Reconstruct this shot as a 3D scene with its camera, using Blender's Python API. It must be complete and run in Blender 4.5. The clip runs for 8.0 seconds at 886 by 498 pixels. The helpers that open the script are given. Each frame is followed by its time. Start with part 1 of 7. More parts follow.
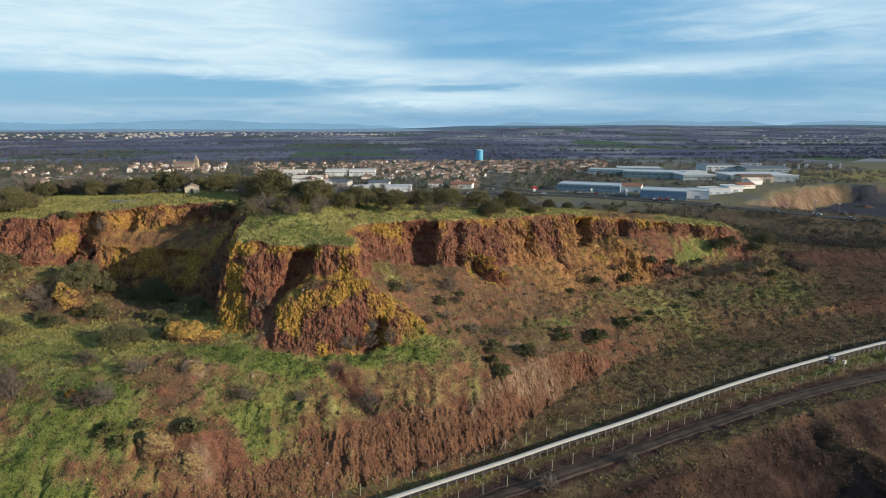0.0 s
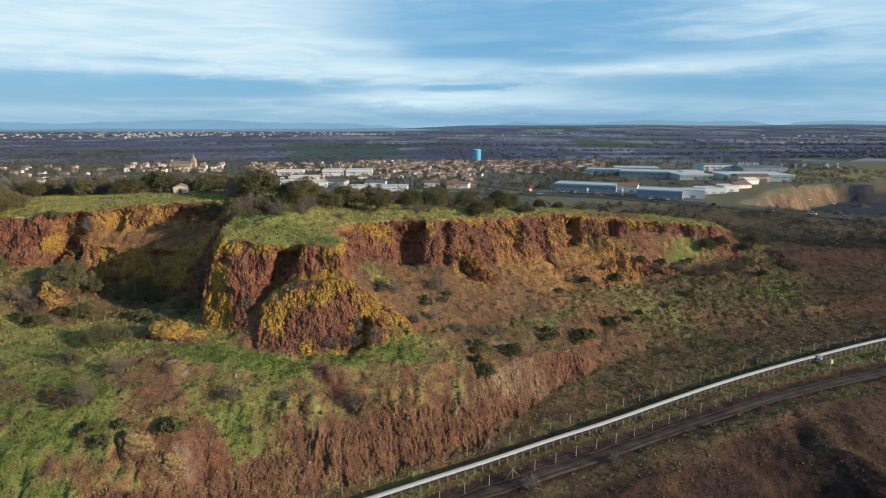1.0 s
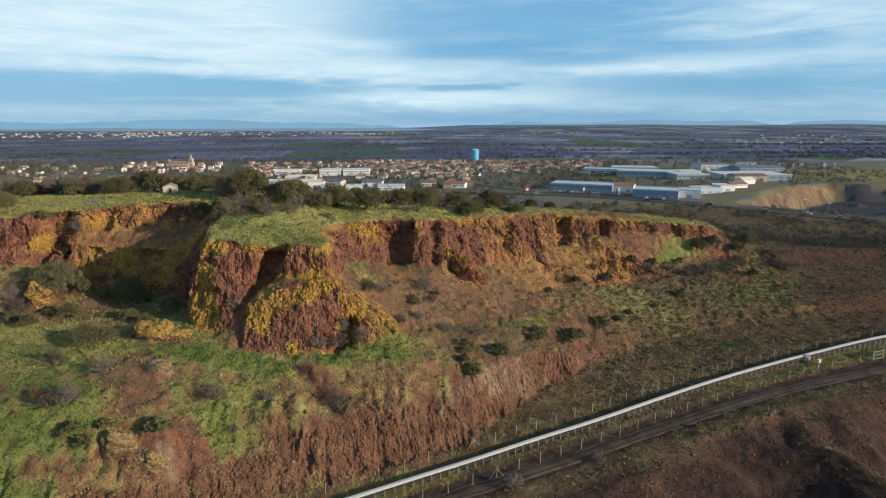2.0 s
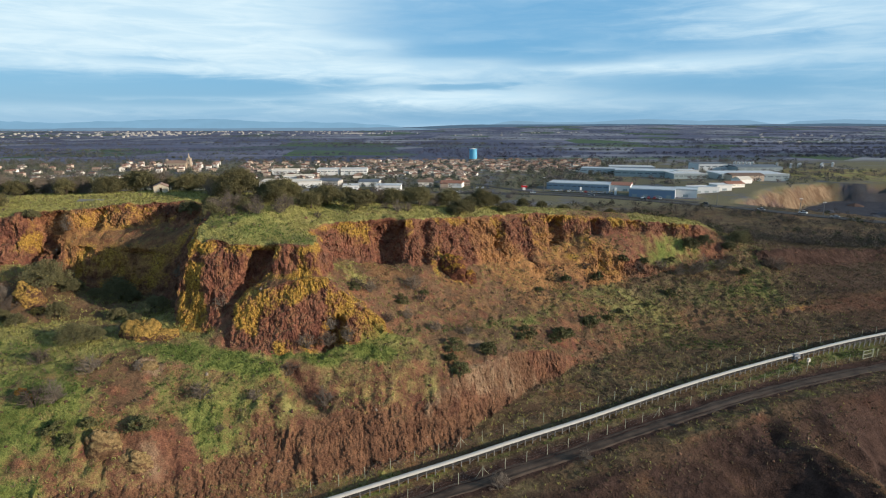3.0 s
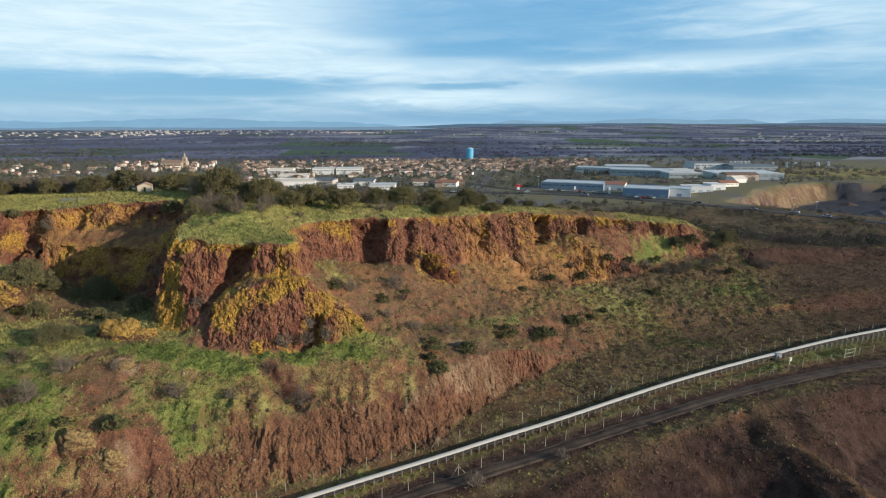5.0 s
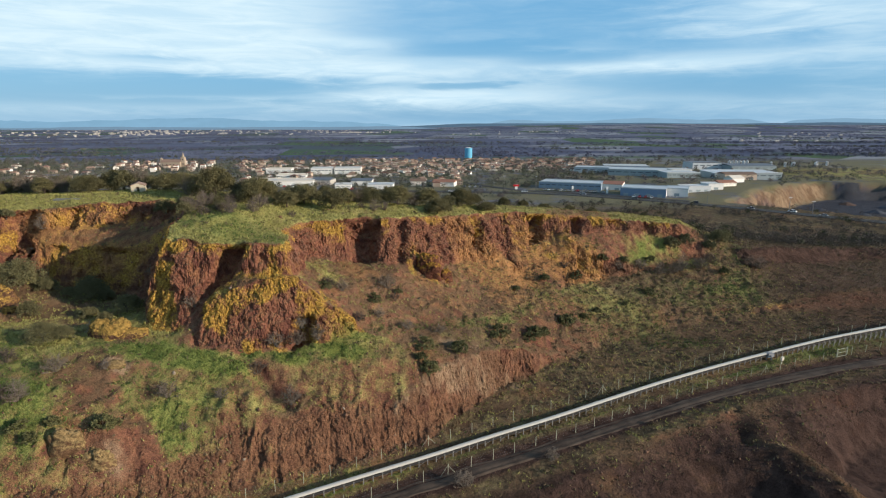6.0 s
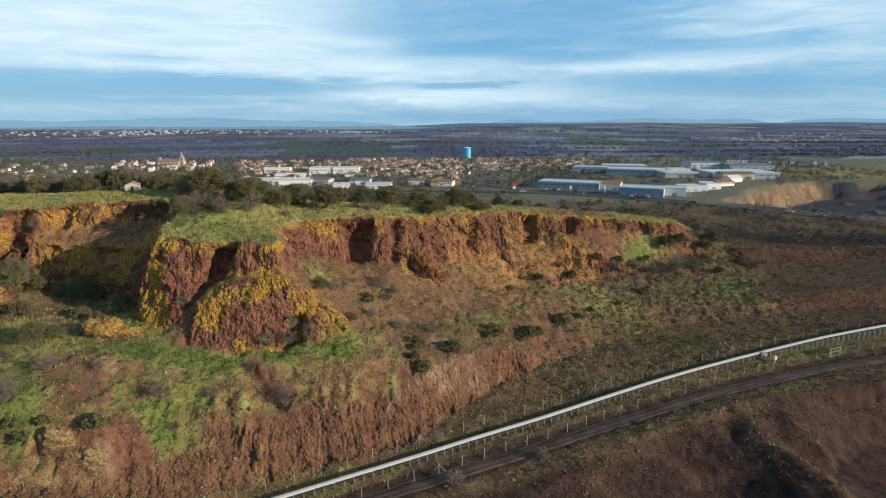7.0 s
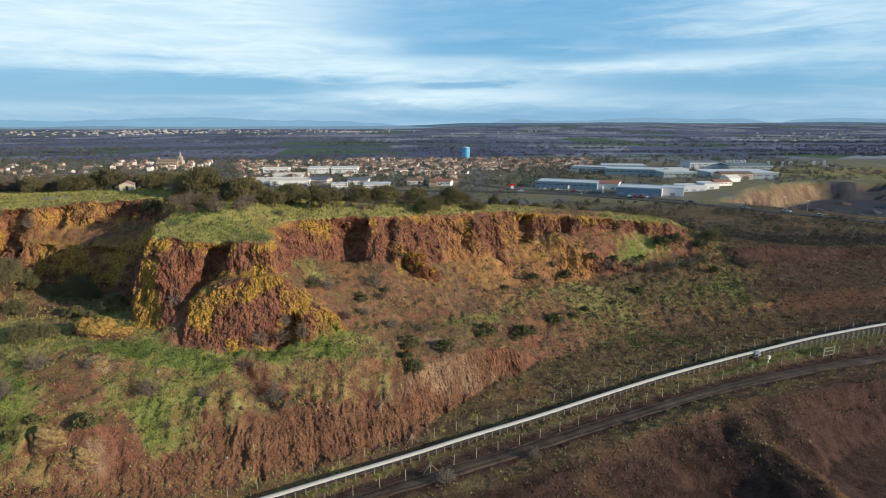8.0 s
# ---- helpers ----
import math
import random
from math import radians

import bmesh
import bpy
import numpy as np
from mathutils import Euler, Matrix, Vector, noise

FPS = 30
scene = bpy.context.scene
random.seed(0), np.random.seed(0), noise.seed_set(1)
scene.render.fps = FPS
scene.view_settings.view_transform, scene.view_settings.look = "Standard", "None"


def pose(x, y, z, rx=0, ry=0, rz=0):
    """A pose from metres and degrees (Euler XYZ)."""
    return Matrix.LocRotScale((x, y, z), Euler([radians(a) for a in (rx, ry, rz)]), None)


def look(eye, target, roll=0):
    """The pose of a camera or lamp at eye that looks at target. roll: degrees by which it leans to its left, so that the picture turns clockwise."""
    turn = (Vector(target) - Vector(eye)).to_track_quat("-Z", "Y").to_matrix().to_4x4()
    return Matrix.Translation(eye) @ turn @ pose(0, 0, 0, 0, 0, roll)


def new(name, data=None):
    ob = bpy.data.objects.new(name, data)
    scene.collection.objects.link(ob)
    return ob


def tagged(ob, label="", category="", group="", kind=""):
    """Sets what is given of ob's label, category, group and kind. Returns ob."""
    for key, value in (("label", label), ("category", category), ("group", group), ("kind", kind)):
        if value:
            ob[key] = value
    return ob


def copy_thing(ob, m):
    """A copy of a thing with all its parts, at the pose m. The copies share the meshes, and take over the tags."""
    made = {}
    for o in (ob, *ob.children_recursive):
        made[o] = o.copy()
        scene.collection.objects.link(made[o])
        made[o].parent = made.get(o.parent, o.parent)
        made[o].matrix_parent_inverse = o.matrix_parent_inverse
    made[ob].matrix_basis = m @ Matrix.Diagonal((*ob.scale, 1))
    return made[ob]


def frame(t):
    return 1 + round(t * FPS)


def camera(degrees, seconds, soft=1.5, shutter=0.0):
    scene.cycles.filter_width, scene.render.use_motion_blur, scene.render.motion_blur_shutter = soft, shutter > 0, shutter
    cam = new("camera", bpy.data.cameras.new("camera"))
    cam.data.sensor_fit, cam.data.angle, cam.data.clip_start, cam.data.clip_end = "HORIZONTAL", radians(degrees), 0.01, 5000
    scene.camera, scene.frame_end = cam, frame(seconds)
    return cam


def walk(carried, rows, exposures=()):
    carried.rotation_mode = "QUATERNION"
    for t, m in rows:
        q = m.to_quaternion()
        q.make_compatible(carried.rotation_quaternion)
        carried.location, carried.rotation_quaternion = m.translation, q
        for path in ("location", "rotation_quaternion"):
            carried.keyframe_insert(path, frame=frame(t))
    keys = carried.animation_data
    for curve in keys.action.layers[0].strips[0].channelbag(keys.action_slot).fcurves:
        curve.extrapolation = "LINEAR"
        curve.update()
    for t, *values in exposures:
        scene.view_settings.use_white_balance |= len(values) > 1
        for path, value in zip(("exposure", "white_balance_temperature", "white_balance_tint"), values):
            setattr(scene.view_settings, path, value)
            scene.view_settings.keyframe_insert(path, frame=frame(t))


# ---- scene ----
cam = camera(76.0, 8.0, 1.15)
METRES, EYE, TILT, LEAN, TURN = 15.0, 52.0, -12.4, 0.0, 0.0
ROWS = [
    (0.0, 0.0, 0.0, 0.0, 0.0, 0.0, -0.0),
    (0.5, 0.0916, -0.0052, 0.0002, -0.01, -0.02, 0.0),
    (1.0, 0.1767, -0.0077, 0.0008, -0.02, -0.03, 0.01),
    (1.5, 0.2578, -0.0113, -0.0003, -0.04, -0.04, 0.01),
    (3.0, 0.4786, -0.0194, -0.0024, -0.07, -0.11, 0.03),
    (3.5, 0.542, -0.0214, -0.0021, -0.1, -0.12, 0.03),
    (4.0, 0.604, -0.0235, -0.0017, -0.11, -0.14, 0.03),
    (4.5, 0.6633, -0.0269, -0.0019, -0.13, -0.16, 0.04),
    (6.0, 0.8241, -0.0378, -0.0041, -0.15, -0.21, 0.06),
    (6.5, 0.8721, -0.0415, -0.006, -0.16, -0.22, 0.05),
    (7.0, 0.9159, -0.0441, -0.0071, -0.17, -0.24, 0.05),
    (7.5, 0.958, -0.0472, -0.0096, -0.18, -0.24, 0.04),
    (8.0, 0.9984, -0.0505, -0.0107, -0.19, -0.26, 0.05),
]
walk(cam, [(t, pose(0, 0, EYE, TILT, LEAN, TURN) @ pose(METRES * x, METRES * y, METRES * z, 90 + pitch, roll, yaw)) for t, x, y, z, yaw, pitch, roll in ROWS],
     exposures=[(0.0, 0.09), (1.5, 0.12), (3.5, 0.16), (8.0, 0.19)])

# ---- node helpers ----
class Net:
    """Short hand for building a node tree."""

    def __init__(self, tree):
        self.tree = tree
        tree.nodes.clear()

    def node(self, kind):
        return self.tree.nodes.new(kind)

    def put(self, socket, value):
        if isinstance(value, bpy.types.NodeSocket):
            self.tree.links.new(value, socket)
        elif isinstance(value, (tuple, list)) and len(value) == 3 and socket.type == "RGBA":
            socket.default_value = (*value, 1)
        else:
            socket.default_value = value

    def math(self, op, a, b=0.0, c=0.0, clamp=False):
        n = self.node("ShaderNodeMath")
        n.operation, n.use_clamp = op, clamp
        for socket, value in zip(n.inputs, (a, b, c)):
            self.put(socket, value)
        return n.outputs[0]

    def mix(self, f, a, b, blend="MIX"):
        n = self.node("ShaderNodeMix")
        n.data_type, n.blend_type = "RGBA", blend
        self.put(n.inputs[0], f)
        self.put(n.inputs[6], a)
        self.put(n.inputs[7], b)
        return n.outputs[2]

    def noise(self, at, scale, detail=4.0, rough=0.55, distort=0.0):
        n = self.node("ShaderNodeTexNoise")
        self.put(n.inputs["Vector"], at)
        n.inputs["Scale"].default_value = scale
        n.inputs["Detail"].default_value = detail
        n.inputs["Roughness"].default_value = rough
        n.inputs["Distortion"].default_value = distort
        return n.outputs["Fac"]

    def cells(self, at, scale, feature="F1", out="Distance"):
        n = self.node("ShaderNodeTexVoronoi")
        n.feature = feature
        self.put(n.inputs["Vector"], at)
        n.inputs["Scale"].default_value = scale
        return n.outputs[out]

    def span(self, value, a, b, lo=0.0, hi=1.0):
        n = self.node("ShaderNodeMapRange")
        n.interpolation_type = "SMOOTHSTEP"
        self.put(n.inputs[0], value)
        for k, v in zip((1, 2, 3, 4), (a, b, lo, hi)):
            n.inputs[k].default_value = v
        return n.outputs[0]

    def stretch(self, at, sx, sy, sz):
        n = self.node("ShaderNodeVectorMath")
        n.operation = "MULTIPLY"
        self.put(n.inputs[0], at)
        n.inputs[1].default_value = (sx, sy, sz)
        return n.outputs[0]


# ---- sky and sun ----
SUN_ELEVATION = 14.5
SUN_FROM = Vector((0.935, -0.355, 0.0)).normalized()

world = bpy.data.worlds.new("sky")
scene.world = world
world.use_nodes = True
w = Net(world.node_tree)
coord = w.node("ShaderNodeTexCoord").outputs["Generated"]
split = w.node("ShaderNodeSeparateXYZ")
w.put(split.inputs[0], coord)
az = w.math("MULTIPLY", w.math("ARCTAN2", split.outputs[0], split.outputs[1]), 57.3)
el = w.math("MULTIPLY", w.math("ARCSINE", split.outputs[2]), 57.3)
sky = w.node("ShaderNodeTexSky")
sky.sky_type, sky.sun_disc, sky.sun_elevation = "NISHITA", False, radians(SUN_ELEVATION)
sky.sun_rotation, sky.air_density, sky.dust_density, sky.ozone_density = math.atan2(SUN_FROM.x, SUN_FROM.y), 1.0, 0.6, 2.0


def blob(a0, e0, sa, se, power=2.0):
    """A bank of cloud about an azimuth and an elevation, in degrees; a higher power gives it a firmer edge."""
    a = w.math("POWER", w.math("ABSOLUTE", w.math("DIVIDE", w.math("SUBTRACT", az, a0), sa)), power)
    e = w.math("POWER", w.math("ABSOLUTE", w.math("DIVIDE", w.math("SUBTRACT", el, e0), se)), power)
    return w.math("EXPONENT", w.math("MULTIPLY", w.math("ADD", a, e), -1.0))


plane = w.node("ShaderNodeCombineXYZ")
w.put(plane.inputs[0], w.math("MULTIPLY", az, 0.05))
w.put(plane.inputs[1], w.math("MULTIPLY", el, 0.36))
streak = w.noise(plane.outputs[0], 1.0, 7.0, 0.55, 0.3)
wisp = w.noise(plane.outputs[0], 2.8, 8.0, 0.62, 0.5)
high = w.span(el, 14.0, 32.0)
az = w.math("ADD", az, w.math("MULTIPLY", w.math("SUBTRACT", wisp, 0.5), 9.0))
el = w.math("ADD", el, w.math("MULTIPLY", w.math("SUBTRACT", wisp, 0.5), 1.1))
density = w.math("ADD", w.math("MULTIPLY", streak, 0.26), w.math("MULTIPLY", wisp, 0.32))
density = w.math("ADD", density, 0.18)
for a0, e0, sa, se, power, amount in (
        (-32, 9.4, 21, 4.8, 2.6, 0.62), (-26, 5.35, 5.5, 0.22, 2, -0.30), (-35, 2.9, 24, 1.35, 4, -0.50), (-14, 3.4, 8, 0.5, 2, -0.22), (-22, 2.2, 12, 0.25, 2, 0.22),
        (0, 2.4, 11, 0.8, 2, 0.42), (-9, 4.9, 12, 0.9, 2, 0.34), (2, 3.4, 4.5, 0.32, 4, -0.36), (6, 9.2, 17, 2.6, 4, -0.26), (3, 6.8, 7, 0.75, 4, -0.22), (13, 5.8, 6, 0.6, 4, -0.20),
        (25, 6.7, 9, 0.7, 4, -0.18), (20, 5.1, 10, 0.5, 2, 0.34), (28, 3.2, 13, 1.3, 2, -0.34), (33, 9.6, 9, 2.6, 2, 0.16), (-10, 7.2, 7, 0.6, 2, 0.3), (0, 0.5, 70, 0.8, 2, -0.22)):
    density = w.math("ADD", density, w.math("MULTIPLY", blob(a0, e0, sa, se, power), amount))
density = w.span(density, 0.05, 0.95)
density = w.math("MULTIPLY", density, w.math("MULTIPLY_ADD", high, -0.65, 1.0))
cloud = w.mix(w.span(wisp, 0.3, 0.7), (5.5, 7.6, 9.0), (7.1, 8.8, 9.6))
clear_sky = w.mix(w.math("MULTIPLY_ADD", high, -0.5, 0.7), sky.outputs[0], (1.5, 4.6, 8.0))
back = w.node("ShaderNodeBackground")
w.put(back.inputs[0], w.mix(density, clear_sky, cloud))
back.inputs[1].default_value = 0.094
w.put(w.node("ShaderNodeOutputWorld").inputs[0], back.outputs[0])

sun_data = bpy.data.lights.new("sun", "SUN")
sun_data.energy, sun_data.angle, sun_data.color = 5.0, radians(1.0), (1.0, 0.86, 0.70)
sun_lamp = new("sun", sun_data)
sun_lamp.matrix_world = look(SUN_FROM * 100 + Vector((0, 0, 100 * math.tan(radians(SUN_ELEVATION)))), (0, 0, 0))

# ---- materials ----
def material(name):
    m = bpy.data.materials.new(name)
    m.use_nodes = True
    return m, Net(m.node_tree)


def surface(net, colour, rough=0.9, bump=None, strength=0.5, distance=0.1, metal=0.0, spec=0.3):
    b = net.node("ShaderNodeBsdfPrincipled")
    net.put(b.inputs["Base Color"], colour)
    net.put(b.inputs["Roughness"], rough)
    b.inputs["Metallic"].default_value = metal
    b.inputs["Specular IOR Level"].default_value = spec
    if bump is not None:
        n = net.node("ShaderNodeBump")
        n.inputs["Strength"].default_value, n.inputs["Distance"].default_value = strength, distance
        net.put(n.inputs["Height"], bump)
        net.put(b.inputs["Normal"], n.outputs[0])
    net.put(net.node("ShaderNodeOutputMaterial").inputs[0], b.outputs[0])


def plain(name, colour, rough=0.8, vary=0.15, scale=3.0, metal=0.0, per_object=0.0):
    """A painted, weathered or coated surface with stains at two scales."""
    m, n = material(name)
    at = n.node("ShaderNodeTexCoord").outputs["Object"]
    stain = n.math("ADD", n.math("MULTIPLY", n.noise(at, scale), 0.6), n.math("MULTIPLY", n.noise(at, scale * 7), 0.4))
    gain = n.math("MULTIPLY_ADD", n.math("SUBTRACT", stain, 0.5), 4 * vary, 1.0)
    if per_object:
        rnd = n.node("ShaderNodeObjectInfo").outputs["Random"]
        gain = n.math("MULTIPLY", gain, n.math("MULTIPLY_ADD", rnd, 2 * per_object, 1 - per_object))
    hue = n.node("ShaderNodeCombineColor")
    for k in range(3):
        n.put(hue.inputs[k], n.math("MULTIPLY", gain, colour[k]))
    surface(n, hue.outputs[0], rough, n.noise(at, scale * 9), 0.15, 0.02, metal)
    return m


def foliage(name, dark, light, rough=0.7):
    """Leaves: the shade changes from leaf to leaf and from plant to plant."""
    m, n = material(name)
    rnd = n.node("ShaderNodeNewGeometry").outputs["Random Per Island"]
    plant = n.node("ShaderNodeObjectInfo").outputs["Random"]
    at = n.node("ShaderNodeTexCoord").outputs["Object"]
    f = n.math("ADD", n.math("MULTIPLY", rnd, 0.6), n.math("MULTIPLY", n.noise(at, 0.9), 0.4))
    c = n.mix(f, dark, light)
    c = n.mix(n.math("MULTIPLY", plant, 0.45), c, tuple(0.55 * v for v in dark))
    surface(n, c, rough, spec=0.2)
    return m

# ---- building helpers ----
class Shape:
    """Collects corners and faces for one mesh."""

    def __init__(self):
        self.v, self.f = [], []

    def add(self, verts, faces):
        n = len(self.v)
        self.v += [tuple(p) for p in verts]
        self.f += [tuple(i + n for i in face) for face in faces]
        return self

    def box(self, x0, x1, y0, y1, z0, z1):
        return self.add([(x0, y0, z0), (x1, y0, z0), (x1, y1, z0), (x0, y1, z0), (x0, y0, z1), (x1, y0, z1), (x1, y1, z1), (x0, y1, z1)],
                        [(0, 3, 2, 1), (4, 5, 6, 7), (0, 1, 5, 4), (1, 2, 6, 5), (2, 3, 7, 6), (3, 0, 4, 7)])

    def tube(self, a, b, ra, rb, n=6, caps=True):
        a, b = Vector(a), Vector(b)
        d = (b - a).normalized()
        s = d.cross(Vector((0, 0, 1)) if abs(d.z) < 0.9 else Vector((1, 0, 0))).normalized()
        u = d.cross(s)
        ring = [(math.cos(2 * math.pi * k / n), math.sin(2 * math.pi * k / n)) for k in range(n)]
        verts = [a + (s * c + u * q) * ra for c, q in ring] + [b + (s * c + u * q) * rb for c, q in ring]
        faces = [(k, (k + 1) % n, n + (k + 1) % n, n + k) for k in range(n)]
        if caps:
            faces += [tuple(range(n))[::-1], tuple(range(n, 2 * n))]
        return self.add(verts, faces)

    def gable(self, x0, x1, y0, y1, z0, ridge, thick=0.25, over=0.5, lengthwise=True):
        """A pitched roof of two slabs over a rectangle, its ridge along x or along y."""
        if not lengthwise:
            other = Shape().gable(y0, y1, x0, x1, z0, ridge, thick, over)
            return self.add([(b, a, c) for a, b, c in other.v], [f[::-1] for f in other.f])
        ym, drop = (y0 + y1) / 2, over * (ridge - z0) / ((y1 - y0) / 2)
        for ye in (y0 - over, y1 + over):
            p = [(x0 - over, ye, z0 - drop), (x1 + over, ye, z0 - drop), (x1 + over, ym, ridge), (x0 - over, ym, ridge)]
            q = [(a, b, c + thick) for a, b, c in p]
            self.add(p + q, [(3, 2, 1, 0), (4, 5, 6, 7), (0, 1, 5, 4), (1, 2, 6, 5), (2, 3, 7, 6), (3, 0, 4, 7)])
        return self

    def hip(self, x0, x1, y0, y1, z0, ridge, over=0.5):
        x0, x1, y0, y1 = x0 - over, x1 + over, y0 - over, y1 + over
        ym, k = (y0 + y1) / 2, (y1 - y0) / 2
        return self.add([(x0, y0, z0), (x1, y0, z0), (x1, y1, z0), (x0, y1, z0), (x0 + k, ym, ridge), (x1 - k, ym, ridge),
                         (x0, y0, z0 - 0.2), (x1, y0, z0 - 0.2), (x1, y1, z0 - 0.2), (x0, y1, z0 - 0.2)],
                        [(0, 1, 5, 4), (1, 2, 5), (2, 3, 4, 5), (3, 0, 4), (6, 7, 1, 0), (7, 8, 2, 1), (8, 9, 3, 2), (9, 6, 0, 3), (9, 8, 7, 6)])

    def mesh(self, name, mat, smooth=False):
        m = bpy.data.meshes.new(name)
        m.from_pydata(self.v, [], self.f)
        m.materials.append(mat)
        if smooth:
            m.polygons.foreach_set("use_smooth", [True] * len(m.polygons))
        m.update()
        return m


def part(name, shape, mat, parent, label="", smooth=False):
    data = shape if isinstance(shape, bpy.types.Mesh) else shape.mesh(name, mat, smooth)
    ob = new(name, data)
    ob.parent = parent
    return tagged(ob, label)


def thing(name, at, label, category, group="", turn=0.0):
    ob = new(name)
    ob.empty_display_size = 0.5
    ob.matrix_basis = pose(*at, rz=turn)
    return tagged(ob, label, category, group)

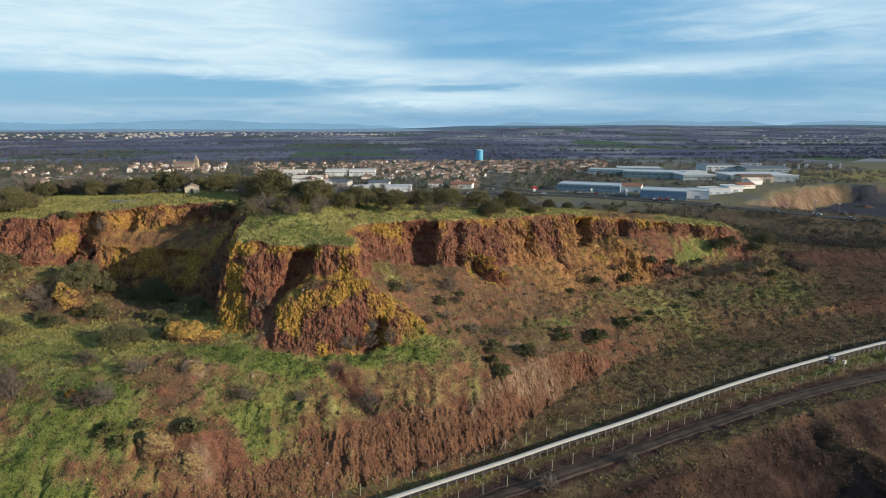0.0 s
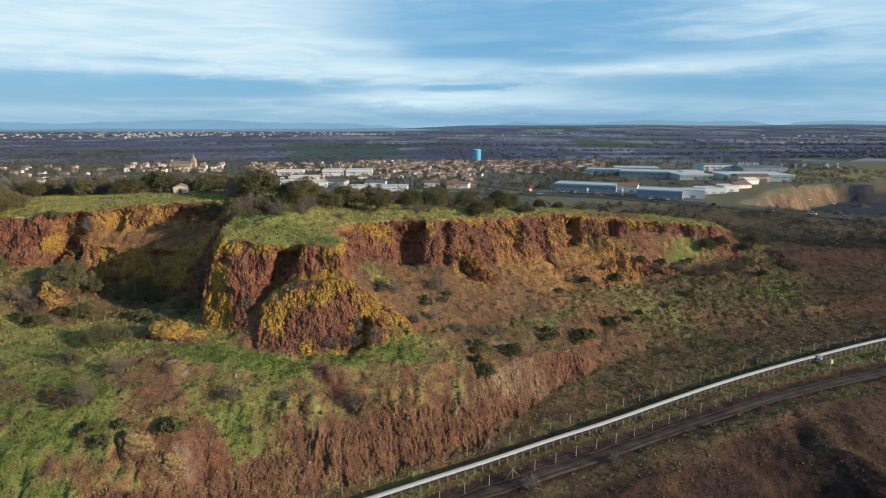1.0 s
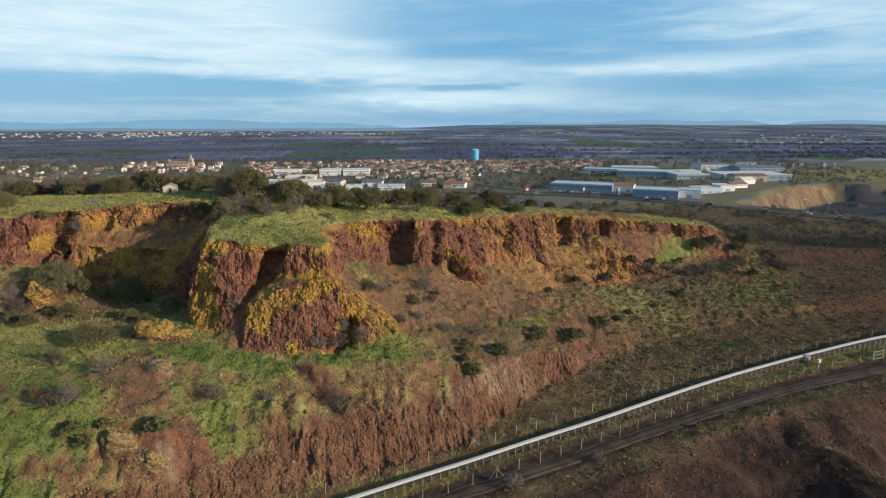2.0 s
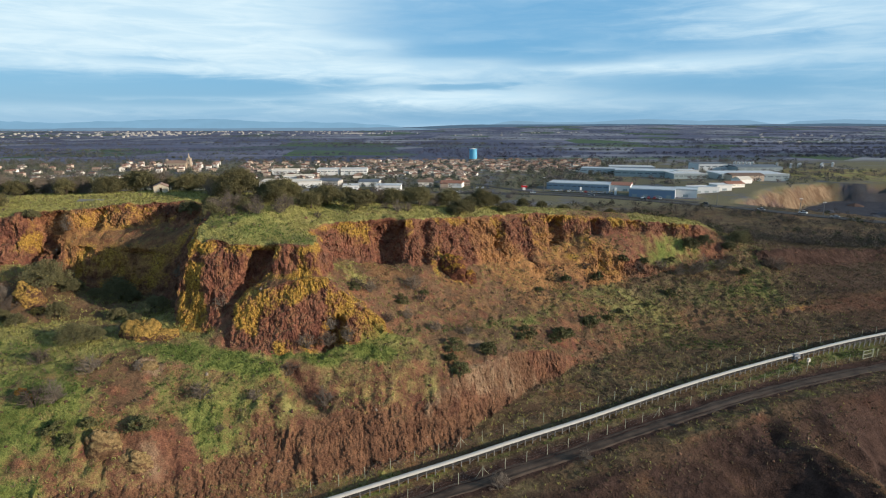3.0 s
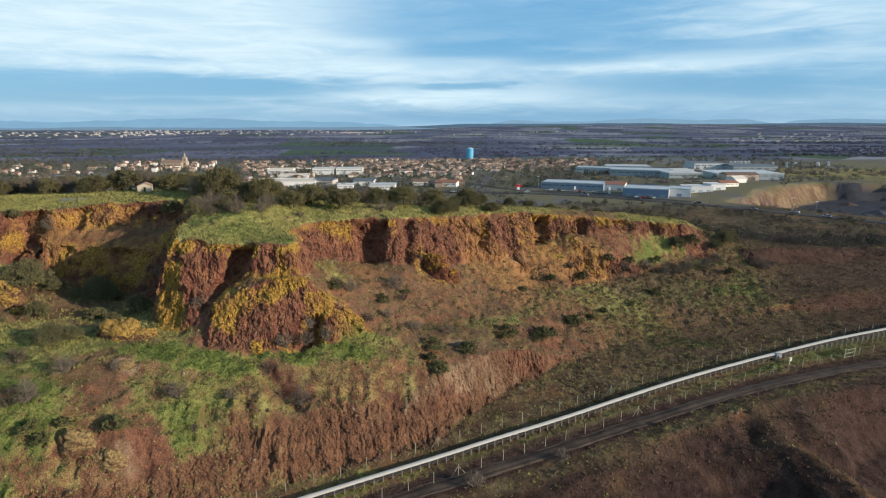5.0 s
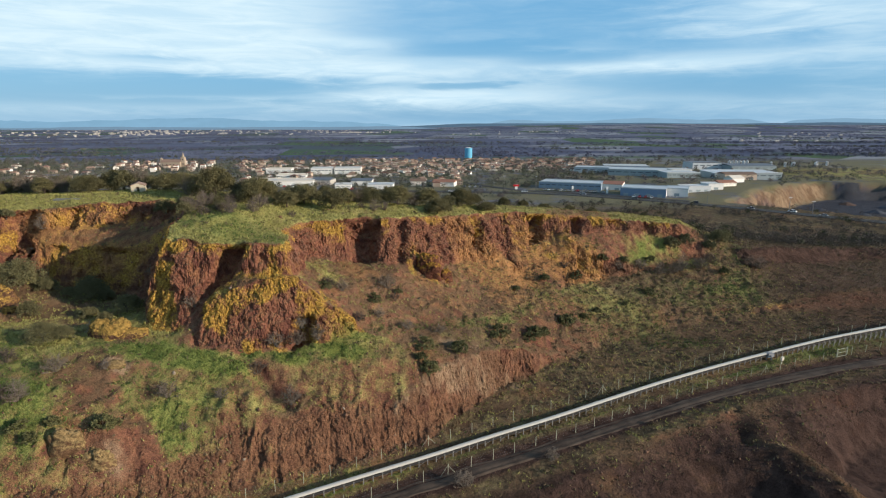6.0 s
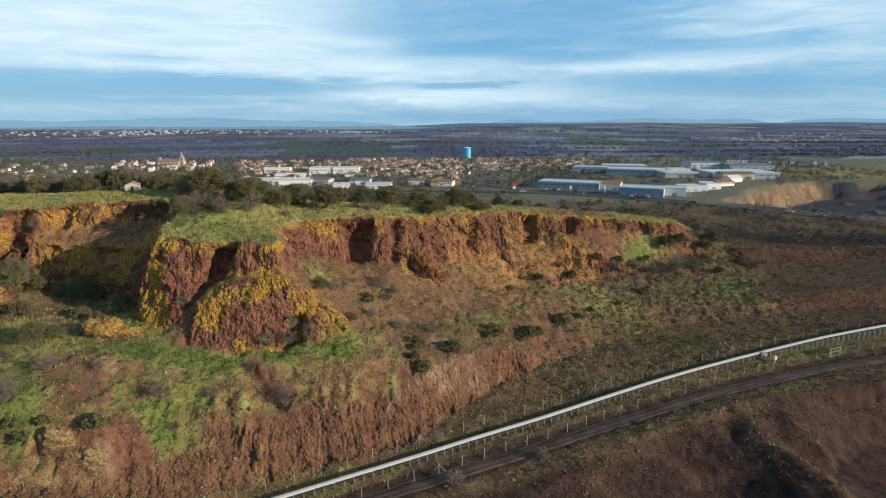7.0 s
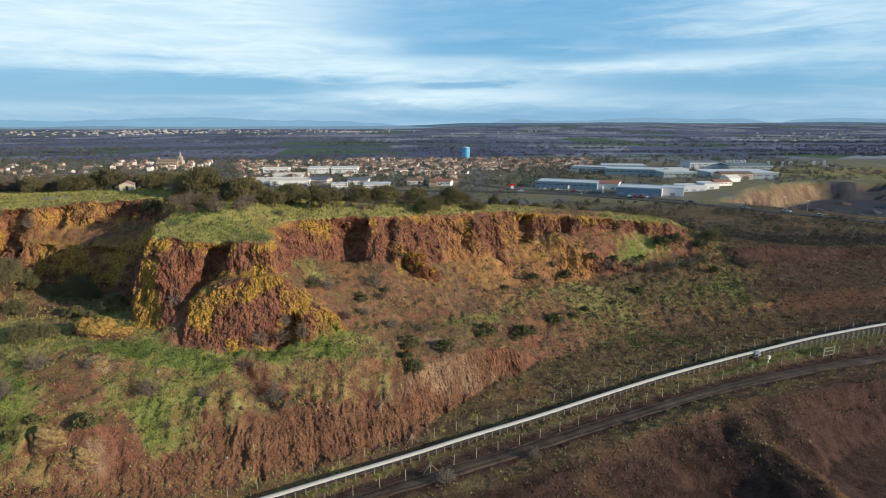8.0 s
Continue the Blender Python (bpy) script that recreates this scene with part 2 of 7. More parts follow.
# ---- the lie of the land ----
# Edges of the old cinder quarry, in metres: (x, y, z) along each rim, toe, bench and road.
PLAIN = 3.0
EDGES = dict(
    rim_back=[(-120, 110, 33), (-88.6, 112, 33.5), (-84.5, 112, 34.3), (-80.4, 112.5, 33.7), (-77.3, 114, 34.6), (-71, 117, 34.5), (-65, 119, 34.9),
              (-58.7, 121, 35.5), (-51.8, 122, 35.6), (-42.4, 122, 36)],
    rim_west=[(-42.4, 122, 35.8), (-39.4, 114, 34.7), (-38.3, 107, 33.6), (-37.9, 102.5, 33.4), (-36.5, 97.7, 31.9)],
    rim_front=[(-36.5, 97.7, 31.9), (-30, 97, 31.6), (-26.6, 97, 31.4), (-26.2, 99.8, 31.3), (-23.4, 100.2, 31.4), (-22.2, 97.2, 31.4), (-18.2, 97, 31.1),
               (-15.4, 98, 30.9), (-15.7, 102, 31.3), (-19.3, 108, 31.5), (-19.3, 113, 31.7), (-15.8, 117, 32), (-7.7, 119.5, 31.9)],
    rim_main=[(-7.7, 119.5, 31.9), (-6.9, 123, 31.8), (-2, 124.5, 31.7), (-1.1, 122.5, 31.6), (10.1, 132, 30.3), (19, 139, 29.8), (22.9, 146, 29.1), (32.4, 149, 28.8)],
    rim_east=[(32.4, 149, 28.8), (42.3, 152, 27.5), (56, 155.4, 26), (66.8, 159, 24.6), (75.3, 161.5, 23.7), (85.6, 166.7, 22.6)],
    toe_back=[(-120, 104, 24), (-86.3, 107, 24.3), (-83.1, 108, 25), (-79.7, 109.5, 24.8), (-72.2, 111, 24.4), (-67.5, 110.9, 21), (-62.5, 110.4, 18.8), (-55, 109.8, 18.3), (-48.5, 108, 18.1)],
    toe_west=[(-48.5, 108, 18.1), (-42.8, 101, 18.1), (-39.8, 95.5, 18), (-37.5, 91.5, 17.2)],
    toe_nose=[(-37.5, 92.5, 17), (-33.3, 91.5, 16.5), (-30.1, 94.2, 21.1), (-26.3, 96, 24.8), (-22.4, 95.9, 25.5), (-15.3, 96.4, 25.2), (-13.9, 102, 25.6), (-15.1, 110, 25), (-11.2, 115.5, 23.6), (-5.4, 118, 22.6)],
    toe_main=[(-5.4, 118, 22.6), (2.4, 118.7, 21.9), (9.6, 123, 20.2), (15.4, 129, 19.7), (25, 134.2, 18), (32, 140, 18.3), (37, 145.5, 20.5), (44, 149.6, 22), (56.8, 153.6, 22.6), (66.8, 157.2, 21.6), (79.8, 161.5, 19.4)],
    shelf_back=[(-73, 115.2, 30.4), (-66, 116.8, 30.4), (-59, 118, 30.6), (-52, 118.6, 30.8), (-46, 118, 30.6)],
    shelf_lip=[(-74, 112.6, 27.2), (-70, 112.4, 27), (-63.6, 112.4, 27), (-56, 112.6, 26.8), (-49, 112, 26.4)],
    nose_step=[(-39.6, 99.5, 28.2), (-38.6, 96.2, 27.6), (-36.4, 94.8, 27.2), (-33.4, 94.6, 26.6)],
    nose_shoulder=[(-36.8, 93.2, 21.5), (-33.6, 92.6, 20.2), (-31.4, 93.2, 20.4)],
    spur_upper=[(33.6, 149.4, 27.2), (36.8, 147.6, 23.6), (39.3, 145.8, 21.2), (43.4, 142.4, 16.6)],
    spur_east=[(43.4, 151.4, 26.4), (46, 148, 22.8), (48.7, 144.6, 20.0)],
    talus_dip=[(28.6, 141, 18), (31.5, 137.4, 15), (35, 133, 12)],
    talus_ledge=[(17, 131.4, 20.4), (21, 132.8, 18.6), (25.5, 133.4, 17.2)],
    ledge=[(-92, 101, 22.5), (-80, 103.5, 22.8), (-74, 104.5, 22)],
    pit_floor_west=[(-70, 98, 18.6), (-60, 101, 17.8), (-47, 99, 17.6)],
    pit_lip=[(-64, 95, 17.6), (-52, 92.5, 17.0), (-46, 92, 17)],
    mound_foot=[(-44.3, 88.5, 17), (-36, 88.5, 16.6), (-30.6, 87.4, 15.4), (-21.2, 88.8, 14.3), (-13.8, 90.5, 14.3), (-6, 93.7, 14.7)],
    mound_top=[(-27.4, 92.5, 22.4), (-20.7, 93.5, 25.2), (-16, 94.5, 26.2), (-13, 95, 26), (-9.3, 95.5, 21.9), (-4.9, 96, 18.1)],
    mound_edge=[(-24.4, 93.4, 23.8), (-26.4, 91.6, 21.2), (-28, 90.2, 18.8), (-30, 88.6, 16.2)],
    mound_face=[(-22.7, 90.2, 17.7), (-17.5, 90.8, 18.5), (-12.9, 92.3, 19)],
    talus_foot=[(-6, 93.7, 14.7), (0.6, 97.5, 15.1), (10.7, 106, 12.8), (26.2, 115.5, 10.6), (32.6, 122, 10.9), (43.9, 137, 11.4), (54.1, 143, 11.9), (67, 149, 11.8), (86.3, 157, 13.5)],
    bench=[(-120, 82, 17), (-69.9, 84, 17.5), (-59.2, 84, 17.2), (-44.8, 83.5, 16.4), (-39.5, 83, 15.9), (-30.3, 85, 15), (-22, 87.1, 13.6), (-15.3, 87.5, 13.2), (-8.2, 88.6, 13), (1.6, 91, 13)],
    crest=[(1.6, 91, 13), (8.5, 92.5, 10.5), (15, 98, 10.5), (20.7, 100.5, 9.2), (31.1, 107, 7.5)],
    scarp=[(5.2, 85.5, 6.4), (7.7, 88, 7.9), (9.9, 91, 8.5), (15.9, 95.5, 9.2), (20.7, 99, 8.7)],
    lower_crag=[(41, 142, 17.4), (48, 144.6, 18.4), (55, 147, 17.8), (62, 149.5, 16)],
    spur=[(-22, 87.1, 13.8), (-18.3, 83, 11.5), (-15.6, 79.7, 8.4)],
    gully=[(-18.6, 86.4, 11.6), (-15, 84, 8.6), (-12, 81.8, 6.9)],
    slope_mid=[(-120, 70, 14), (-61.1, 72, 14.5), (-46.2, 73.6, 14.2), (-41, 72.5, 12), (-31.1, 73.5, 8.2), (-23.7, 74.3, 5.1)],
    slope_east=[(-15.6, 79.7, 7.6), (-2.9, 83.4, 7.4), (1.5, 83.5, 4.4)],
    slope_west=[(-60, 64, 10), (-47.2, 67.6, 9.4), (-40.5, 68.5, 7.5), (-34, 69.5, 4.5)],
    foot=[(-120, 50, 2), (-60, 58, 4), (-44.7, 63.6, 5), (-30.8, 68.8, 2), (-22.8, 71.1, 0.5), (-15.2, 73.2, -0.5), (-8.9, 76.2, -0.5), (-2.1, 79, 0), (6, 82.5, 0.3), (9.9, 84.6, 0.5),
          (12.8, 89.5, 0.8), (18.2, 95.2, 1.5), (23.5, 101, 2), (36.1, 110.3, 2.5)],
    flat=[(36.1, 110.3, 2.5), (53.2, 122.5, 2.4), (70, 129.5, 3.8), (85.6, 132.5, 4.4), (98, 135, 5), (114, 137.5, 5), (200, 150, 6)],
    bank=[(86, 134.5, 5.5), (98, 137.5, 7), (112.5, 140.9, 8.6), (135, 146, 9)],
    belt=[(-120, 18, -2), (-60, 45, -2), (-7.5, 71.1, -1), (20.2, 84.7, -0.1), (43.3, 96, 0.8), (72.3, 109.8, 1.8), (82.8, 113.4, 2.4), (99.3, 119.6, 3.1), (125, 126, 3.8), (200, 140, 5)],
    road_far=[(-120, 10, -2), (-60, 41, -2), (1.3, 72.6, -1), (19.4, 80.9, -0.7), (41.4, 90.9, 0), (54.5, 97.1, 0.3), (68.9, 103.6, 0.7), (97.1, 114, 1.5), (125, 120, 2.3), (200, 133, 4)],
    road_near=[(-120, 5, -2), (-60, 37, -2), (7.9, 71.8, -1), (18.8, 76.8, -1), (39.9, 87, -0.2), (52.2, 92.5, 0.2), (65.9, 98.7, 0.6), (90.3, 107, 1.2), (125, 115, 2), (200, 128, 4)],
    pit_rim=[(15, 68, -2.2), (30, 75, -1.2), (39, 79.5, -1.0), (49, 86.2, 0.5), (57, 90.4, 0.9), (67, 94.6, 1.4), (83, 98.8, 1.5), (100, 104, 1.2), (125, 110, 1)],
    bank_break=[(30, 70.5, -3.2), (37.5, 75.6, -2.6), (44, 77.8, -2.8), (49, 80.6, -2.4)],
    basin_rim=[(49, 80.6, -2.4), (53, 83.4, -2.4), (57.5, 84.8, -2.2), (63, 84.2, -1.0), (70, 82.2, 0.3)],
    basin_west=[(49, 80.6, -2.4), (50.5, 75.5, -4.6), (54, 70, -6), (58, 62, -7)],
    basin_floor=[(55, 80, -5.6), (59, 79, -6), (63, 78, -5.6), (66, 74, -6.4), (68, 67, -7)],
    basin_step=[(60, 81.6, -3.4), (64.5, 80.8, -2.8), (68.5, 78, -2.6), (70.5, 74, -3.6)],
    ridge_east=[(66, 87.5, -1.4), (70, 82.2, 0.3), (73.6, 77, -1.4), (76.5, 70.5, -3.6), (78.5, 62, -6.4)],
    recess_west=[(65.0, 92.2, -0.6), (64.6, 89.0, -2.0), (64.8, 86.6, -2.2)],
    rib=[(68.2, 93, 0.9), (69.6, 89.6, -0.6), (70.4, 86.6, -1.6)],
    recess_east=[(72.4, 91.6, -0.6), (73.4, 88.6, -2.4)],
    rib_east=[(75.8, 92.6, 0.9), (78.4, 88.6, -1.8), (80.6, 85.4, -4.2)],
    pit_foot=[(74, 85.4, -3.8), (79, 83.6, -6.2), (84.5, 88.6, -6.6), (91, 93, -6.8), (102, 97, -7), (130, 101, -8)],
    bank_mid=[(84, 94.6, -1.6), (92, 98.6, -2.2), (104, 102, -2.6)],
    pit_floor=[(83, 82, -7.2), (92, 86, -7.4), (110, 90, -7.6), (150, 95, -8)],
    pit_low=[(30, 48, -10), (60, 52, -9), (90, 64, -8.4), (150, 75, -9)],
    end_spur=[(85.6, 166.7, 22.6), (92, 163, 18), (97, 157, 14)],
    bank_rim=[(99, 158.5, 16.5), (113.5, 165, 15.5), (127, 169, 14.5), (141, 178, 12.5), (200, 190, 10)],
    bank_toe=[(99.0, 156.6, 13), (113.2, 162.4, 11.3), (127.4, 166.2, 10), (141, 174.6, 9), (200, 186, 8)],
    top_west=[(-120, 126, 34.5), (-79.5, 127, 35.6), (-61, 133.5, 36.2), (-45, 131, 36.3)],
    top_nose=[(-32.4, 104, 34.1), (-28, 112, 34.8), (-24, 120, 35)],
    top_main=[(-12, 124, 33.2), (-3, 130, 32.8), (10, 138, 31.6), (24, 152, 30), (45, 158, 28.2), (65, 164, 26), (86, 171, 22.8)],
    brow=[(-120, 142, 34), (-60, 143, 35.5), (-25, 138, 34.5), (5, 146, 31), (30, 162, 28.5), (60, 170, 25), (86, 176, 21), (110, 185, 14)],
    back_foot=[(-120, 205, 5), (-60, 205, 5), (0, 200, 5), (40, 200, 6), (80, 203, 8), (115, 215, 9), (200, 215, 7)],
    outer=[(-120, 258, PLAIN), (200, 258, PLAIN), (200, 215, 5)],
    south=[(-120, 40.3, 1), (-60, 40.3, 1), (0, 40.3, -1), (40, 40.3, -5), (120, 40.3, -5), (200, 40.3, 2)],
)
X0, X1, Y0, Y1 = -120.0, 200.0, 40.0, 260.0


def relief(step):
    """The height between the edges, as a stretched skin: solved from coarse to fine."""
    z = None
    for h, rounds in ((8, 300), (4, 200), (2, 160), (1, 120), (step, 90)):
        nx, ny = int((X1 - X0) / h) + 1, int((Y1 - Y0) / h) + 1
        total, count = np.zeros((ny, nx)), np.zeros((ny, nx))
        for line in EDGES.values():
            p = np.array(line, float)
            for a, b in zip(p[:-1], p[1:]):
                n = max(2, int(np.hypot(*(b - a)[:2]) / h * 3))
                q = a + (b - a) * np.linspace(0, 1, n)[:, None]
                i = np.clip(np.round((q[:, 0] - X0) / h).astype(int), 0, nx - 1)
                j = np.clip(np.round((q[:, 1] - Y0) / h).astype(int), 0, ny - 1)
                np.add.at(total, (j, i), q[:, 2])
                np.add.at(count, (j, i), 1)
        known = count > 0
        value = total / np.maximum(count, 1)
        if z is None:
            z = np.full((ny, nx), value[known].mean())
        else:
            z = sample(z, X0 + np.arange(nx) * h, Y0 + np.arange(ny) * h, last)
        for _ in range(rounds):
            z[known] = value[known]
            e = np.pad(z, 1, mode="edge")
            z = (e[1:-1, 2:] + e[1:-1, :-2] + e[2:, 1:-1] + e[:-2, 1:-1]) / 4
        last = h
    return z


def sample(z, xs, ys, h):
    """Heights of a grid of spacing h at the crossings of xs and ys."""
    u = np.clip((xs - X0) / h, 0, z.shape[1] - 1.001)
    v = np.clip((ys - Y0) / h, 0, z.shape[0] - 1.001)
    i, j = u.astype(int), v.astype(int)
    fu, fv = u - i, (v - j)[:, None]
    a = z[np.ix_(j, i)] * (1 - fu) + z[np.ix_(j, i + 1)] * fu
    b = z[np.ix_(j + 1, i)] * (1 - fu) + z[np.ix_(j + 1, i + 1)] * fu
    return a * (1 - fv) + b * fv


def lattice(i, j, k):
    n = (i * 374761393 + j * 668265263 + k * 1274126177) & 0xFFFFFFFF
    n = ((n ^ (n >> 13)) * 1103515245) & 0xFFFFFFFF
    return ((n ^ (n >> 16)) & 0xFFFF) / 32767.5 - 1


def grain(x, y, z):
    """Smooth noise from -1 to 1 at points of space."""
    i, j, k = (np.floor(a).astype(np.int64) for a in (x, y, z))
    f = [a - b for a, b in ((x, i), (y, j), (z, k))]
    f = [a * a * (3 - 2 * a) for a in f]
    out = 0
    for di in (0, 1):
        for dj in (0, 1):
            for dk in (0, 1):
                wgt = (f[0] if di else 1 - f[0]) * (f[1] if dj else 1 - f[1]) * (f[2] if dk else 1 - f[2])
                out = out + wgt * lattice(i + di, j + dj, k + dk)
    return out


def blocks(x, y, z):
    """Broken rock: a level for each irregular cell of space, and the distance to its middle."""
    i, j, k = (np.floor(a).astype(np.int64) for a in (x, y, z))
    best, level_ = np.full(np.shape(x), 9.0), np.zeros(np.shape(x))
    for di in (-1, 0, 1):
        for dj in (-1, 0, 1):
            for dk in (-1, 0, 1):
                a, b, c = i + di, j + dj, k + dk
                d = ((a + 0.5 + 0.5 * lattice(a, b, c) - x) ** 2 + (b + 0.5 + 0.5 * lattice(b + 7, c, a) - y) ** 2 + (c + 0.5 + 0.5 * lattice(c + 3, a, b + 5) - z) ** 2)
                nearer = d < best
                best = np.where(nearer, d, best)
                level_ = np.where(nearer, lattice(a + 11, b + 2, c + 5), level_)
    return level_, np.sqrt(best)


def turbulence(x, y, z, octaves=4):
    out, gain = 0, 1.0
    for o in range(octaves):
        out = out + gain * grain(x * 2 ** o + 17.3 * o, y * 2 ** o, z * 2 ** o)
        gain *= 0.5
    return out


def along(line, x, y):
    """The plan distance from points to a line of edges."""
    best = np.full(np.shape(x), 1e9)
    p = np.array([q[:2] for q in line], float)
    for a, b in zip(p[:-1], p[1:]):
        d = b - a
        s = np.clip(((x - a[0]) * d[0] + (y - a[1]) * d[1]) / max(d @ d, 1e-9), 0, 1)
        best = np.minimum(best, np.hypot(x - a[0] - s * d[0], y - a[1] - s * d[1]))
    return best


def ease(v, a, b):
    s = np.clip((v - a) / (b - a), 0, 1)
    return s * s * (3 - 2 * s)


def spread(core_lo, core_hi, step, lo, hi, even, growth=1.09):
    """Grid lines: even in the core, ever wider towards lo and hi, but no wider than 4 m up to even."""
    mid = list(np.arange(core_lo, core_hi + 1e-6, step))
    up, down, h = [], [], step
    v = mid[-1]
    while v < hi:
        h = min(h * growth, 4.0) if v < even else h * growth
        v += h
        up.append(v)
    v, h = mid[0], step
    while v > lo:
        h *= growth
        v -= h
        down.append(v)
    return np.array(down[::-1] + mid + up)


SKIN = relief(0.5)
XS = spread(-92, 96, 0.32, -6500, 6500, 350)
YS = spread(62, 166, 0.32, -3000, 6500, 520)
GX, GY = np.meshgrid(XS, YS)
inside = ease(GX, X0, X0 + 6) * (1 - ease(GX, X1 - 10, X1)) * ease(GY, Y0, Y0 + 4) * (1 - ease(GY, Y1 - 12, Y1))
swell = PLAIN + 1.2 * turbulence(GX / 420, GY / 420, 0 * GX, 2) * ease(GY, 260, 700)
# the far side of the plain rises to wooded hills
swell = swell + 46 * ease(GY + 0.25 * GX, 2300, 5200) * (0.65 + 0.35 * grain(GX / 900, GY / 700, 0 * GX)) * ease(GX, -900, 900)
# the working quarry beyond the road: a hole with steep faces
QUARRY = [(190, 354), (219, 383), (262, 424), (299, 456), (330, 480), (350, 474), (430, 470), (760, 480), (760, 260), (420, 262), (300, 268), (238, 300)]


def within(poly, x, y):
    hit = np.zeros(np.shape(x), bool)
    for (xa, ya), (xb, yb) in zip(poly, poly[1:] + poly[:1]):
        hit ^= ((ya > y) != (yb > y)) & (x < (xb - xa) * (y - ya) / (yb - ya + 1e-9) + xa)
    return hit


hole = np.where(within(QUARRY, GX, GY), along(QUARRY + QUARRY[:1], GX, GY), 0.0)
swell = swell - 14 * ease(hole + (4 * grain(GX / 17, GY / 17, 0 * GX) + 2 * grain(GX / 8, GY / 8, 0 * GX)) * (hole > 0), 0, 10) + 3 * (1 - ease(np.hypot(GX - 235, GY - 440), 20, 90)) * (hole == 0)
GZ = sample(SKIN, XS, YS, 0.5) * inside + swell * (1 - inside)
gy, gx = np.gradient(GZ, YS, XS)
STEEP = np.hypot(gx, gy)


def height(x, y):
    """The height of the finished ground at a place."""
    i = int(np.clip(np.searchsorted(XS, x) - 1, 0, len(XS) - 2))
    j = int(np.clip(np.searchsorted(YS, y) - 1, 0, len(YS) - 2))
    u, v = (x - XS[i]) / (XS[i + 1] - XS[i]), (y - YS[j]) / (YS[j + 1] - YS[j])
    return float((GZ[j, i] * (1 - u) + GZ[j, i + 1] * u) * (1 - v) + (GZ[j + 1, i] * (1 - u) + GZ[j + 1, i + 1] * u) * v)


close = inside * (GY < 230)
road_mid = [((a[0] + b[0]) / 2, (a[1] + b[1]) / 2) for a, b in zip(
    [(1.3, 72.6), (19.4, 80.9), (41.4, 90.9), (54.5, 97.1), (68.9, 103.6), (97.1, 114), (125, 120), (200, 133)],
    [(7.9, 71.8), (18.8, 76.8), (39.9, 87), (52.2, 92.5), (65.9, 98.7), (90.3, 107), (125, 115), (200, 128)])]
road_mid = [(-120, 7.5), (-60, 39)] + road_mid
FROM_ROAD = along(road_mid, GX, GY)
FROM_BELT = along(EDGES["belt"], GX, GY)
tame = ease(FROM_ROAD, 2.2, 4.5) * ease(FROM_BELT, 1.5, 5.0)
front = (1 - ease(GZ, 12.5, 14.5)) * (1 - ease(GY, 107, 112)) * ease(GY, 58, 60) * (GX * 0.43 - GY + 66 < 0)
slump = np.exp(-(((GX - 68) / 14) ** 4) - ((GY - 154 - 0.3 * (GX - 68)) / 4.2) ** 4)
cliff = ease(STEEP, 0.7, 1.6) * close * (1 - 0.8 * slump) * (1 - 0.8 * front * (1 - 0.55 * ease(GX, -2, 4))) * (1 - 0.95 * ease(GX * 0.43 - GY + 66, 0, 3))
slope = ease(STEEP, 0.12, 0.5) * close
# gullies washed into the red slope above the belt
wash = close * ease(STEEP, 0.3, 0.6) * front * (1 - ease(GZ, 8, 12)) * (GX < 24)
bent = GX + 0.35 * GY + 1.6 * grain(GX * 0.25, GY * 0.25, 0 * GX) + 0.5 * grain(GX * 0.9, GY * 0.9, 0 * GX)
rill = np.abs(grain(bent * 0.42, GY * 0.1, 0 * GZ)) + 0.6 * np.abs(grain(bent * 1.1, GY * 0.22, 0 * GZ)) + 0.4 * np.abs(grain(bent * 2.2, GY * 0.5, 0 * GZ))
GZ = GZ + (rill - 0.65) * 1.9 * (0.55 + 0.6 * grain(GX * 0.15 + 5, GY * 0.3, 0 * GX)) * wash * tame
below_road = ease(GX * 0.43 - GY + 66, 0, 3)
GZ = GZ + close * tame * (1 - 0.65 * below_road) * (0.22 * turbulence(GX * 0.22, GY * 0.22, GZ * 0.1, 3) + (0.12 + 0.25 * slope) * turbulence(GX * 0.8, GY * 0.8, GZ * 0.5, 3))
# crags: the steep faces are pushed in and out, so that they are broken into buttresses and blocks
gy, gx = np.gradient(GZ, YS, XS)
size = np.sqrt(1 + gx * gx + gy * gy)
crag = (0.85 * turbulence(GX * 0.16, GY * 0.16, GZ * 0.09, 2) + 0.4 * grain(GX * 0.5, GY * 0.5, GZ * 0.4)
        + 0.4 * (0.32 - np.abs(grain(GX * 0.25 + 3, GY * 0.25, GZ * 0.12))))
fin_body = np.exp(-(((GX + 16) / 12) ** 4) - ((GY - 91.5) / 4.2) ** 4)
crag = crag * (1 - 0.6 * fin_body)
on = cliff > 0.02
stone_big, far_big = blocks(GX[on] * 0.42, GY[on] * 0.42, GZ[on] * 0.34)
crag[on] += (0.5 * stone_big - 0.4 * far_big + 0.2) * (1 - 0.4 * fin_body[on])
for x, y, wide, deep, low, high in ((-4.3, 121, 2.6, 3.8, 20, 40), (3.5, 121, 1.0, 1.6, 20, 40), (21.5, 144, 1.3, 3.5, 15, 40),
                                    (37.5, 148, 2.0, 3.8, 15, 40), (49, 151, 1.2, 2.4, 15, 40), (61, 155, 2.4, 2.6, 15, 40), (72, 159, 1.6, 2.2, 15, 40), (-55, 120, 3.0, 2.0, 26, 40), (-74, 114, 2.4, 3.0, 26, 40),
                                    (-66, 116, 1.4, 1.6, 26, 40), (-11.6, 93, 1.9, 3.4, 10, 18.6), (-29.5, 90, 1.0, 1.6, 10, 20)):
    crag = crag - deep * np.exp(-(((GX - x) / wide) ** 4)) * (np.abs(GY - y) < 9) * ease(GZ, low - 0.5, low + 0.5) * (1 - ease(GZ, high - 0.5, high + 0.5))
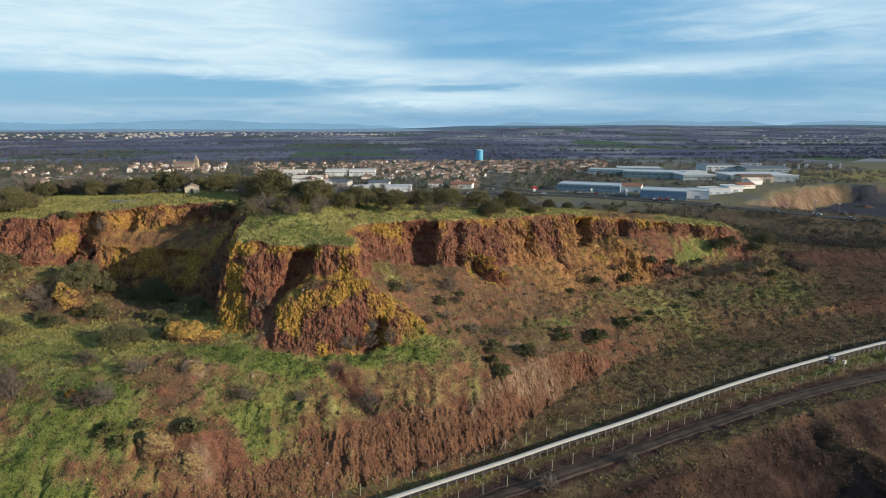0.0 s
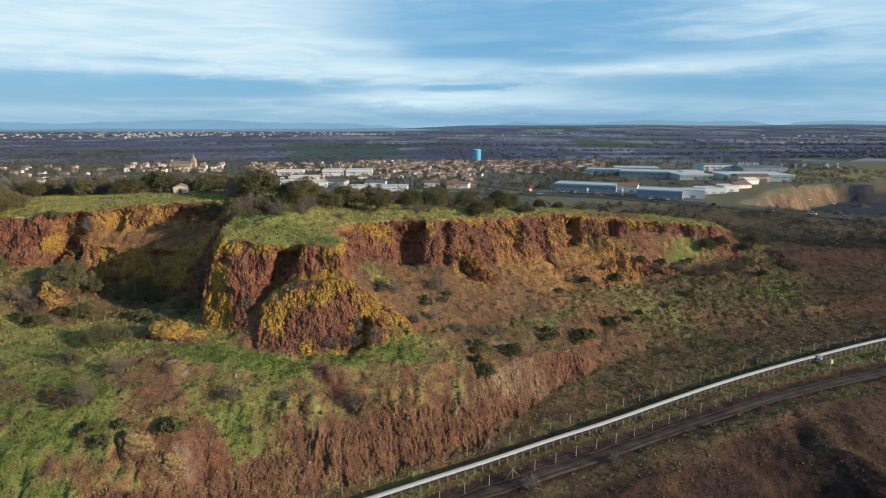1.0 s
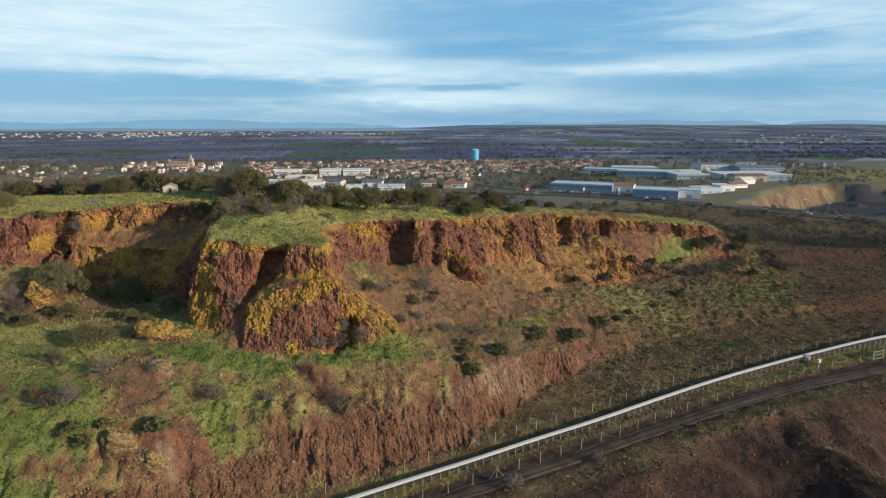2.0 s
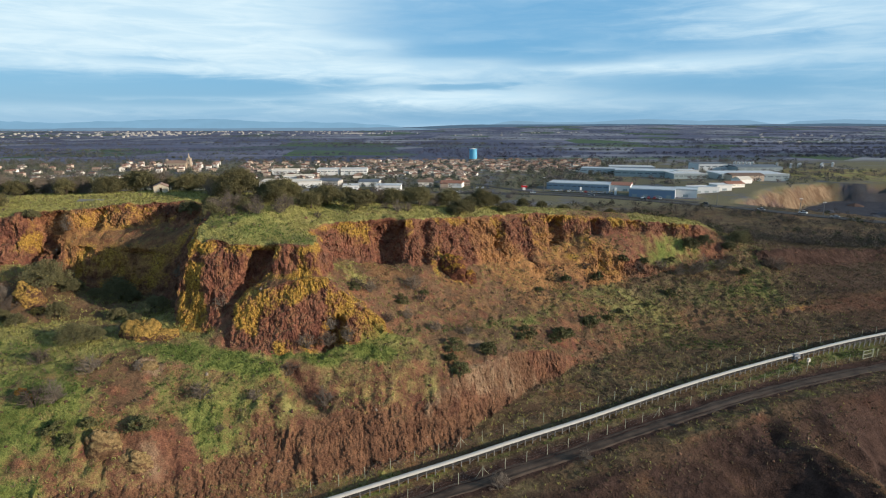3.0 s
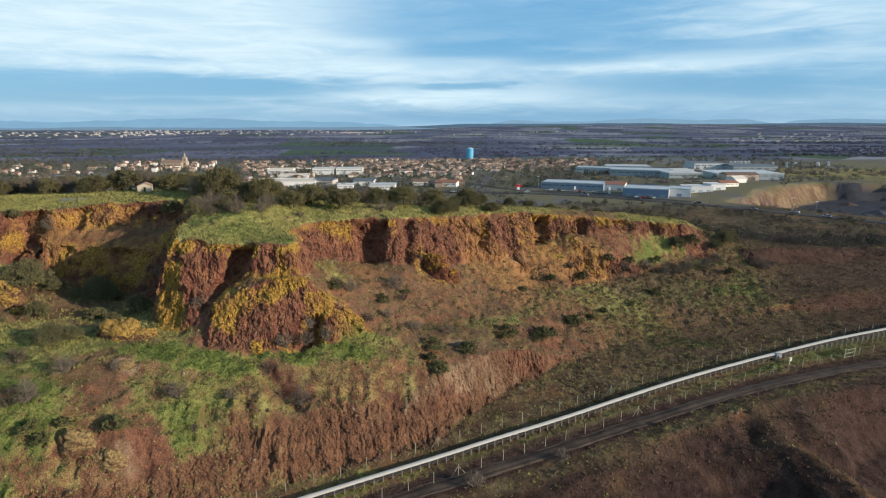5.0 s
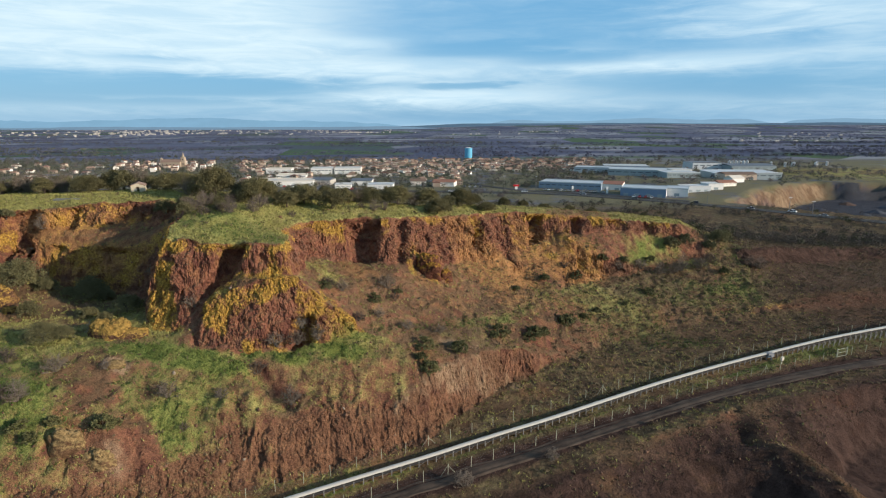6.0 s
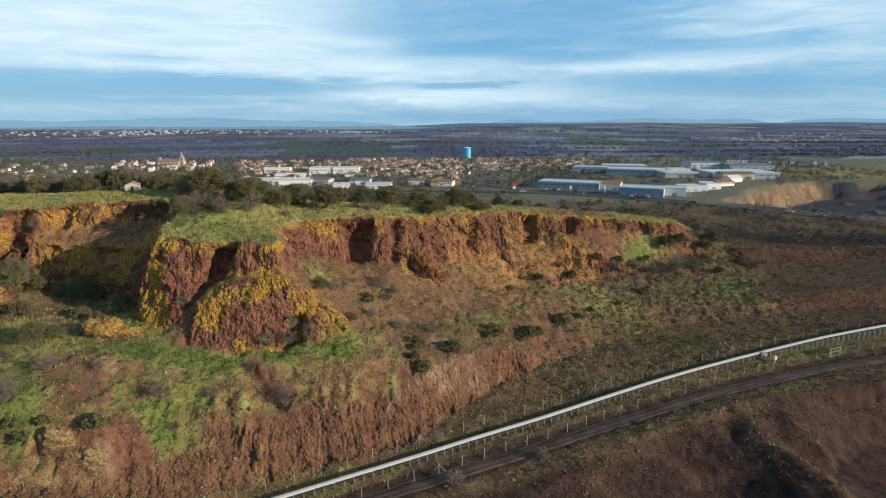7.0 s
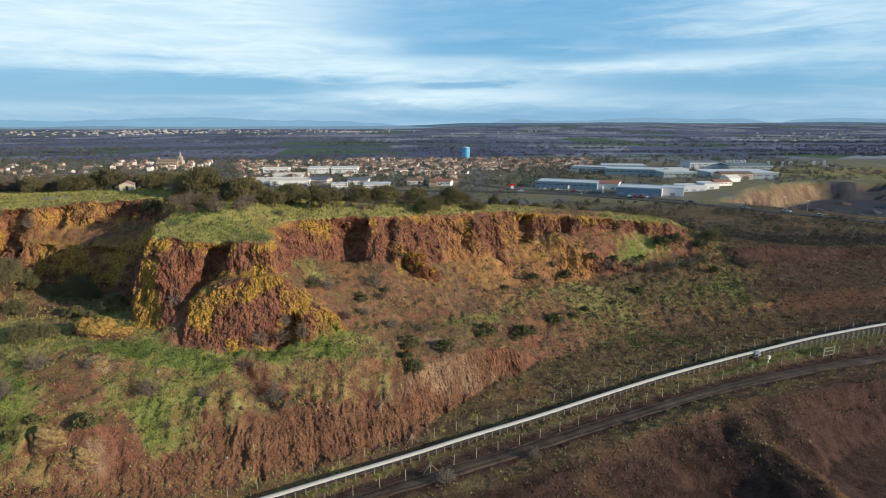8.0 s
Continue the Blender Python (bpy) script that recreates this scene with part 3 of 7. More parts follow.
# the cleft in the nose leans as it deepens
crag = crag - 3.4 * np.exp(-(((GX + 24.4 - 0.42 * (GZ - 31)) / 1.75) ** 4)) * (np.abs(GY - 97) < 7) * ease(GZ, 21.5, 23.5)
for x, wide in ((-75.6, 0.75), (-72.0, 0.5)):
    crag = crag - 3.0 * np.exp(-(((GX - x) / wide) ** 4)) * (np.abs(GY - 111) < 5) * (1 - ease(GZ, 26.2, 26.8))
push = crag * cliff
VX, VY, VZ = GX - gx / size * push, GY - gy / size * push, GZ + push / size * 0.5
GZ = VZ

# ---- what covers the ground ----
ragged = 0.28 * turbulence(GX * 0.12, GY * 0.12, 0 * GX, 3)


def patch(x, y, rx, ry, soft=1.0):
    d = np.hypot((GX - x) / rx, (GY - y) / ry) + ragged
    return 1 - ease(d, 1 - 0.45 * soft, 1 + 0.45 * soft)


mottle = turbulence(GX * 0.07, GY * 0.07, 0 * GX, 4)
speck = turbulence(GX * 0.35, GY * 0.35, GZ * 0.2, 3)
flatness = 1 - ease(STEEP, 0.45 + 0.7 * front, 1.05 + 0.9 * front)
grass = np.clip(0.72 + 0.4 * mottle + 0.25 * speck, 0, 1) * flatness
plateau = ease(GZ, 27, 29) * flatness * (GY < 240)
plateau = np.maximum(plateau, flatness * ease(GZ, 20, 21.5) * (GX > 60))
grass = np.maximum(grass * 0.85, plateau * 0.95)
lush = np.zeros_like(GX)
for x, y, rx, ry, k in ((-49, 71, 11, 7.5, 1.0), (-29, 105, 8, 6, 0.5), (-20, 100, 4, 4, 0.45), (-52, 64, 9, 4, 0.9), (-27, 75.5, 5.5, 5, 0.75), (-29, 79, 9, 7, 0.5), (62, 152, 5, 3, 0.7), (71, 153, 5, 3, 0.8), (50, 147.5, 4, 2.5, 0.6), (-12, 90, 15, 2.8, 1.0), (-32, 86, 15, 2.5, 0.95), (74, 140, 20, 5, 0.28), (52, 130, 16, 7, 0.34), (-60, 80, 14, 6, 0.5), (-30, 81, 8, 5, 0.5),
                        (68, 121, 9, 2.2, 0.6), (86, 142, 10, 5, 0.65), (94, 148, 8, 3, 0.5), (-55, 64, 10, 4, 0.7), (78, 155, 12, 3, 0.7), (45, 138, 12, 4, 0.15), (97, 160, 4, 6, 0.7), (250, 805, 210, 26, 1.0), (-72, 935, 34, 40, 1.0), (420, 1250, 160, 50, 0.9), (30, 1250, 90, 40, 0.7)):
    lush = np.maximum(lush, k * patch(x, y, rx, ry))
strip = (1 - ease(FROM_BELT, 2.0, 6.5)) * ease(FROM_ROAD, 3.0, 4.2)
west_front = (GX < -18) * (GY < 84)
lush = lush * np.where(GY > 500, 1.0, 1 - ease(STEEP - 0.5 * west_front, 0.75, 1.2))
lush = np.maximum(lush, 0.62 * (1 - ease(along(EDGES["talus_foot"][:5], GX, GY) + 0.5 * speck, 0.7, 2.2)))
south_of_belt = (GX * 0.46 - GY + 74.5 > 0)
lush = np.maximum(lush, (0.05 + 0.9 * south_of_belt * (1 - ease(FROM_BELT, 4.4, 5.6))) * strip)
lush = np.maximum(lush, np.clip(0.7 + 0.3 * mottle, 0, 1) * slump) * np.clip(0.85 + 0.45 * speck, 0.25, 1)
grass = np.maximum(grass, np.clip(lush * 1.15, 0, 1))
bare = np.maximum.reduce([patch(-39.6, 78.5, 1.7, 4.6), 0.9 * patch(-32, 72.2, 4, 3), patch(0, 84, 17, 6) * 0.3, patch(-19, 95.6, 10, 2.2), patch(-60, 115, 17, 4.2)])
grass, lush = grass * (1 - 0.9 * bare), lush * (1 - 0.9 * bare)
# the talus and the raw red slopes carry little
talus = ease(GX + 12, 0, 8) * (1 - ease(GX, 55, 75)) * (along(EDGES["toe_main"], GX, GY) < 60) * ease(GZ - (10.5 + 0 * GX), 0.5, 3) * (1 - plateau) * (GY > 96)
grass = grass * (1 - 0.62 * talus)
redline = np.interp(GX, [-80, -45, -30, -24, -19, -15, -6, 0, 6, 14], [4.4, 4.4, 3.6, 5.0, 6.6, 6.4, 7.4, 6.8, 5.0, 2.4])
raw = front * (1 - ease(GZ + 0.9 * mottle - redline, -0.8, 0.8)) * ease(STEEP, 0.12, 0.3) * (GX < 30) * ease(FROM_BELT, 2.5, 4.5) * (GX * 0.43 - GY + 66 < 0)
raw = np.maximum(raw, 0.25 * front * ease(STEEP, 0.75, 1.15) * (1 - 0.8 * lush))
raw = np.maximum(raw, 0.06 * front * (GX > -17) * (GX < 10) * (1 - lush))
thin = np.clip(0.8 + 0.35 * mottle - 0.3 * speck, 0.3, 1) * raw
grass, lush = grass * (1 - 0.85 * thin), lush * (1 - 0.85 * thin)
fin = patch(-15.5, 93, 14, 4.6, 0.5) * (1 - ease(GZ, 26.2, 27.2))
red_face = ease(GX, -25, -23) * (1 - ease(GX, -13.6, -12.4)) * ease(GZ, 16.0, 16.8) * (1 - ease(GZ - 0.42 * (GX + 24), 18.6, 20.2))
ochre = np.clip(1.35 * fin * (1 - 0.95 * red_face) + patch(-43, 89.5, 5, 2.5) + 0.9 * patch(-37, 94, 3.0, 4) * (1 - ease(GZ, 27.6, 28.8)) + 0.3 * patch(-33, 96, 4, 1.5) + patch(-76, 108, 4, 5)
                + 0.75 * patch(-34.5, 91, 4.5, 2.4) * (1 - ease(GZ, 21.5, 23)) + 0.9 * patch(20, 141, 4, 4) + 0.8 * patch(8, 121.5, 4, 3) + 0.62 * patch(-59, 116, 18, 7) + 0.34 * patch(40, 147, 16, 7) + 0.3 * patch(-17, 110, 3, 9) + 0.18 * talus * (GX > 8) * (along(EDGES["toe_main"], GX, GY) < 9), 0, 1)
ochre = ochre * np.clip(0.58 + 0.3 * speck + 0.15 * mottle, 0, 0.85) * (1 - plateau) * close
# fresh yellow crusts sit under the rims
under = np.exp(-((along(EDGES["rim_front"] + EDGES["rim_main"] + EDGES["rim_east"], GX, GY) / 1.6) ** 2)) * close
ochre = np.maximum(ochre, 0.34 * (1 - ease(along(EDGES["bank"], GX, GY) + 0.6 * speck, 0.8, 1.8)) * (GX > 84))
brow_crust = (GX > -41) * (GX < -13) * (GY < 106) * ease(GZ, 29.2, 30.2) * (1 - plateau) * close
ochre = np.maximum(ochre, brow_crust * np.clip(0.62 + 0.4 * speck, 0, 0.9))
# orange streak on the pit bank, its sunlit brightness put into the ochre
ochre = np.maximum(ochre, 0.4 * patch(77, 88.5, 2.0, 5) * close)
ochre = np.maximum(ochre, under * np.clip(0.42 + 0.4 * speck, 0, 0.75) * (1 - 0.8 * plateau))
dark = np.zeros_like(GX)
dark = np.maximum(dark, (1 - ease(FROM_ROAD + 0.5 * speck, 1.7, 3.4)))
dark = np.maximum(dark, 0.75 * (1 - ease(GZ, -6.5, -4.0)) * close)
south_side = close * ease(GX * 0.43 - GY + 66, 0, 3)
# dark spoil below the road, blackened further in place of cloud shade
dark = np.maximum(dark, south_side * np.clip(0.84 + 0.35 * mottle, 0, 1))
dark = np.maximum(dark, np.maximum(1.0 * patch(61, 77, 9, 5), 0.9 * patch(48, 78, 9, 4)) * close)
raw = np.maximum(raw, 0.8 * patch(-84, 102, 9, 4.5))
# dark red bank face, deepened in colour to stand for its shade
dark = np.maximum(dark, 1.0 * (1 - ease(along(EDGES["bank_rim"], GX, GY), 3.4, 4.6)) * ease(STEEP, 0.2, 0.4) * (GX > 97))
dark = np.maximum(dark, 0.3 * patch(85, 126, 45, 9))
dark = np.maximum(dark, 0.58 * ease(GX, 90, 112) * (1 - ease(GY, 172, 180)) * close)
grass = np.maximum(grass, 0.42 * patch(-6, 87, 13, 3.2) * (1 - thin))
grass = np.maximum(grass, 1.0 * patch(-60, 88, 22, 6.5, 0.6))
pale = np.maximum.reduce([0.9 * patch(-38.8, 82, 2.4, 1.3), 0.62 * (1 - ease(along(EDGES["scarp"], GX, GY) + 0.7 * speck, 0.4, 1.7)), 0.7 * patch(20, 101, 8, 1.6), 0.6 * patch(-35, 70.3, 3.5, 1.6), 0.6 * patch(-54, 92.5, 12, 2.6), 0.42 * (1 - ease(along(EDGES["top_main"], GX, GY) + 1.2 * speck, 1.5, 5)) * plateau])
grass = grass * (1 - 0.45 * south_side)
grass = grass * (1 - 0.85 * dark) * (1 - 0.7 * pale)

# brown heath and bare winter scrub on the eastern terraces, the track sides and the old pit
heath = np.maximum.reduce([1.0 * ease(GY, 176, 190) * (1 - ease(GY, 330, 370)), 0.95 * ease(GX, 0, 14) * (1 - ease(GZ, 13, 16)) * close * (GY < 240), 0.9 * south_side, 0.5 * patch(-58, 104, 18, 7), 0.1 * talus, 0.95 * ease(GX, 84, 96) * close])
heath = heath * (1 - 0.55 * patch(52, 131, 20, 9))
heath = np.clip(heath * (1 - 0.55 * lush) * (0.8 + 0.4 * mottle), 0, 1)
grass = grass * (1 - 0.5 * heath * (1 - lush))
hollow_ = ease(hole, 1, 6)
steep_q = ease(STEEP, 0.25, 0.6) * (GY > 262) * (hole > 0)
grass, lush = grass * (1 - hollow_), lush * (1 - hollow_)
dark = np.maximum(dark, hollow_ * (1 - steep_q))
west_face = 1 - ease(GX, 330, 345)
pale = np.maximum(pale, 0.72 * steep_q * west_face)
ochre = ochre * (1 - hollow_)
workings = patch(430, 560, 110, 70) * (hole == 0) * (GY > 470)
raw = np.maximum(raw, 0.9 * workings)
dark = np.maximum(dark, 0.9 * steep_q * (1 - west_face))

# orange weathered cinder on the eastern faces and their talus, and on the back shelf;
# along ridge_east and in the last patch it paints sunlight on the spoil
amber = np.clip(np.maximum.reduce([0.9 * patch(24, 133, 12, 8), 0.85 * patch(44, 144, 15, 6), 0.5 * patch(30, 126, 8, 7), 0.8 * patch(-61, 115.5, 17, 5), 0.4 * patch(12, 116, 9, 6), 0.62 * (1 - ease(along(EDGES["ridge_east"], GX, GY) + 0.5 * speck, 0.7, 2.0)), 0.5 * patch(38, 76.5, 4, 1.6)]) * (1 - plateau) * (0.75 + 0.4 * mottle), 0, 1) * close
# the dark mask is thinned there so the painted light shows
dark = dark * (1 - 0.8 * amber * south_side) * (1 - 0.55 * south_side * (1 - ease(FROM_ROAD, 4.5, 9)) * ease(FROM_ROAD, 3.0, 3.8))

ny, nx = GX.shape
mesh = bpy.data.meshes.new("ground")
verts = np.stack([VX, VY, VZ], -1).reshape(-1, 3)
idx = np.arange(ny * nx).reshape(ny, nx)
quads = np.stack([idx[:-1, :-1], idx[:-1, 1:], idx[1:, 1:], idx[1:, :-1]], -1).reshape(-1, 4)
cover = np.stack([grass, lush, raw, heath, ochre, dark, pale, amber], -1).reshape(-1, 8)

# the steep faces are cut three times finer, and broken into blocks and grit
cells = (cliff[:-1, :-1] > 0.4) & (GX[:-1, :-1] > -92) & (GX[:-1, :-1] < 100) & (GY[:-1, :-1] > 84) & (GY[:-1, :-1] < 172)
cells |= (raw[:-1, :-1] > 0.55) & (front[:-1, :-1] > 0.5) & (GX[:-1, :-1] > -62) & (GX[:-1, :-1] < 20)
cells &= (GX * 0.43 - GY + 66 < 0)[:-1, :-1]
inner = np.zeros((ny, nx))
inner[1:-1, 1:-1] = cells[1:, 1:] & cells[:-1, 1:] & cells[1:, :-1] & cells[:-1, :-1]
du, dv = np.gradient(np.stack([VX, VY, VZ], -1), axis=1), np.gradient(np.stack([VX, VY, VZ], -1), axis=0)
normal = np.cross(du, dv)
normal /= np.linalg.norm(normal, axis=2)[:, :, None] + 1e-12
picked = quads[cells.ravel()]
N = 3
st = np.array([(u / N, v / N) for v in range(N + 1) for u in range(N + 1)])
bil = np.stack([(1 - st[:, 0]) * (1 - st[:, 1]), st[:, 0] * (1 - st[:, 1]), st[:, 0] * st[:, 1], (1 - st[:, 0]) * st[:, 1]], 1)


def finer(values):
    """Values at the corners of the picked cells, spread over their finer points."""
    return np.einsum("pk,ckd->cpd", bil, values[picked]).reshape(-1, values.shape[1])


fine_v, fine_n, fine_w = finer(verts), finer(normal.reshape(-1, 3)), finer(inner.reshape(-1, 1))[:, 0]
p = np.round(fine_v, 4)
lev1, far1 = blocks(p[:, 0] * 1.0, p[:, 1] * 1.0, p[:, 2] * 0.85)
lev2, far2 = blocks(p[:, 0] * 2.3, p[:, 1] * 2.3, p[:, 2] * 2.1)
depth = (0.16 * lev1 - 0.22 * far1 + 0.15 * lev2 - 0.22 * far2 + 0.22) * (1 - 0.35 * finer(front.reshape(-1, 1))[:, 0])
fine_v = fine_v + fine_n * (depth * fine_w)[:, None]
k4 = np.array([(v * (N + 1) + u, v * (N + 1) + u + 1, (v + 1) * (N + 1) + u + 1, (v + 1) * (N + 1) + u) for v in range(N) for u in range(N)])
fine_q = (k4[None] + ((N + 1) ** 2 * np.arange(len(picked)) + ny * nx)[:, None, None]).reshape(-1, 4)
kept = quads[~cells.ravel()]
quads = np.concatenate([kept, fine_q]).astype(np.int32)
verts = np.concatenate([verts, fine_v]).astype(np.float32)
cover = np.clip(np.concatenate([cover, finer(cover)]), 0, 1).astype(np.float32)
mesh.vertices.add(len(verts))
mesh.vertices.foreach_set("co", verts.ravel())
mesh.loops.add(quads.size)
mesh.loops.foreach_set("vertex_index", quads.ravel())
mesh.polygons.add(len(quads))
mesh.polygons.foreach_set("loop_start", np.arange(0, quads.size, 4, dtype=np.int32))
mesh.polygons.foreach_set("loop_total", np.full(len(quads), 4, np.int32))
mesh.polygons.foreach_set("use_smooth", np.r_[np.ones(len(kept), bool), np.zeros(len(fine_q), bool)])
mesh.update()
for name, cols in (("growth", (0, 1, 2, 3)), ("stone", (4, 5, 6, 7))):
    layer = mesh.color_attributes.new(name, "FLOAT_COLOR", "POINT")
    layer.data.foreach_set("color", np.ascontiguousarray(cover[:, cols]).ravel())


def ground_material():
    m, n = material("quarry_ground")
    at = n.node("ShaderNodeNewGeometry").outputs["Position"]
    growth, stone = n.node("ShaderNodeAttribute"), n.node("ShaderNodeAttribute")
    growth.attribute_name, stone.attribute_name = "growth", "stone"
    g, s = n.node("ShaderNodeSeparateColor"), n.node("ShaderNodeSeparateColor")
    n.put(g.inputs[0], growth.outputs["Color"])
    n.put(s.inputs[0], stone.outputs["Color"])
    fine, mid, wide = n.noise(at, 2.6, 6, 0.65), n.noise(at, 0.45, 6, 0.6), n.noise(at, 0.09, 5, 0.55)
    tall = n.noise(n.stretch(at, 1, 1, 0.35), 0.8, 5, 0.6)
    broken = n.math("ADD", n.math("MULTIPLY", fine, 0.55), n.math("MULTIPLY", mid, 0.55))

    def edge(amount, soft=0.16):
        """A ragged patch: the amount against the noise."""
        return n.span(n.math("ADD", amount, n.math("MULTIPLY", n.math("SUBTRACT", broken, 0.55), 1.5)), 0.5 - soft, 0.5 + soft)

    grit = n.noise(at, 7.0, 4, 0.7)
    rock = n.mix(n.span(mid, 0.32, 0.68), (0.13, 0.053, 0.040), (0.30, 0.132, 0.083))
    rock = n.mix(n.math("MULTIPLY", n.span(tall, 0.48, 0.7), 0.75), rock, (0.33, 0.165, 0.085))
    rock = n.mix(n.math("MULTIPLY", n.span(n.noise(at, 0.3, 4), 0.55, 0.7), 0.6), rock, (0.19, 0.108, 0.078))
    rock = n.mix(n.math("MULTIPLY", n.span(fine, 0.52, 0.72), 0.45), rock, (0.042, 0.021, 0.016))
    scree = n.mix(n.span(mid, 0.3, 0.7), (0.13, 0.066, 0.042), (0.24, 0.128, 0.074))
    rock = n.mix(n.math("MULTIPLY", g.outputs[2], 0.75), rock, scree)
    soil = n.mix(n.span(wide, 0.35, 0.65), (0.145, 0.088, 0.052), (0.245, 0.15, 0.085))
    soil = n.mix(n.math("MULTIPLY", n.span(n.noise(at, 0.16, 5, 0.6), 0.5, 0.66), 0.7), soil, (0.33, 0.175, 0.078))
    soil = n.mix(n.math("MULTIPLY", growth.outputs["Alpha"], 0.75), soil, n.mix(n.span(mid, 0.35, 0.65), (0.07, 0.048, 0.034), (0.125, 0.088, 0.06)))
    soil = n.mix(n.math("MULTIPLY", n.span(fine, 0.5, 0.75), 0.55), soil, (0.05, 0.033, 0.022))
    slant = n.node("ShaderNodeSeparateXYZ")
    n.put(slant.inputs[0], n.node("ShaderNodeNewGeometry").outputs["Normal"])
    base = n.mix(n.span(slant.outputs[2], 0.6, 0.9), rock, soil)
    base = n.mix(n.math("MULTIPLY", growth.outputs["Alpha"], 0.45), base, n.mix(n.span(mid, 0.35, 0.65), (0.07, 0.05, 0.034), (0.15, 0.105, 0.06)))
    base = n.mix(n.math("MULTIPLY", g.outputs[2], 0.6), base, scree)
    massed = n.math("ADD", n.math("MULTIPLY", fine, 0.28), n.math("MULTIPLY", mid, 0.82))
    coat = n.span(n.math("ADD", s.outputs[0], n.math("MULTIPLY", n.math("SUBTRACT", massed, 0.55), 1.5)), 0.3, 0.66)
    amber = n.mix(n.span(massed, 0.4, 0.68), (0.25, 0.125, 0.055), (0.44, 0.235, 0.095))
    base = n.mix(n.math("MULTIPLY", edge(stone.outputs["Alpha"], 0.35), 0.85), base, amber)
    crust = n.mix(n.span(fine, 0.35, 0.65), (0.22, 0.12, 0.03), (0.55, 0.35, 0.07))
    base = n.mix(n.math("MULTIPLY", coat, 0.88), base, crust)
    base = n.mix(n.math("MULTIPLY", edge(s.outputs[2], 0.4), 0.75), base, n.mix(n.span(n.noise(n.stretch(at, 1, 1, 0.22), 0.16, 5, 0.7), 0.42, 0.6), (0.17, 0.10, 0.06), (0.40, 0.29, 0.185)))
    cinder = n.mix(n.span(mid, 0.3, 0.7), (0.036, 0.021, 0.0175), (0.095, 0.057, 0.045))
    depot = n.node("ShaderNodeSeparateXYZ")
    n.put(depot.inputs[0], at)
    cinder = n.mix(n.span(depot.outputs[1], 255, 268), cinder, n.mix(wide, (0.028, 0.031, 0.042), (0.088, 0.092, 0.112)))
    # real dark cinder, and the shade painted into the same mask
    base = n.mix(edge(s.outputs[1], 0.4), base, cinder)
    sward = n.mix(n.span(mid, 0.3, 0.7), (0.25, 0.235, 0.075), (0.47, 0.43, 0.145))
    sward = n.mix(n.math("MULTIPLY", n.span(wide, 0.45, 0.62), 0.5), sward, (0.125, 0.098, 0.055))
    green = n.mix(n.span(broken, 0.4, 0.7), (0.07, 0.118, 0.022), (0.165, 0.225, 0.055))
    sward = n.mix(n.math("MULTIPLY", edge(g.outputs[1], 0.45), 0.85), sward, green)
    brown = n.mix(n.span(mid, 0.35, 0.65), (0.07, 0.055, 0.04), (0.14, 0.108, 0.076))
    sward = n.mix(n.math("MULTIPLY", growth.outputs["Alpha"], n.span(broken, 0.25, 0.75, 1.0, 0.7)), sward, brown)
    sward = n.mix(n.math("MULTIPLY", n.span(fine, 0.55, 0.75), 0.6), sward, (0.036, 0.033, 0.016))
    near_colour = n.mix(n.math("MULTIPLY", edge(g.outputs[0], 0.3), 0.93), base, sward)
    near_colour = n.mix(n.span(grit, 0.42, 0.64, 0.0, 0.66), near_colour, n.mix(1.0, near_colour, (0.30, 0.28, 0.27), "MULTIPLY"))

    near_colour = n.mix(n.math("MULTIPLY", n.span(grit, 0.30, 0.46, 0.45, 0.0), n.math("MULTIPLY_ADD", s.outputs[1], -0.7, 1.0)), near_colour, n.mix(1.0, near_colour, (1.75, 1.7, 1.6), "MULTIPLY"))

    # the plain beyond: vineyards, fallow fields, meadows and bare winter woods, blued for distance haze
    lay = n.stretch(at, 1.0, 0.55, 0)
    turned = n.node("ShaderNodeVectorRotate")
    turned.rotation_type = "Z_AXIS"
    n.put(turned.inputs["Vector"], lay)
    turned.inputs["Angle"].default_value = 0.35
    plot = n.node("ShaderNodeTexVoronoi")
    n.put(plot.inputs["Vector"], turned.outputs[0])
    plot.inputs["Scale"].default_value = 0.0062
    tint = n.node("ShaderNodeSeparateColor")
    n.put(tint.inputs[0], plot.outputs["Color"])
    # the haze over the plain is put into these blue-leaning base colours
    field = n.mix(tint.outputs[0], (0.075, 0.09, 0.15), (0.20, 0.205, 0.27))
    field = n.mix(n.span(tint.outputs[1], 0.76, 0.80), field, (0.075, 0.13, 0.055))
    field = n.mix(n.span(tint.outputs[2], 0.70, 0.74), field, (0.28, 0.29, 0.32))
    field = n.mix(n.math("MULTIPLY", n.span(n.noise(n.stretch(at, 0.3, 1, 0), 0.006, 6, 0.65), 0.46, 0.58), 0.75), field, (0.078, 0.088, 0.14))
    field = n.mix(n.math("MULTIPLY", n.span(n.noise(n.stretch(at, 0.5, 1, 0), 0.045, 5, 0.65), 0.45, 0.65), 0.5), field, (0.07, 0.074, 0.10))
    field = n.mix(n.math("MULTIPLY", g.outputs[1], 0.9), field, n.mix(wide, (0.075, 0.12, 0.05), (0.10, 0.145, 0.06)))
    yard = n.node("ShaderNodeSeparateXYZ")
    n.put(yard.inputs[0], at)
    field = n.mix(n.math("MULTIPLY", n.span(yard.outputs[1], 800, 700), n.span(n.noise(at, 0.03, 5, 0.6), 0.3, 0.52)), field, (0.165, 0.15, 0.092))
    place = n.node("ShaderNodeSeparateXYZ")
    n.put(place.inputs[0], at)
    worked = n.math("MAXIMUM", n.math("MAXIMUM", s.outputs[1], s.outputs[2]), g.outputs[2])
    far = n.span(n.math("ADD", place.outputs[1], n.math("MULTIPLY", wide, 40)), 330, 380)
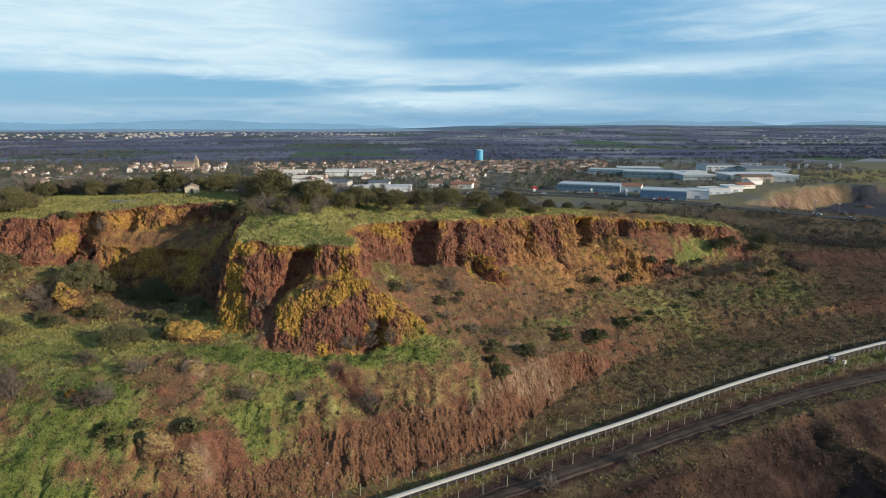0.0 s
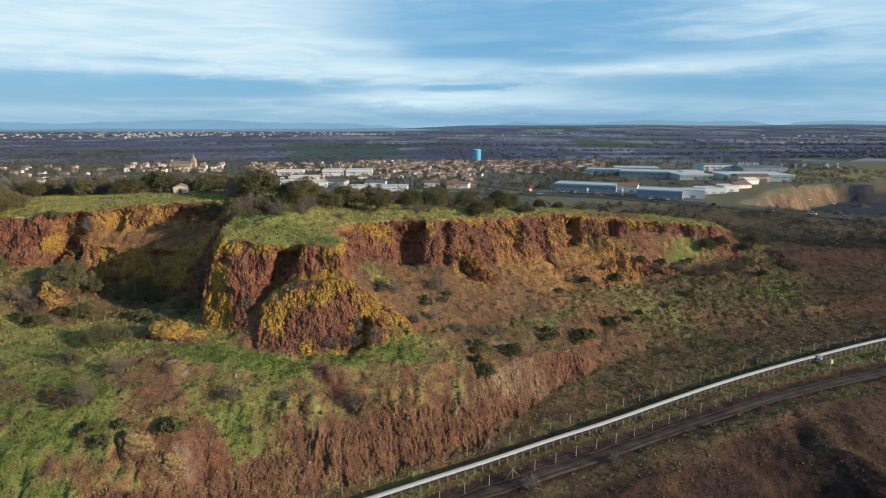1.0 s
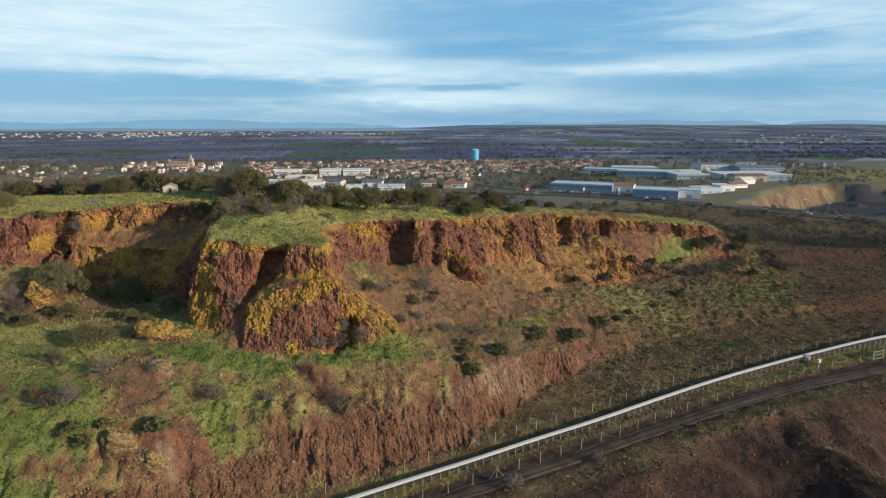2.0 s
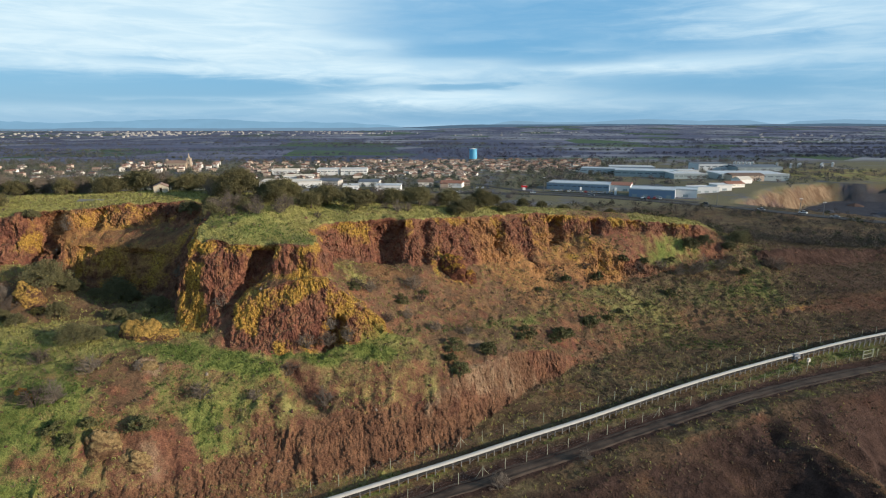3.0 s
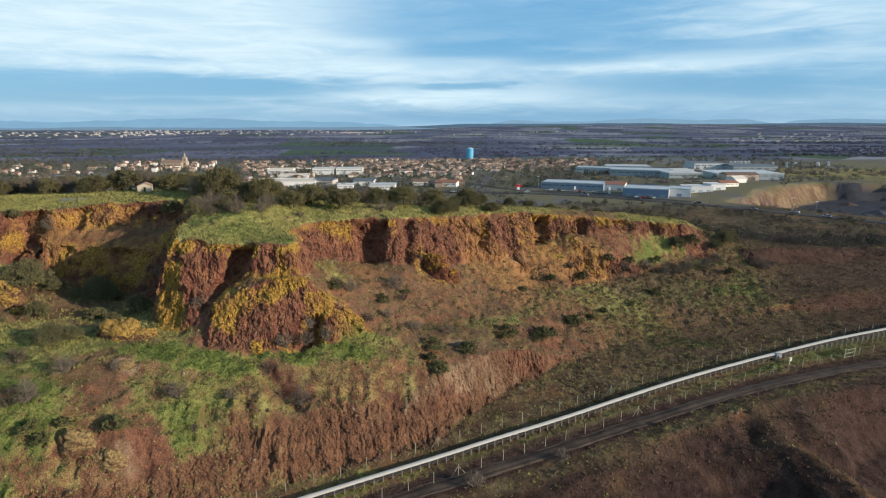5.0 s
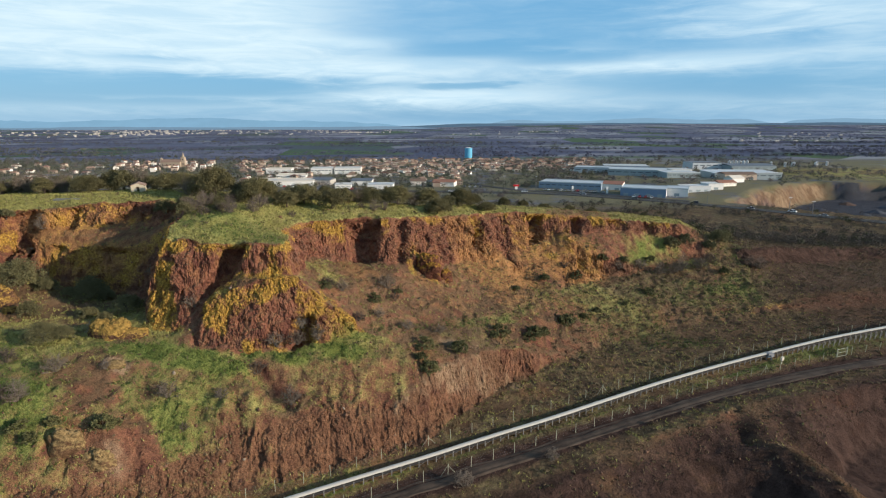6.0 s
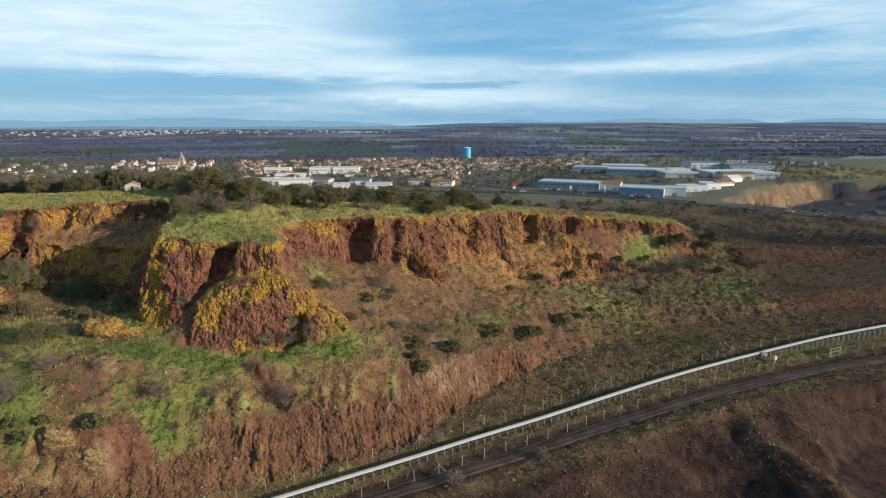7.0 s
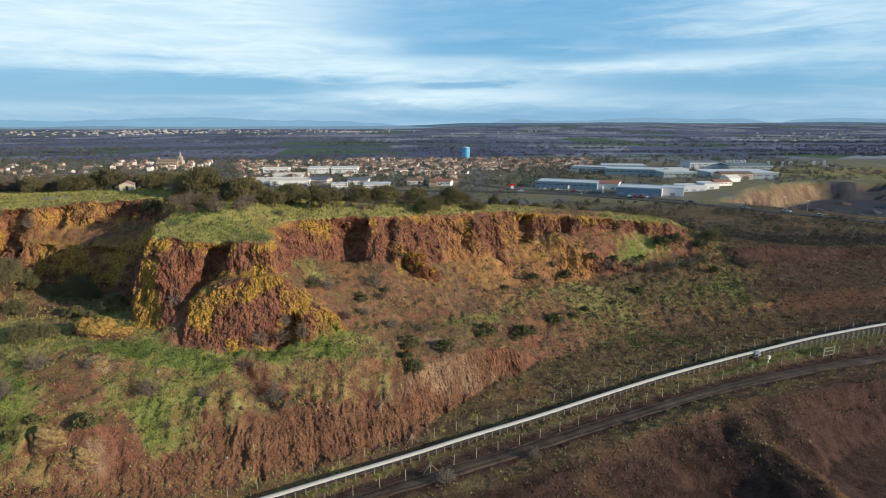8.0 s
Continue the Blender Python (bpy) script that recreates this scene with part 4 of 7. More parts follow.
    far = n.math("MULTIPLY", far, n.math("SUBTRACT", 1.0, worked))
    bump = n.math("ADD", n.math("MULTIPLY", fine, 0.7), n.math("MULTIPLY", n.noise(at, 0.9, 6, 0.65), 1.0))
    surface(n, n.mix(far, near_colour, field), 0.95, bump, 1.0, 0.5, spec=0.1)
    return m


mesh.materials.append(ground_material())
ground = tagged(new("ground", mesh), "red and ochre cinder quarry terraces with patchy grass, and a winter plain beyond blued for haze", "ground", kind="structure")

# ---- conveyor, fences and haul road ----
WHITE_SHEET = plain("white_coated_sheet", (0.65, 0.595, 0.515), 0.95, 0.12, 0.6)
STEEL = plain("galvanised_steel", (0.19, 0.185, 0.18), 0.8, 0.2, 2.0)
RUBBER = plain("black_rubber", (0.03, 0.03, 0.032), 0.8, 0.1)
# near-black: the shade under the belt cover is put into this colour
SHADED_FRAME = plain("dark_frame_paint", (0.028, 0.027, 0.027), 0.8, 0.2, 2.0)
POST_PAINT = plain("pale_green_post_paint", (0.30, 0.31, 0.23), 0.6, 0.1, 2.0)
BOX_GREY = plain("grey_cabinet_paint", (0.20, 0.21, 0.23), 0.5, 0.1)
BARK = plain("grey_brown_bark", (0.10, 0.075, 0.055), 0.95, 0.25, 6.0)
PALE_TWIG = plain("pale_grey_twigs", (0.165, 0.133, 0.105), 0.95, 0.25, 1.5, per_object=0.2)
DULL_TWIG = plain("dull_brown_twigs", (0.11, 0.085, 0.066), 0.95, 0.25, 1.5, per_object=0.2)


def smooth_line(points, step):
    """Even points along a line, its corners rounded."""
    p = np.array([q[:2] for q in points], float)
    for _ in range(3):
        a, b = p[:-1] * 0.75 + p[1:] * 0.25, p[:-1] * 0.25 + p[1:] * 0.75
        p = np.vstack([p[:1], np.stack([a, b], 1).reshape(-1, 2), p[-1:]])
    d = np.r_[0, np.cumsum(np.hypot(*np.diff(p, axis=0).T))]
    s = np.arange(0, d[-1], step)
    return np.stack([np.interp(s, d, p[:, 0]), np.interp(s, d, p[:, 1])], 1)


def offset_line(p, by):
    t = np.gradient(p, axis=0)
    t /= np.hypot(t[:, 0], t[:, 1])[:, None]
    return p + np.stack([-t[:, 1], t[:, 0]], 1) * by


def soft_heights(p, spread_by=9):
    z = np.array([height(x, y) for x, y in p])
    k = np.ones(spread_by) / spread_by
    return np.convolve(np.pad(z, spread_by // 2, mode="edge"), k, "valid")


BAY = 3.0
belt = smooth_line([(-40, 55.3), (-7.5, 71.1), (1.4, 75.4), (10.3, 79.6), (20.2, 84.7), (31, 89.6), (43.3, 96), (57.3, 103.1), (72.3, 109.8), (82.8, 113.6), (99.3, 119.2),
                    (125, 125.8), (160, 132)], BAY)
belt_z = np.array([np.interp(x, [-40, -7.5, 1.4, 20.2, 43.3, 72.3, 82.8, 99.3, 125, 160], [-0.6, 0.2, 0.5, 1.1, 2.0, 3.05, 3.7, 4.9, 6.5, 7.6]) for x in belt[:, 0]])


def belt_panel():
    """One bay of the arched white cover, with a rib at its end and turned-down lips."""
    s, n = Shape(), 10
    for x0, x1, r, t in ((0.0, BAY + 0.01, 0.45, 0.02), (BAY - 0.03, BAY + 0.02, 0.462, 0.032)):
        outer = [(r * (1 - 2 * k / n), 0.08 * r / 0.45 * (1 - (1 - 2 * k / n) ** 2)) for k in range(n + 1)]
        outer = [(outer[0][0], -0.07)] + outer + [(outer[-1][0], -0.07)]
        inner = [(a * (1 - t / r), b - t) for a, b in outer]
        m = len(outer)
        verts = [(x, a, b) for x in (x0, x1) for a, b in outer] + [(x, a, b) for x in (x0, x1) for a, b in inner]
        faces = []
        for k in range(m - 1):
            faces += [(k, k + 1, m + k + 1, m + k), (2 * m + k, 3 * m + k, 3 * m + k + 1, 2 * m + k + 1), (k, 2 * m + k, 2 * m + k + 1, k + 1), (m + k, m + k + 1, 3 * m + k + 1, 3 * m + k)]
        faces += [(0, m, 3 * m, 2 * m), (m - 1, 3 * m - 1, 4 * m - 1, 2 * m - 1)]
        s.add(verts, faces)
    return s


def belt_conveyor():
    root = thing("belt_conveyor", (belt[0][0], belt[0][1], 0), "long belt conveyor under a white arched sheet cover on steel trestles", "conveyor")
    base = Vector((belt[0][0], belt[0][1], 0))
    panel = belt_panel().mesh("cover_panel", WHITE_SHEET)
    trestle = None
    for k in range(len(belt) - 1):
        a, b = Vector((*belt[k], belt_z[k])), Vector((*belt[k + 1], belt_z[k + 1]))
        d = b - a
        yaw, climb = math.atan2(d.y, d.x), math.atan2(d.z, math.hypot(d.x, d.y))
        turn = Euler((0, -climb, yaw)).to_matrix().to_4x4()
        ob = part("cover_panel", panel, None, root)
        ob.matrix_basis = Matrix.Translation(a - base + Vector((0, 0, -0.08))) @ turn
        leg = Shape()
        drop = belt_z[k] - height(*belt[k]) - 0.2
        for side in (-0.44, 0.44):
            for step in (0.0, BAY / 2):
                leg.box(step - 0.06, step + 0.06, side - 0.07, side + 0.07, -drop - 0.4, -0.24)
            leg.tube((0, side, -drop), (BAY / 2, side, -0.4), 0.03, 0.03, 5)
        leg.box(-0.05, 0.05, -0.5, 0.5, -0.62, -0.52)
        ob = part("trestle", leg, STEEL, root)
        ob.matrix_basis = Matrix.Translation(a - base) @ Euler((0, 0, yaw)).to_matrix().to_4x4()
    # stringers are deep and dark to imitate the shaded gap below the cover
    for name, mat, half, lo, hi, sides in (("stringer", SHADED_FRAME, 0.04, -0.66, -0.26, (-0.44, 0.44)), ("carrying_belt", RUBBER, 0.36, -0.44, -0.40, (0,))):
        for side in sides:
            s = Shape()
            p, q = offset_line(belt, side + half), offset_line(belt, side - half)
            verts = [(x - base.x, y - base.y, z + h) for h in (lo, hi) for line in (p, q) for (x, y), z in zip(line, belt_z)]
            n = len(belt)
            faces = []
            for k in range(n - 1):
                faces += [(k, k + 1, n + k + 1, n + k), (2 * n + k, 3 * n + k, 3 * n + k + 1, 2 * n + k + 1), (k, 2 * n + k, 2 * n + k + 1, k + 1), (n + k, n + k + 1, 3 * n + k + 1, 3 * n + k)]
            s.add(verts, faces)
            part(name, s, mat, root)
    # the transfer point, where two flights meet
    at = Vector((82.8, 113.4, 3.2)) - base
    s = Shape().box(-0.8, 0.8, -0.65, 0.65, -0.4, 0.4).box(-0.65, 0.65, -0.55, 0.55, 0.4, 0.5).box(-0.1, 0.1, -0.8, -0.6, -2.6, -0.5).box(-0.1, 0.1, 0.6, 0.8, -2.6, -0.5)
    s.tube((-0.4, -0.85, 0), (0.4, -0.85, 0), 0.2, 0.2, 10)
    part("transfer_box", s, BOX_GREY, root, "dark grey transfer box with a drive drum").matrix_basis = pose(*at, rz=20)
    s = Shape().box(-0.28, 0.28, -0.2, 0.2, 0.0, 0.7).box(-0.31, 0.31, -0.23, 0.23, 0.7, 0.75).box(-0.05, 0.05, -0.05, 0.05, -1.6, -0.1)
    part("switch_cabinet", s, WHITE_SHEET, root, "white steel switch cabinet on a post").matrix_basis = pose(*(at + Vector((2.0, -1.6, -0.6))), rz=20)


belt_conveyor()


def fence(by, label, skip=None, gate_at=None):
    line = offset_line(smooth_line([tuple(p) for p in belt], 4.1), by)
    z = np.array([height(x, y) for x, y in line])
    base = Vector((*line[0], z[0]))
    root = thing("wire_fence", base, label, "fence", "fences beside the conveyor")
    post = Shape().box(-0.035, 0.035, -0.035, 0.035, -0.4, 1.85).add([(-0.035, -0.035, 1.85), (0.035, -0.035, 1.85), (0.035, 0.035, 1.85), (-0.035, 0.035, 1.85), (0, 0, 1.9)],
                                                                [(0, 1, 4), (1, 2, 4), (2, 3, 4), (3, 0, 4)]).mesh("post", POST_PAINT)
    stay = Shape().tube((0, 0, 1.55), (1.25, 0, 0.0), 0.03, 0.03, 6).tube((0, 0, 1.55), (-1.25, 0, 0.0), 0.03, 0.03, 6).mesh("stay", POST_PAINT)
    spots = []
    for k, (x, y) in enumerate(line):
        lean = Euler((random.uniform(-0.03, 0.03), random.uniform(-0.03, 0.03), 0.45)).to_matrix().to_4x4()
        at = Vector((x, y, z[k])) - base
        spots.append(at)
        part("post", post, None, root).matrix_basis = Matrix.Translation(at) @ lean
        if k % 9 == 5:
            part("stay", stay, None, root).matrix_basis = Matrix.Translation(at) @ Euler((0, 0, 0.45)).to_matrix().to_4x4()
    for h in (0.3, 0.75, 1.2, 1.7):
        s = Shape()
        for a, b in zip(spots[:-1], spots[1:]):
            mid = (a + b) / 2 - Vector((0, 0, 0.04))
            s.tube(a + Vector((0, 0, h)), mid + Vector((0, 0, h)), 0.004, 0.004, 3, False).tube(mid + Vector((0, 0, h)), b + Vector((0, 0, h)), 0.004, 0.004, 3, False)
        part("wire", s, STEEL, root)
    return line


near_fence = fence(-3.7, "pale green steel posts and wires between conveyor and haul road")
fence(3.3, "pale green steel posts and wires at the slope foot")


def gate():
    k = int(np.argmin(np.hypot(near_fence[:, 0] - 98, near_fence[:, 1] - 113)))
    x, y = near_fence[k]
    root = thing("steel_gate", (x, y, height(x, y)), "closed pale green tube gate in the wire fence", "gate", turn=22)
    s = Shape()
    for a, b in (((0, 0, 0.1), (0, 0, 1.9)), ((3, 0, 0.1), (3, 0, 1.9)), ((0, 0, 1.9), (3, 0, 1.9)), ((0, 0, 0.2), (3, 0, 0.2)), ((0, 0, 1.1), (3, 0, 1.1))):
        s.tube(a, b, 0.05, 0.05, 6)
    part("gate_frame", s, POST_PAINT, root)
    s = Shape()
    for k in range(1, 12):
        s.tube((k * 0.25, 0, 0.2), (k * 0.25, 0, 1.9), 0.012, 0.012, 4)
    part("bars", s, STEEL, root)
    part("hinge_post", Shape().box(-0.22, -0.08, -0.07, 0.07, -0.4, 2.1), POST_PAINT, root)
    part("latch_post", Shape().box(3.08, 3.22, -0.07, 0.07, -0.4, 2.1), POST_PAINT, root)


gate()


def haul_road():
    """A cinder track with two worn ruts and low shoulders."""
    mid = smooth_line(road_mid[1:], 1.5)
    z = soft_heights(mid, 15)
    profile = [(-1.9, -0.5), (-1.55, 0.0), (-1.2, 0.04), (-0.95, -0.05), (-0.6, 0.05), (0.15, 0.08), (0.45, -0.05), (0.75, 0.05), (1.05, 0.0), (1.35, -0.5)]
    lines = [offset_line(mid, o) + 0.4 * np.array([[noise.noise((x * 0.3, y * 0.3, o)), noise.noise((x * 0.3 + 9, y * 0.3, o))] for x, y in mid]) for o, _ in profile]
    n, s = len(mid), Shape()
    verts = [(x, y, zz + lift + 0.03 + 0.03 * noise.noise((x * 0.6, y * 0.6, o))) for line, (o, lift) in zip(lines, profile) for (x, y), zz in zip(line, z)]
    faces = [(j * n + k, (j + 1) * n + k, (j + 1) * n + k + 1, j * n + k + 1) for j in range(len(profile) - 1) for k in range(n - 1)]
    s.add(verts, [f[::-1] for f in faces])
    m, net = material("cinder_track")
    at = net.node("ShaderNodeNewGeometry").outputs["Position"]
    fine, wide = net.noise(at, 3.0, 6, 0.65), net.noise(at, 0.35, 4)
    c = net.mix(net.span(wide, 0.3, 0.7), (0.042, 0.029, 0.022), (0.092, 0.066, 0.049))
    c = net.mix(net.math("MULTIPLY", net.span(fine, 0.5, 0.75), 0.5), c, (0.10, 0.075, 0.06))
    surface(net, c, 0.9, fine, 0.8, 0.08)
    tagged(new("haul_road", s.mesh("haul_road", m, True)), "dark cinder haul road with two worn wheel ruts", "road", kind="structure")


haul_road()

# ---- trees and shrubs ----
OAK_LEAF = foliage("holm_oak_leaves", (0.066, 0.062, 0.029), (0.23, 0.20, 0.092))
BUSH_LEAF = foliage("evergreen_bush_leaves", (0.062, 0.067, 0.028), (0.185, 0.175, 0.074))
OLIVE_LEAF = foliage("grey_green_leaves", (0.075, 0.072, 0.034), (0.21, 0.19, 0.092))
RUST_LEAF = foliage("rusty_yellow_leaves", (0.22, 0.10, 0.02), (0.38, 0.2, 0.03))
SCRUB_LEAF = foliage("winter_scrub", (0.095, 0.072, 0.046), (0.21, 0.16, 0.092))
GRASS_BLADE = foliage("winter_grass", (0.17, 0.168, 0.042), (0.45, 0.42, 0.15))
LUSH_BLADE = foliage("fresh_grass", (0.055, 0.092, 0.02), (0.18, 0.24, 0.06))
WOOD_GREY = foliage("bare_winter_wood", (0.05, 0.041, 0.036), (0.10, 0.084, 0.071))
WOOD_DARK = foliage("dark_evergreen_wood", (0.032, 0.04, 0.022), (0.10, 0.10, 0.05))


def leaf_cards(centres, sizes, rnd, flat=0.3):
    """Small bent leaf sprays: two triangles folded along the middle, one for each centre."""
    n = len(centres)
    a = rnd.normal(size=(n, 3))
    a[:, 2] *= 1 - flat
    a /= np.linalg.norm(a, axis=1)[:, None] + 1e-9
    b = np.cross(a, rnd.normal(size=(n, 3)))
    b /= np.linalg.norm(b, axis=1)[:, None] + 1e-9
    c = np.cross(a, b)
    s = np.asarray(sizes)[:, None]
    long, wide = a * s * 0.62, b * s * 0.42
    bend = c * s * 0.16
    v = np.stack([centres - long, centres + wide + bend, centres + long, centres - wide + bend], 1).reshape(-1, 3)
    f = (np.arange(n)[:, None] * 4 + np.array([[0, 1, 2, 0, 2, 3]])).reshape(-1, 3)
    return v, f


def fast_mesh(name, v, f, mat):
    m = bpy.data.meshes.new(name)
    f = np.asarray(f, np.int32)
    k = f.shape[1]
    m.vertices.add(len(v))
    m.vertices.foreach_set("co", np.asarray(v, np.float32).ravel())
    m.loops.add(f.size)
    m.loops.foreach_set("vertex_index", f.ravel())
    m.polygons.add(len(f))
    m.polygons.foreach_set("loop_start", np.arange(0, f.size, k, dtype=np.int32))
    m.polygons.foreach_set("loop_total", np.full(len(f), k, np.int32))
    m.materials.append(mat)
    m.update()
    return m


def crown(rnd, wide, tall, lift, clumps, leaves, leaf, reach=0.27):
    """Clumps of leaf sprays about an uneven crown, with gaps between them."""
    d = rnd.normal(size=(clumps, 3))
    d /= np.linalg.norm(d, axis=1)[:, None]
    d[:, 2] = np.abs(d[:, 2]) * 1.5 - 0.62
    d *= (0.45 + 0.6 * rnd.random((clumps, 1)) ** 0.6)
    mid = d * np.array([wide / 2, wide / 2, tall / 2]) + np.array([0, 0, lift + tall * 0.42])
    size = reach * wide * (0.45 + 0.5 * rnd.random(clumps)) / 1.6
    at = np.repeat(mid, leaves, 0)
    e = rnd.normal(size=(clumps * leaves, 3))
    e /= np.linalg.norm(e, axis=1)[:, None]
    at = at + e * (np.repeat(size, leaves) * rnd.random(clumps * leaves) ** 0.4)[:, None] * np.array([1, 1, 0.8])
    at[:, 2] = np.maximum(at[:, 2], lift * 0.5 + 0.05)
    return leaf_cards(at, leaf * (0.6 + 0.8 * rnd.random(len(at))), rnd), mid


def tree(name, seed, wide, tall, stem, mat, label, category, clumps=34, leaves=42, leaf=0.42):
    rnd = np.random.default_rng(seed)
    root = thing(name, (0, 0, 0), label, category)
    (v, f), mid = crown(rnd, wide, tall - stem, stem, clumps, leaves, leaf)
    s = Shape()
    r = 0.05 * tall ** 0.9
    bend = Vector((rnd.uniform(-0.25, 0.25), rnd.uniform(-0.25, 0.25), stem + 0.25 * tall))
    s.tube((0, 0, -0.4), (bend.x * 0.5, bend.y * 0.5, stem * 0.6 + 0.1), r * 1.25, r, 7).tube((bend.x * 0.5, bend.y * 0.5, stem * 0.6 + 0.1), bend, r, r * 0.6, 7)
    part("trunk", s, BARK, root)
    for m in mid[:: max(1, len(mid) // (6 if stem > 0.4 else 4))]:
        joint = bend * rnd.uniform(0.6, 1.0)
        elbow = joint * 0.4 + Vector(m) * 0.6
        part("limb", Shape().tube(joint, elbow, r * 0.45, r * 0.25, 5, False).tube(elbow, m, r * 0.25, r * 0.1, 5, False), BARK, root)
    part("crown", fast_mesh("crown", v, f, mat), None, root)
    return root


def bare_shrub(seed, wide, tall, mat, label, stems=16):
    """A leafless shrub: forked stems that spread from one foot."""
    rnd = np.random.default_rng(seed)
    root = thing("bare_shrub", (0, 0, 0), label, "shrub", "leafless shrubs on the slopes")
    wood, twigs = Shape(), Shape()
    for _ in range(stems):
        a, up = rnd.uniform(0, 2 * math.pi), rnd.uniform(0.12, 1.0)
        out = math.sqrt(1 - up * up) * wide / 2 * rnd.uniform(0.75, 1.05)
        tip = Vector((math.cos(a) * out, math.sin(a) * out, tall * up * rnd.uniform(0.8, 1.05)))
        knee = Vector((tip.x * 0.5, tip.y * 0.5, tip.z * 0.55))
        wood.tube((tip.x * 0.12, tip.y * 0.12, -0.2), knee, 0.03, 0.02, 4, False).tube(knee, tip, 0.02, 0.008, 4, False)
        for _ in range(12):
            s = rnd.uniform(0.1, 1.0)
            foot = knee.lerp(tip, s)
            end = foot + Vector((rnd.normal() * 0.2, rnd.normal() * 0.2, rnd.uniform(0.05, 0.3))) * (tall / 2.2) + Vector((tip.x, tip.y, 0)) * 0.12
            twigs.tube(foot, end, 0.011, 0.006, 3, False)
            for _ in range(3):
                twigs.tube(foot.lerp(end, rnd.uniform(0.3, 0.9)), end + Vector(rnd.normal(size=3)) * 0.13 * tall / 2, 0.008, 0.005, 3, False)
    part("framework", wood, mat, root)
    part("brushwood", twigs, mat, root)
    return root


def settle(first, spots, seed, low=0.8, high=1.25, sink=0.05):
    """Stands copies of plants on the ground: (x, y) or (x, y, scale)."""
    rnd = random.Random(seed)
    for k, spot in enumerate(spots):
        x, y = spot[:2]
        scale = spot[2] if len(spot) > 2 else rnd.uniform(low, high)
        at = pose(x, y, height(x, y) - sink, rz=rnd.uniform(0, 360))
        size = (scale * rnd.uniform(0.9, 1.1), scale, scale * rnd.uniform(0.9, 1.1))
        source = first[k % len(first)]
        if source.name not in placed:
            placed.add(source.name)
            source.matrix_basis = at @ Matrix.Diagonal((*size, 1))
        else:
            copy_thing(source, at @ Matrix.Diagonal((*(a / b for a, b in zip(size, source.scale)), 1)))


placed = set()
oaks = [tagged(tree("holm_oak", 10 + k, w_, h_, st, OAK_LEAF, "dark evergreen holm oak on the grassy quarry top", "tree", c, l, 0.15), group="oaks on the quarry top")
        for k, (w_, h_, st, c, l) in enumerate(((6.6, 4.7, 0.7, 120, 150), (5.2, 4.2, 0.6, 100, 130), (7.6, 4.2, 0.5, 140, 150)))]
settle(oaks, [(-37.5, 124.5, 1.49), (-40, 129, 1.30), (-30.5, 127.5, 1.10), (-27.5, 123.5, 1.30), (-21.5, 122.5, 0.98), (-19.5, 130, 1.17), (-12.2, 125.3, 0.81), (-11.5, 135, 1.04),
              (-5.5, 140, 1.10), (1.5, 140, 1.10), (8.5, 142.5, 1.17), (11.5, 135.2, 0.86), (17.5, 149, 1.04), (20.5, 152, 0.91), (24.2, 147.3, 0.65),
              (30, 160, 0.55), (36, 163, 0.59), (43, 166, 0.55), (51, 169, 0.51), (58, 170, 0.55), (67, 174, 0.55), (76, 176, 0.59), (83, 177, 0.51), (-89, 118, 1.04), (-92, 120, 1.04), (-84, 137, 0.98), (-73, 137, 0.98), (-69, 141, 1.04),
              (-54.5, 137, 1.10), (-51, 139, 1.04), (-47, 138, 0.91), (-96, 136, 1.04)], 5)
olives = [tagged(tree("grey_green_shrub", 30 + k, w_, h_, 0.3, OLIVE_LEAF, "rounded grey-green evergreen shrub with dense small leaves", "shrub", 60, 75, 0.14), group="grey-green shrubs in the old pit")
          for k, (w_, h_) in enumerate(((4.2, 3.0), (3.4, 2.2)))]
settle(olives, [(-89, 104, 1.50), (-72.5, 88, 1.25), (-76, 85, 1.12), (-76.5, 114, 0.88), (-46.5, 119.5, 1.12), (-41, 117, 1.00), (-58, 108, 1.12), (-61, 107, 0.88),
                (-46, 100, 1.1), (-52, 98, 0.9), (-62, 97, 1.0), (-70, 94, 0.88), (-66, 92, 0.75), (-48, 96, 0.75), (-35.5, 118.5, 1.00), (-33, 115.5, 0.88), (-38.5, 111, 0.88), (78, 158, 1.50), (83, 160, 1.12), (90, 160, 1.12), (94, 163, 1.38), (97, 166, 1.50)], 6)
settle([tagged(tree("pit_tree", 40 + k, w_, h_, 0.4, OLIVE_LEAF, "broad dark evergreen tree on the old pit floor", "tree", 110, 90, 0.19), group="trees in the old pit") for k, (w_, h_) in enumerate(((9.0, 6.4), (7.0, 5.0)))],
       [(-69.5, 105.4, 0.95), (-65.2, 106.6, 0.55), (-85, 105.5, 0.8), (-90, 103.5, 0.9), (-56.8, 107.0, 0.72), (-53.6, 106.4, 0.45), (-53, 87.2, 0.62), (-50.4, 88, 0.5)], 16)
bushes = [tagged(tree("evergreen_bush", 50 + k, w_, h_, 0.1, BUSH_LEAF, "small dense dark green bush on the quarry slope", "bush", 40, 60, 0.13), group="evergreen bushes on the slope")
          for k, (w_, h_) in enumerate(((2.5, 2.0), (2.0, 1.6), (2.9, 1.9)))]
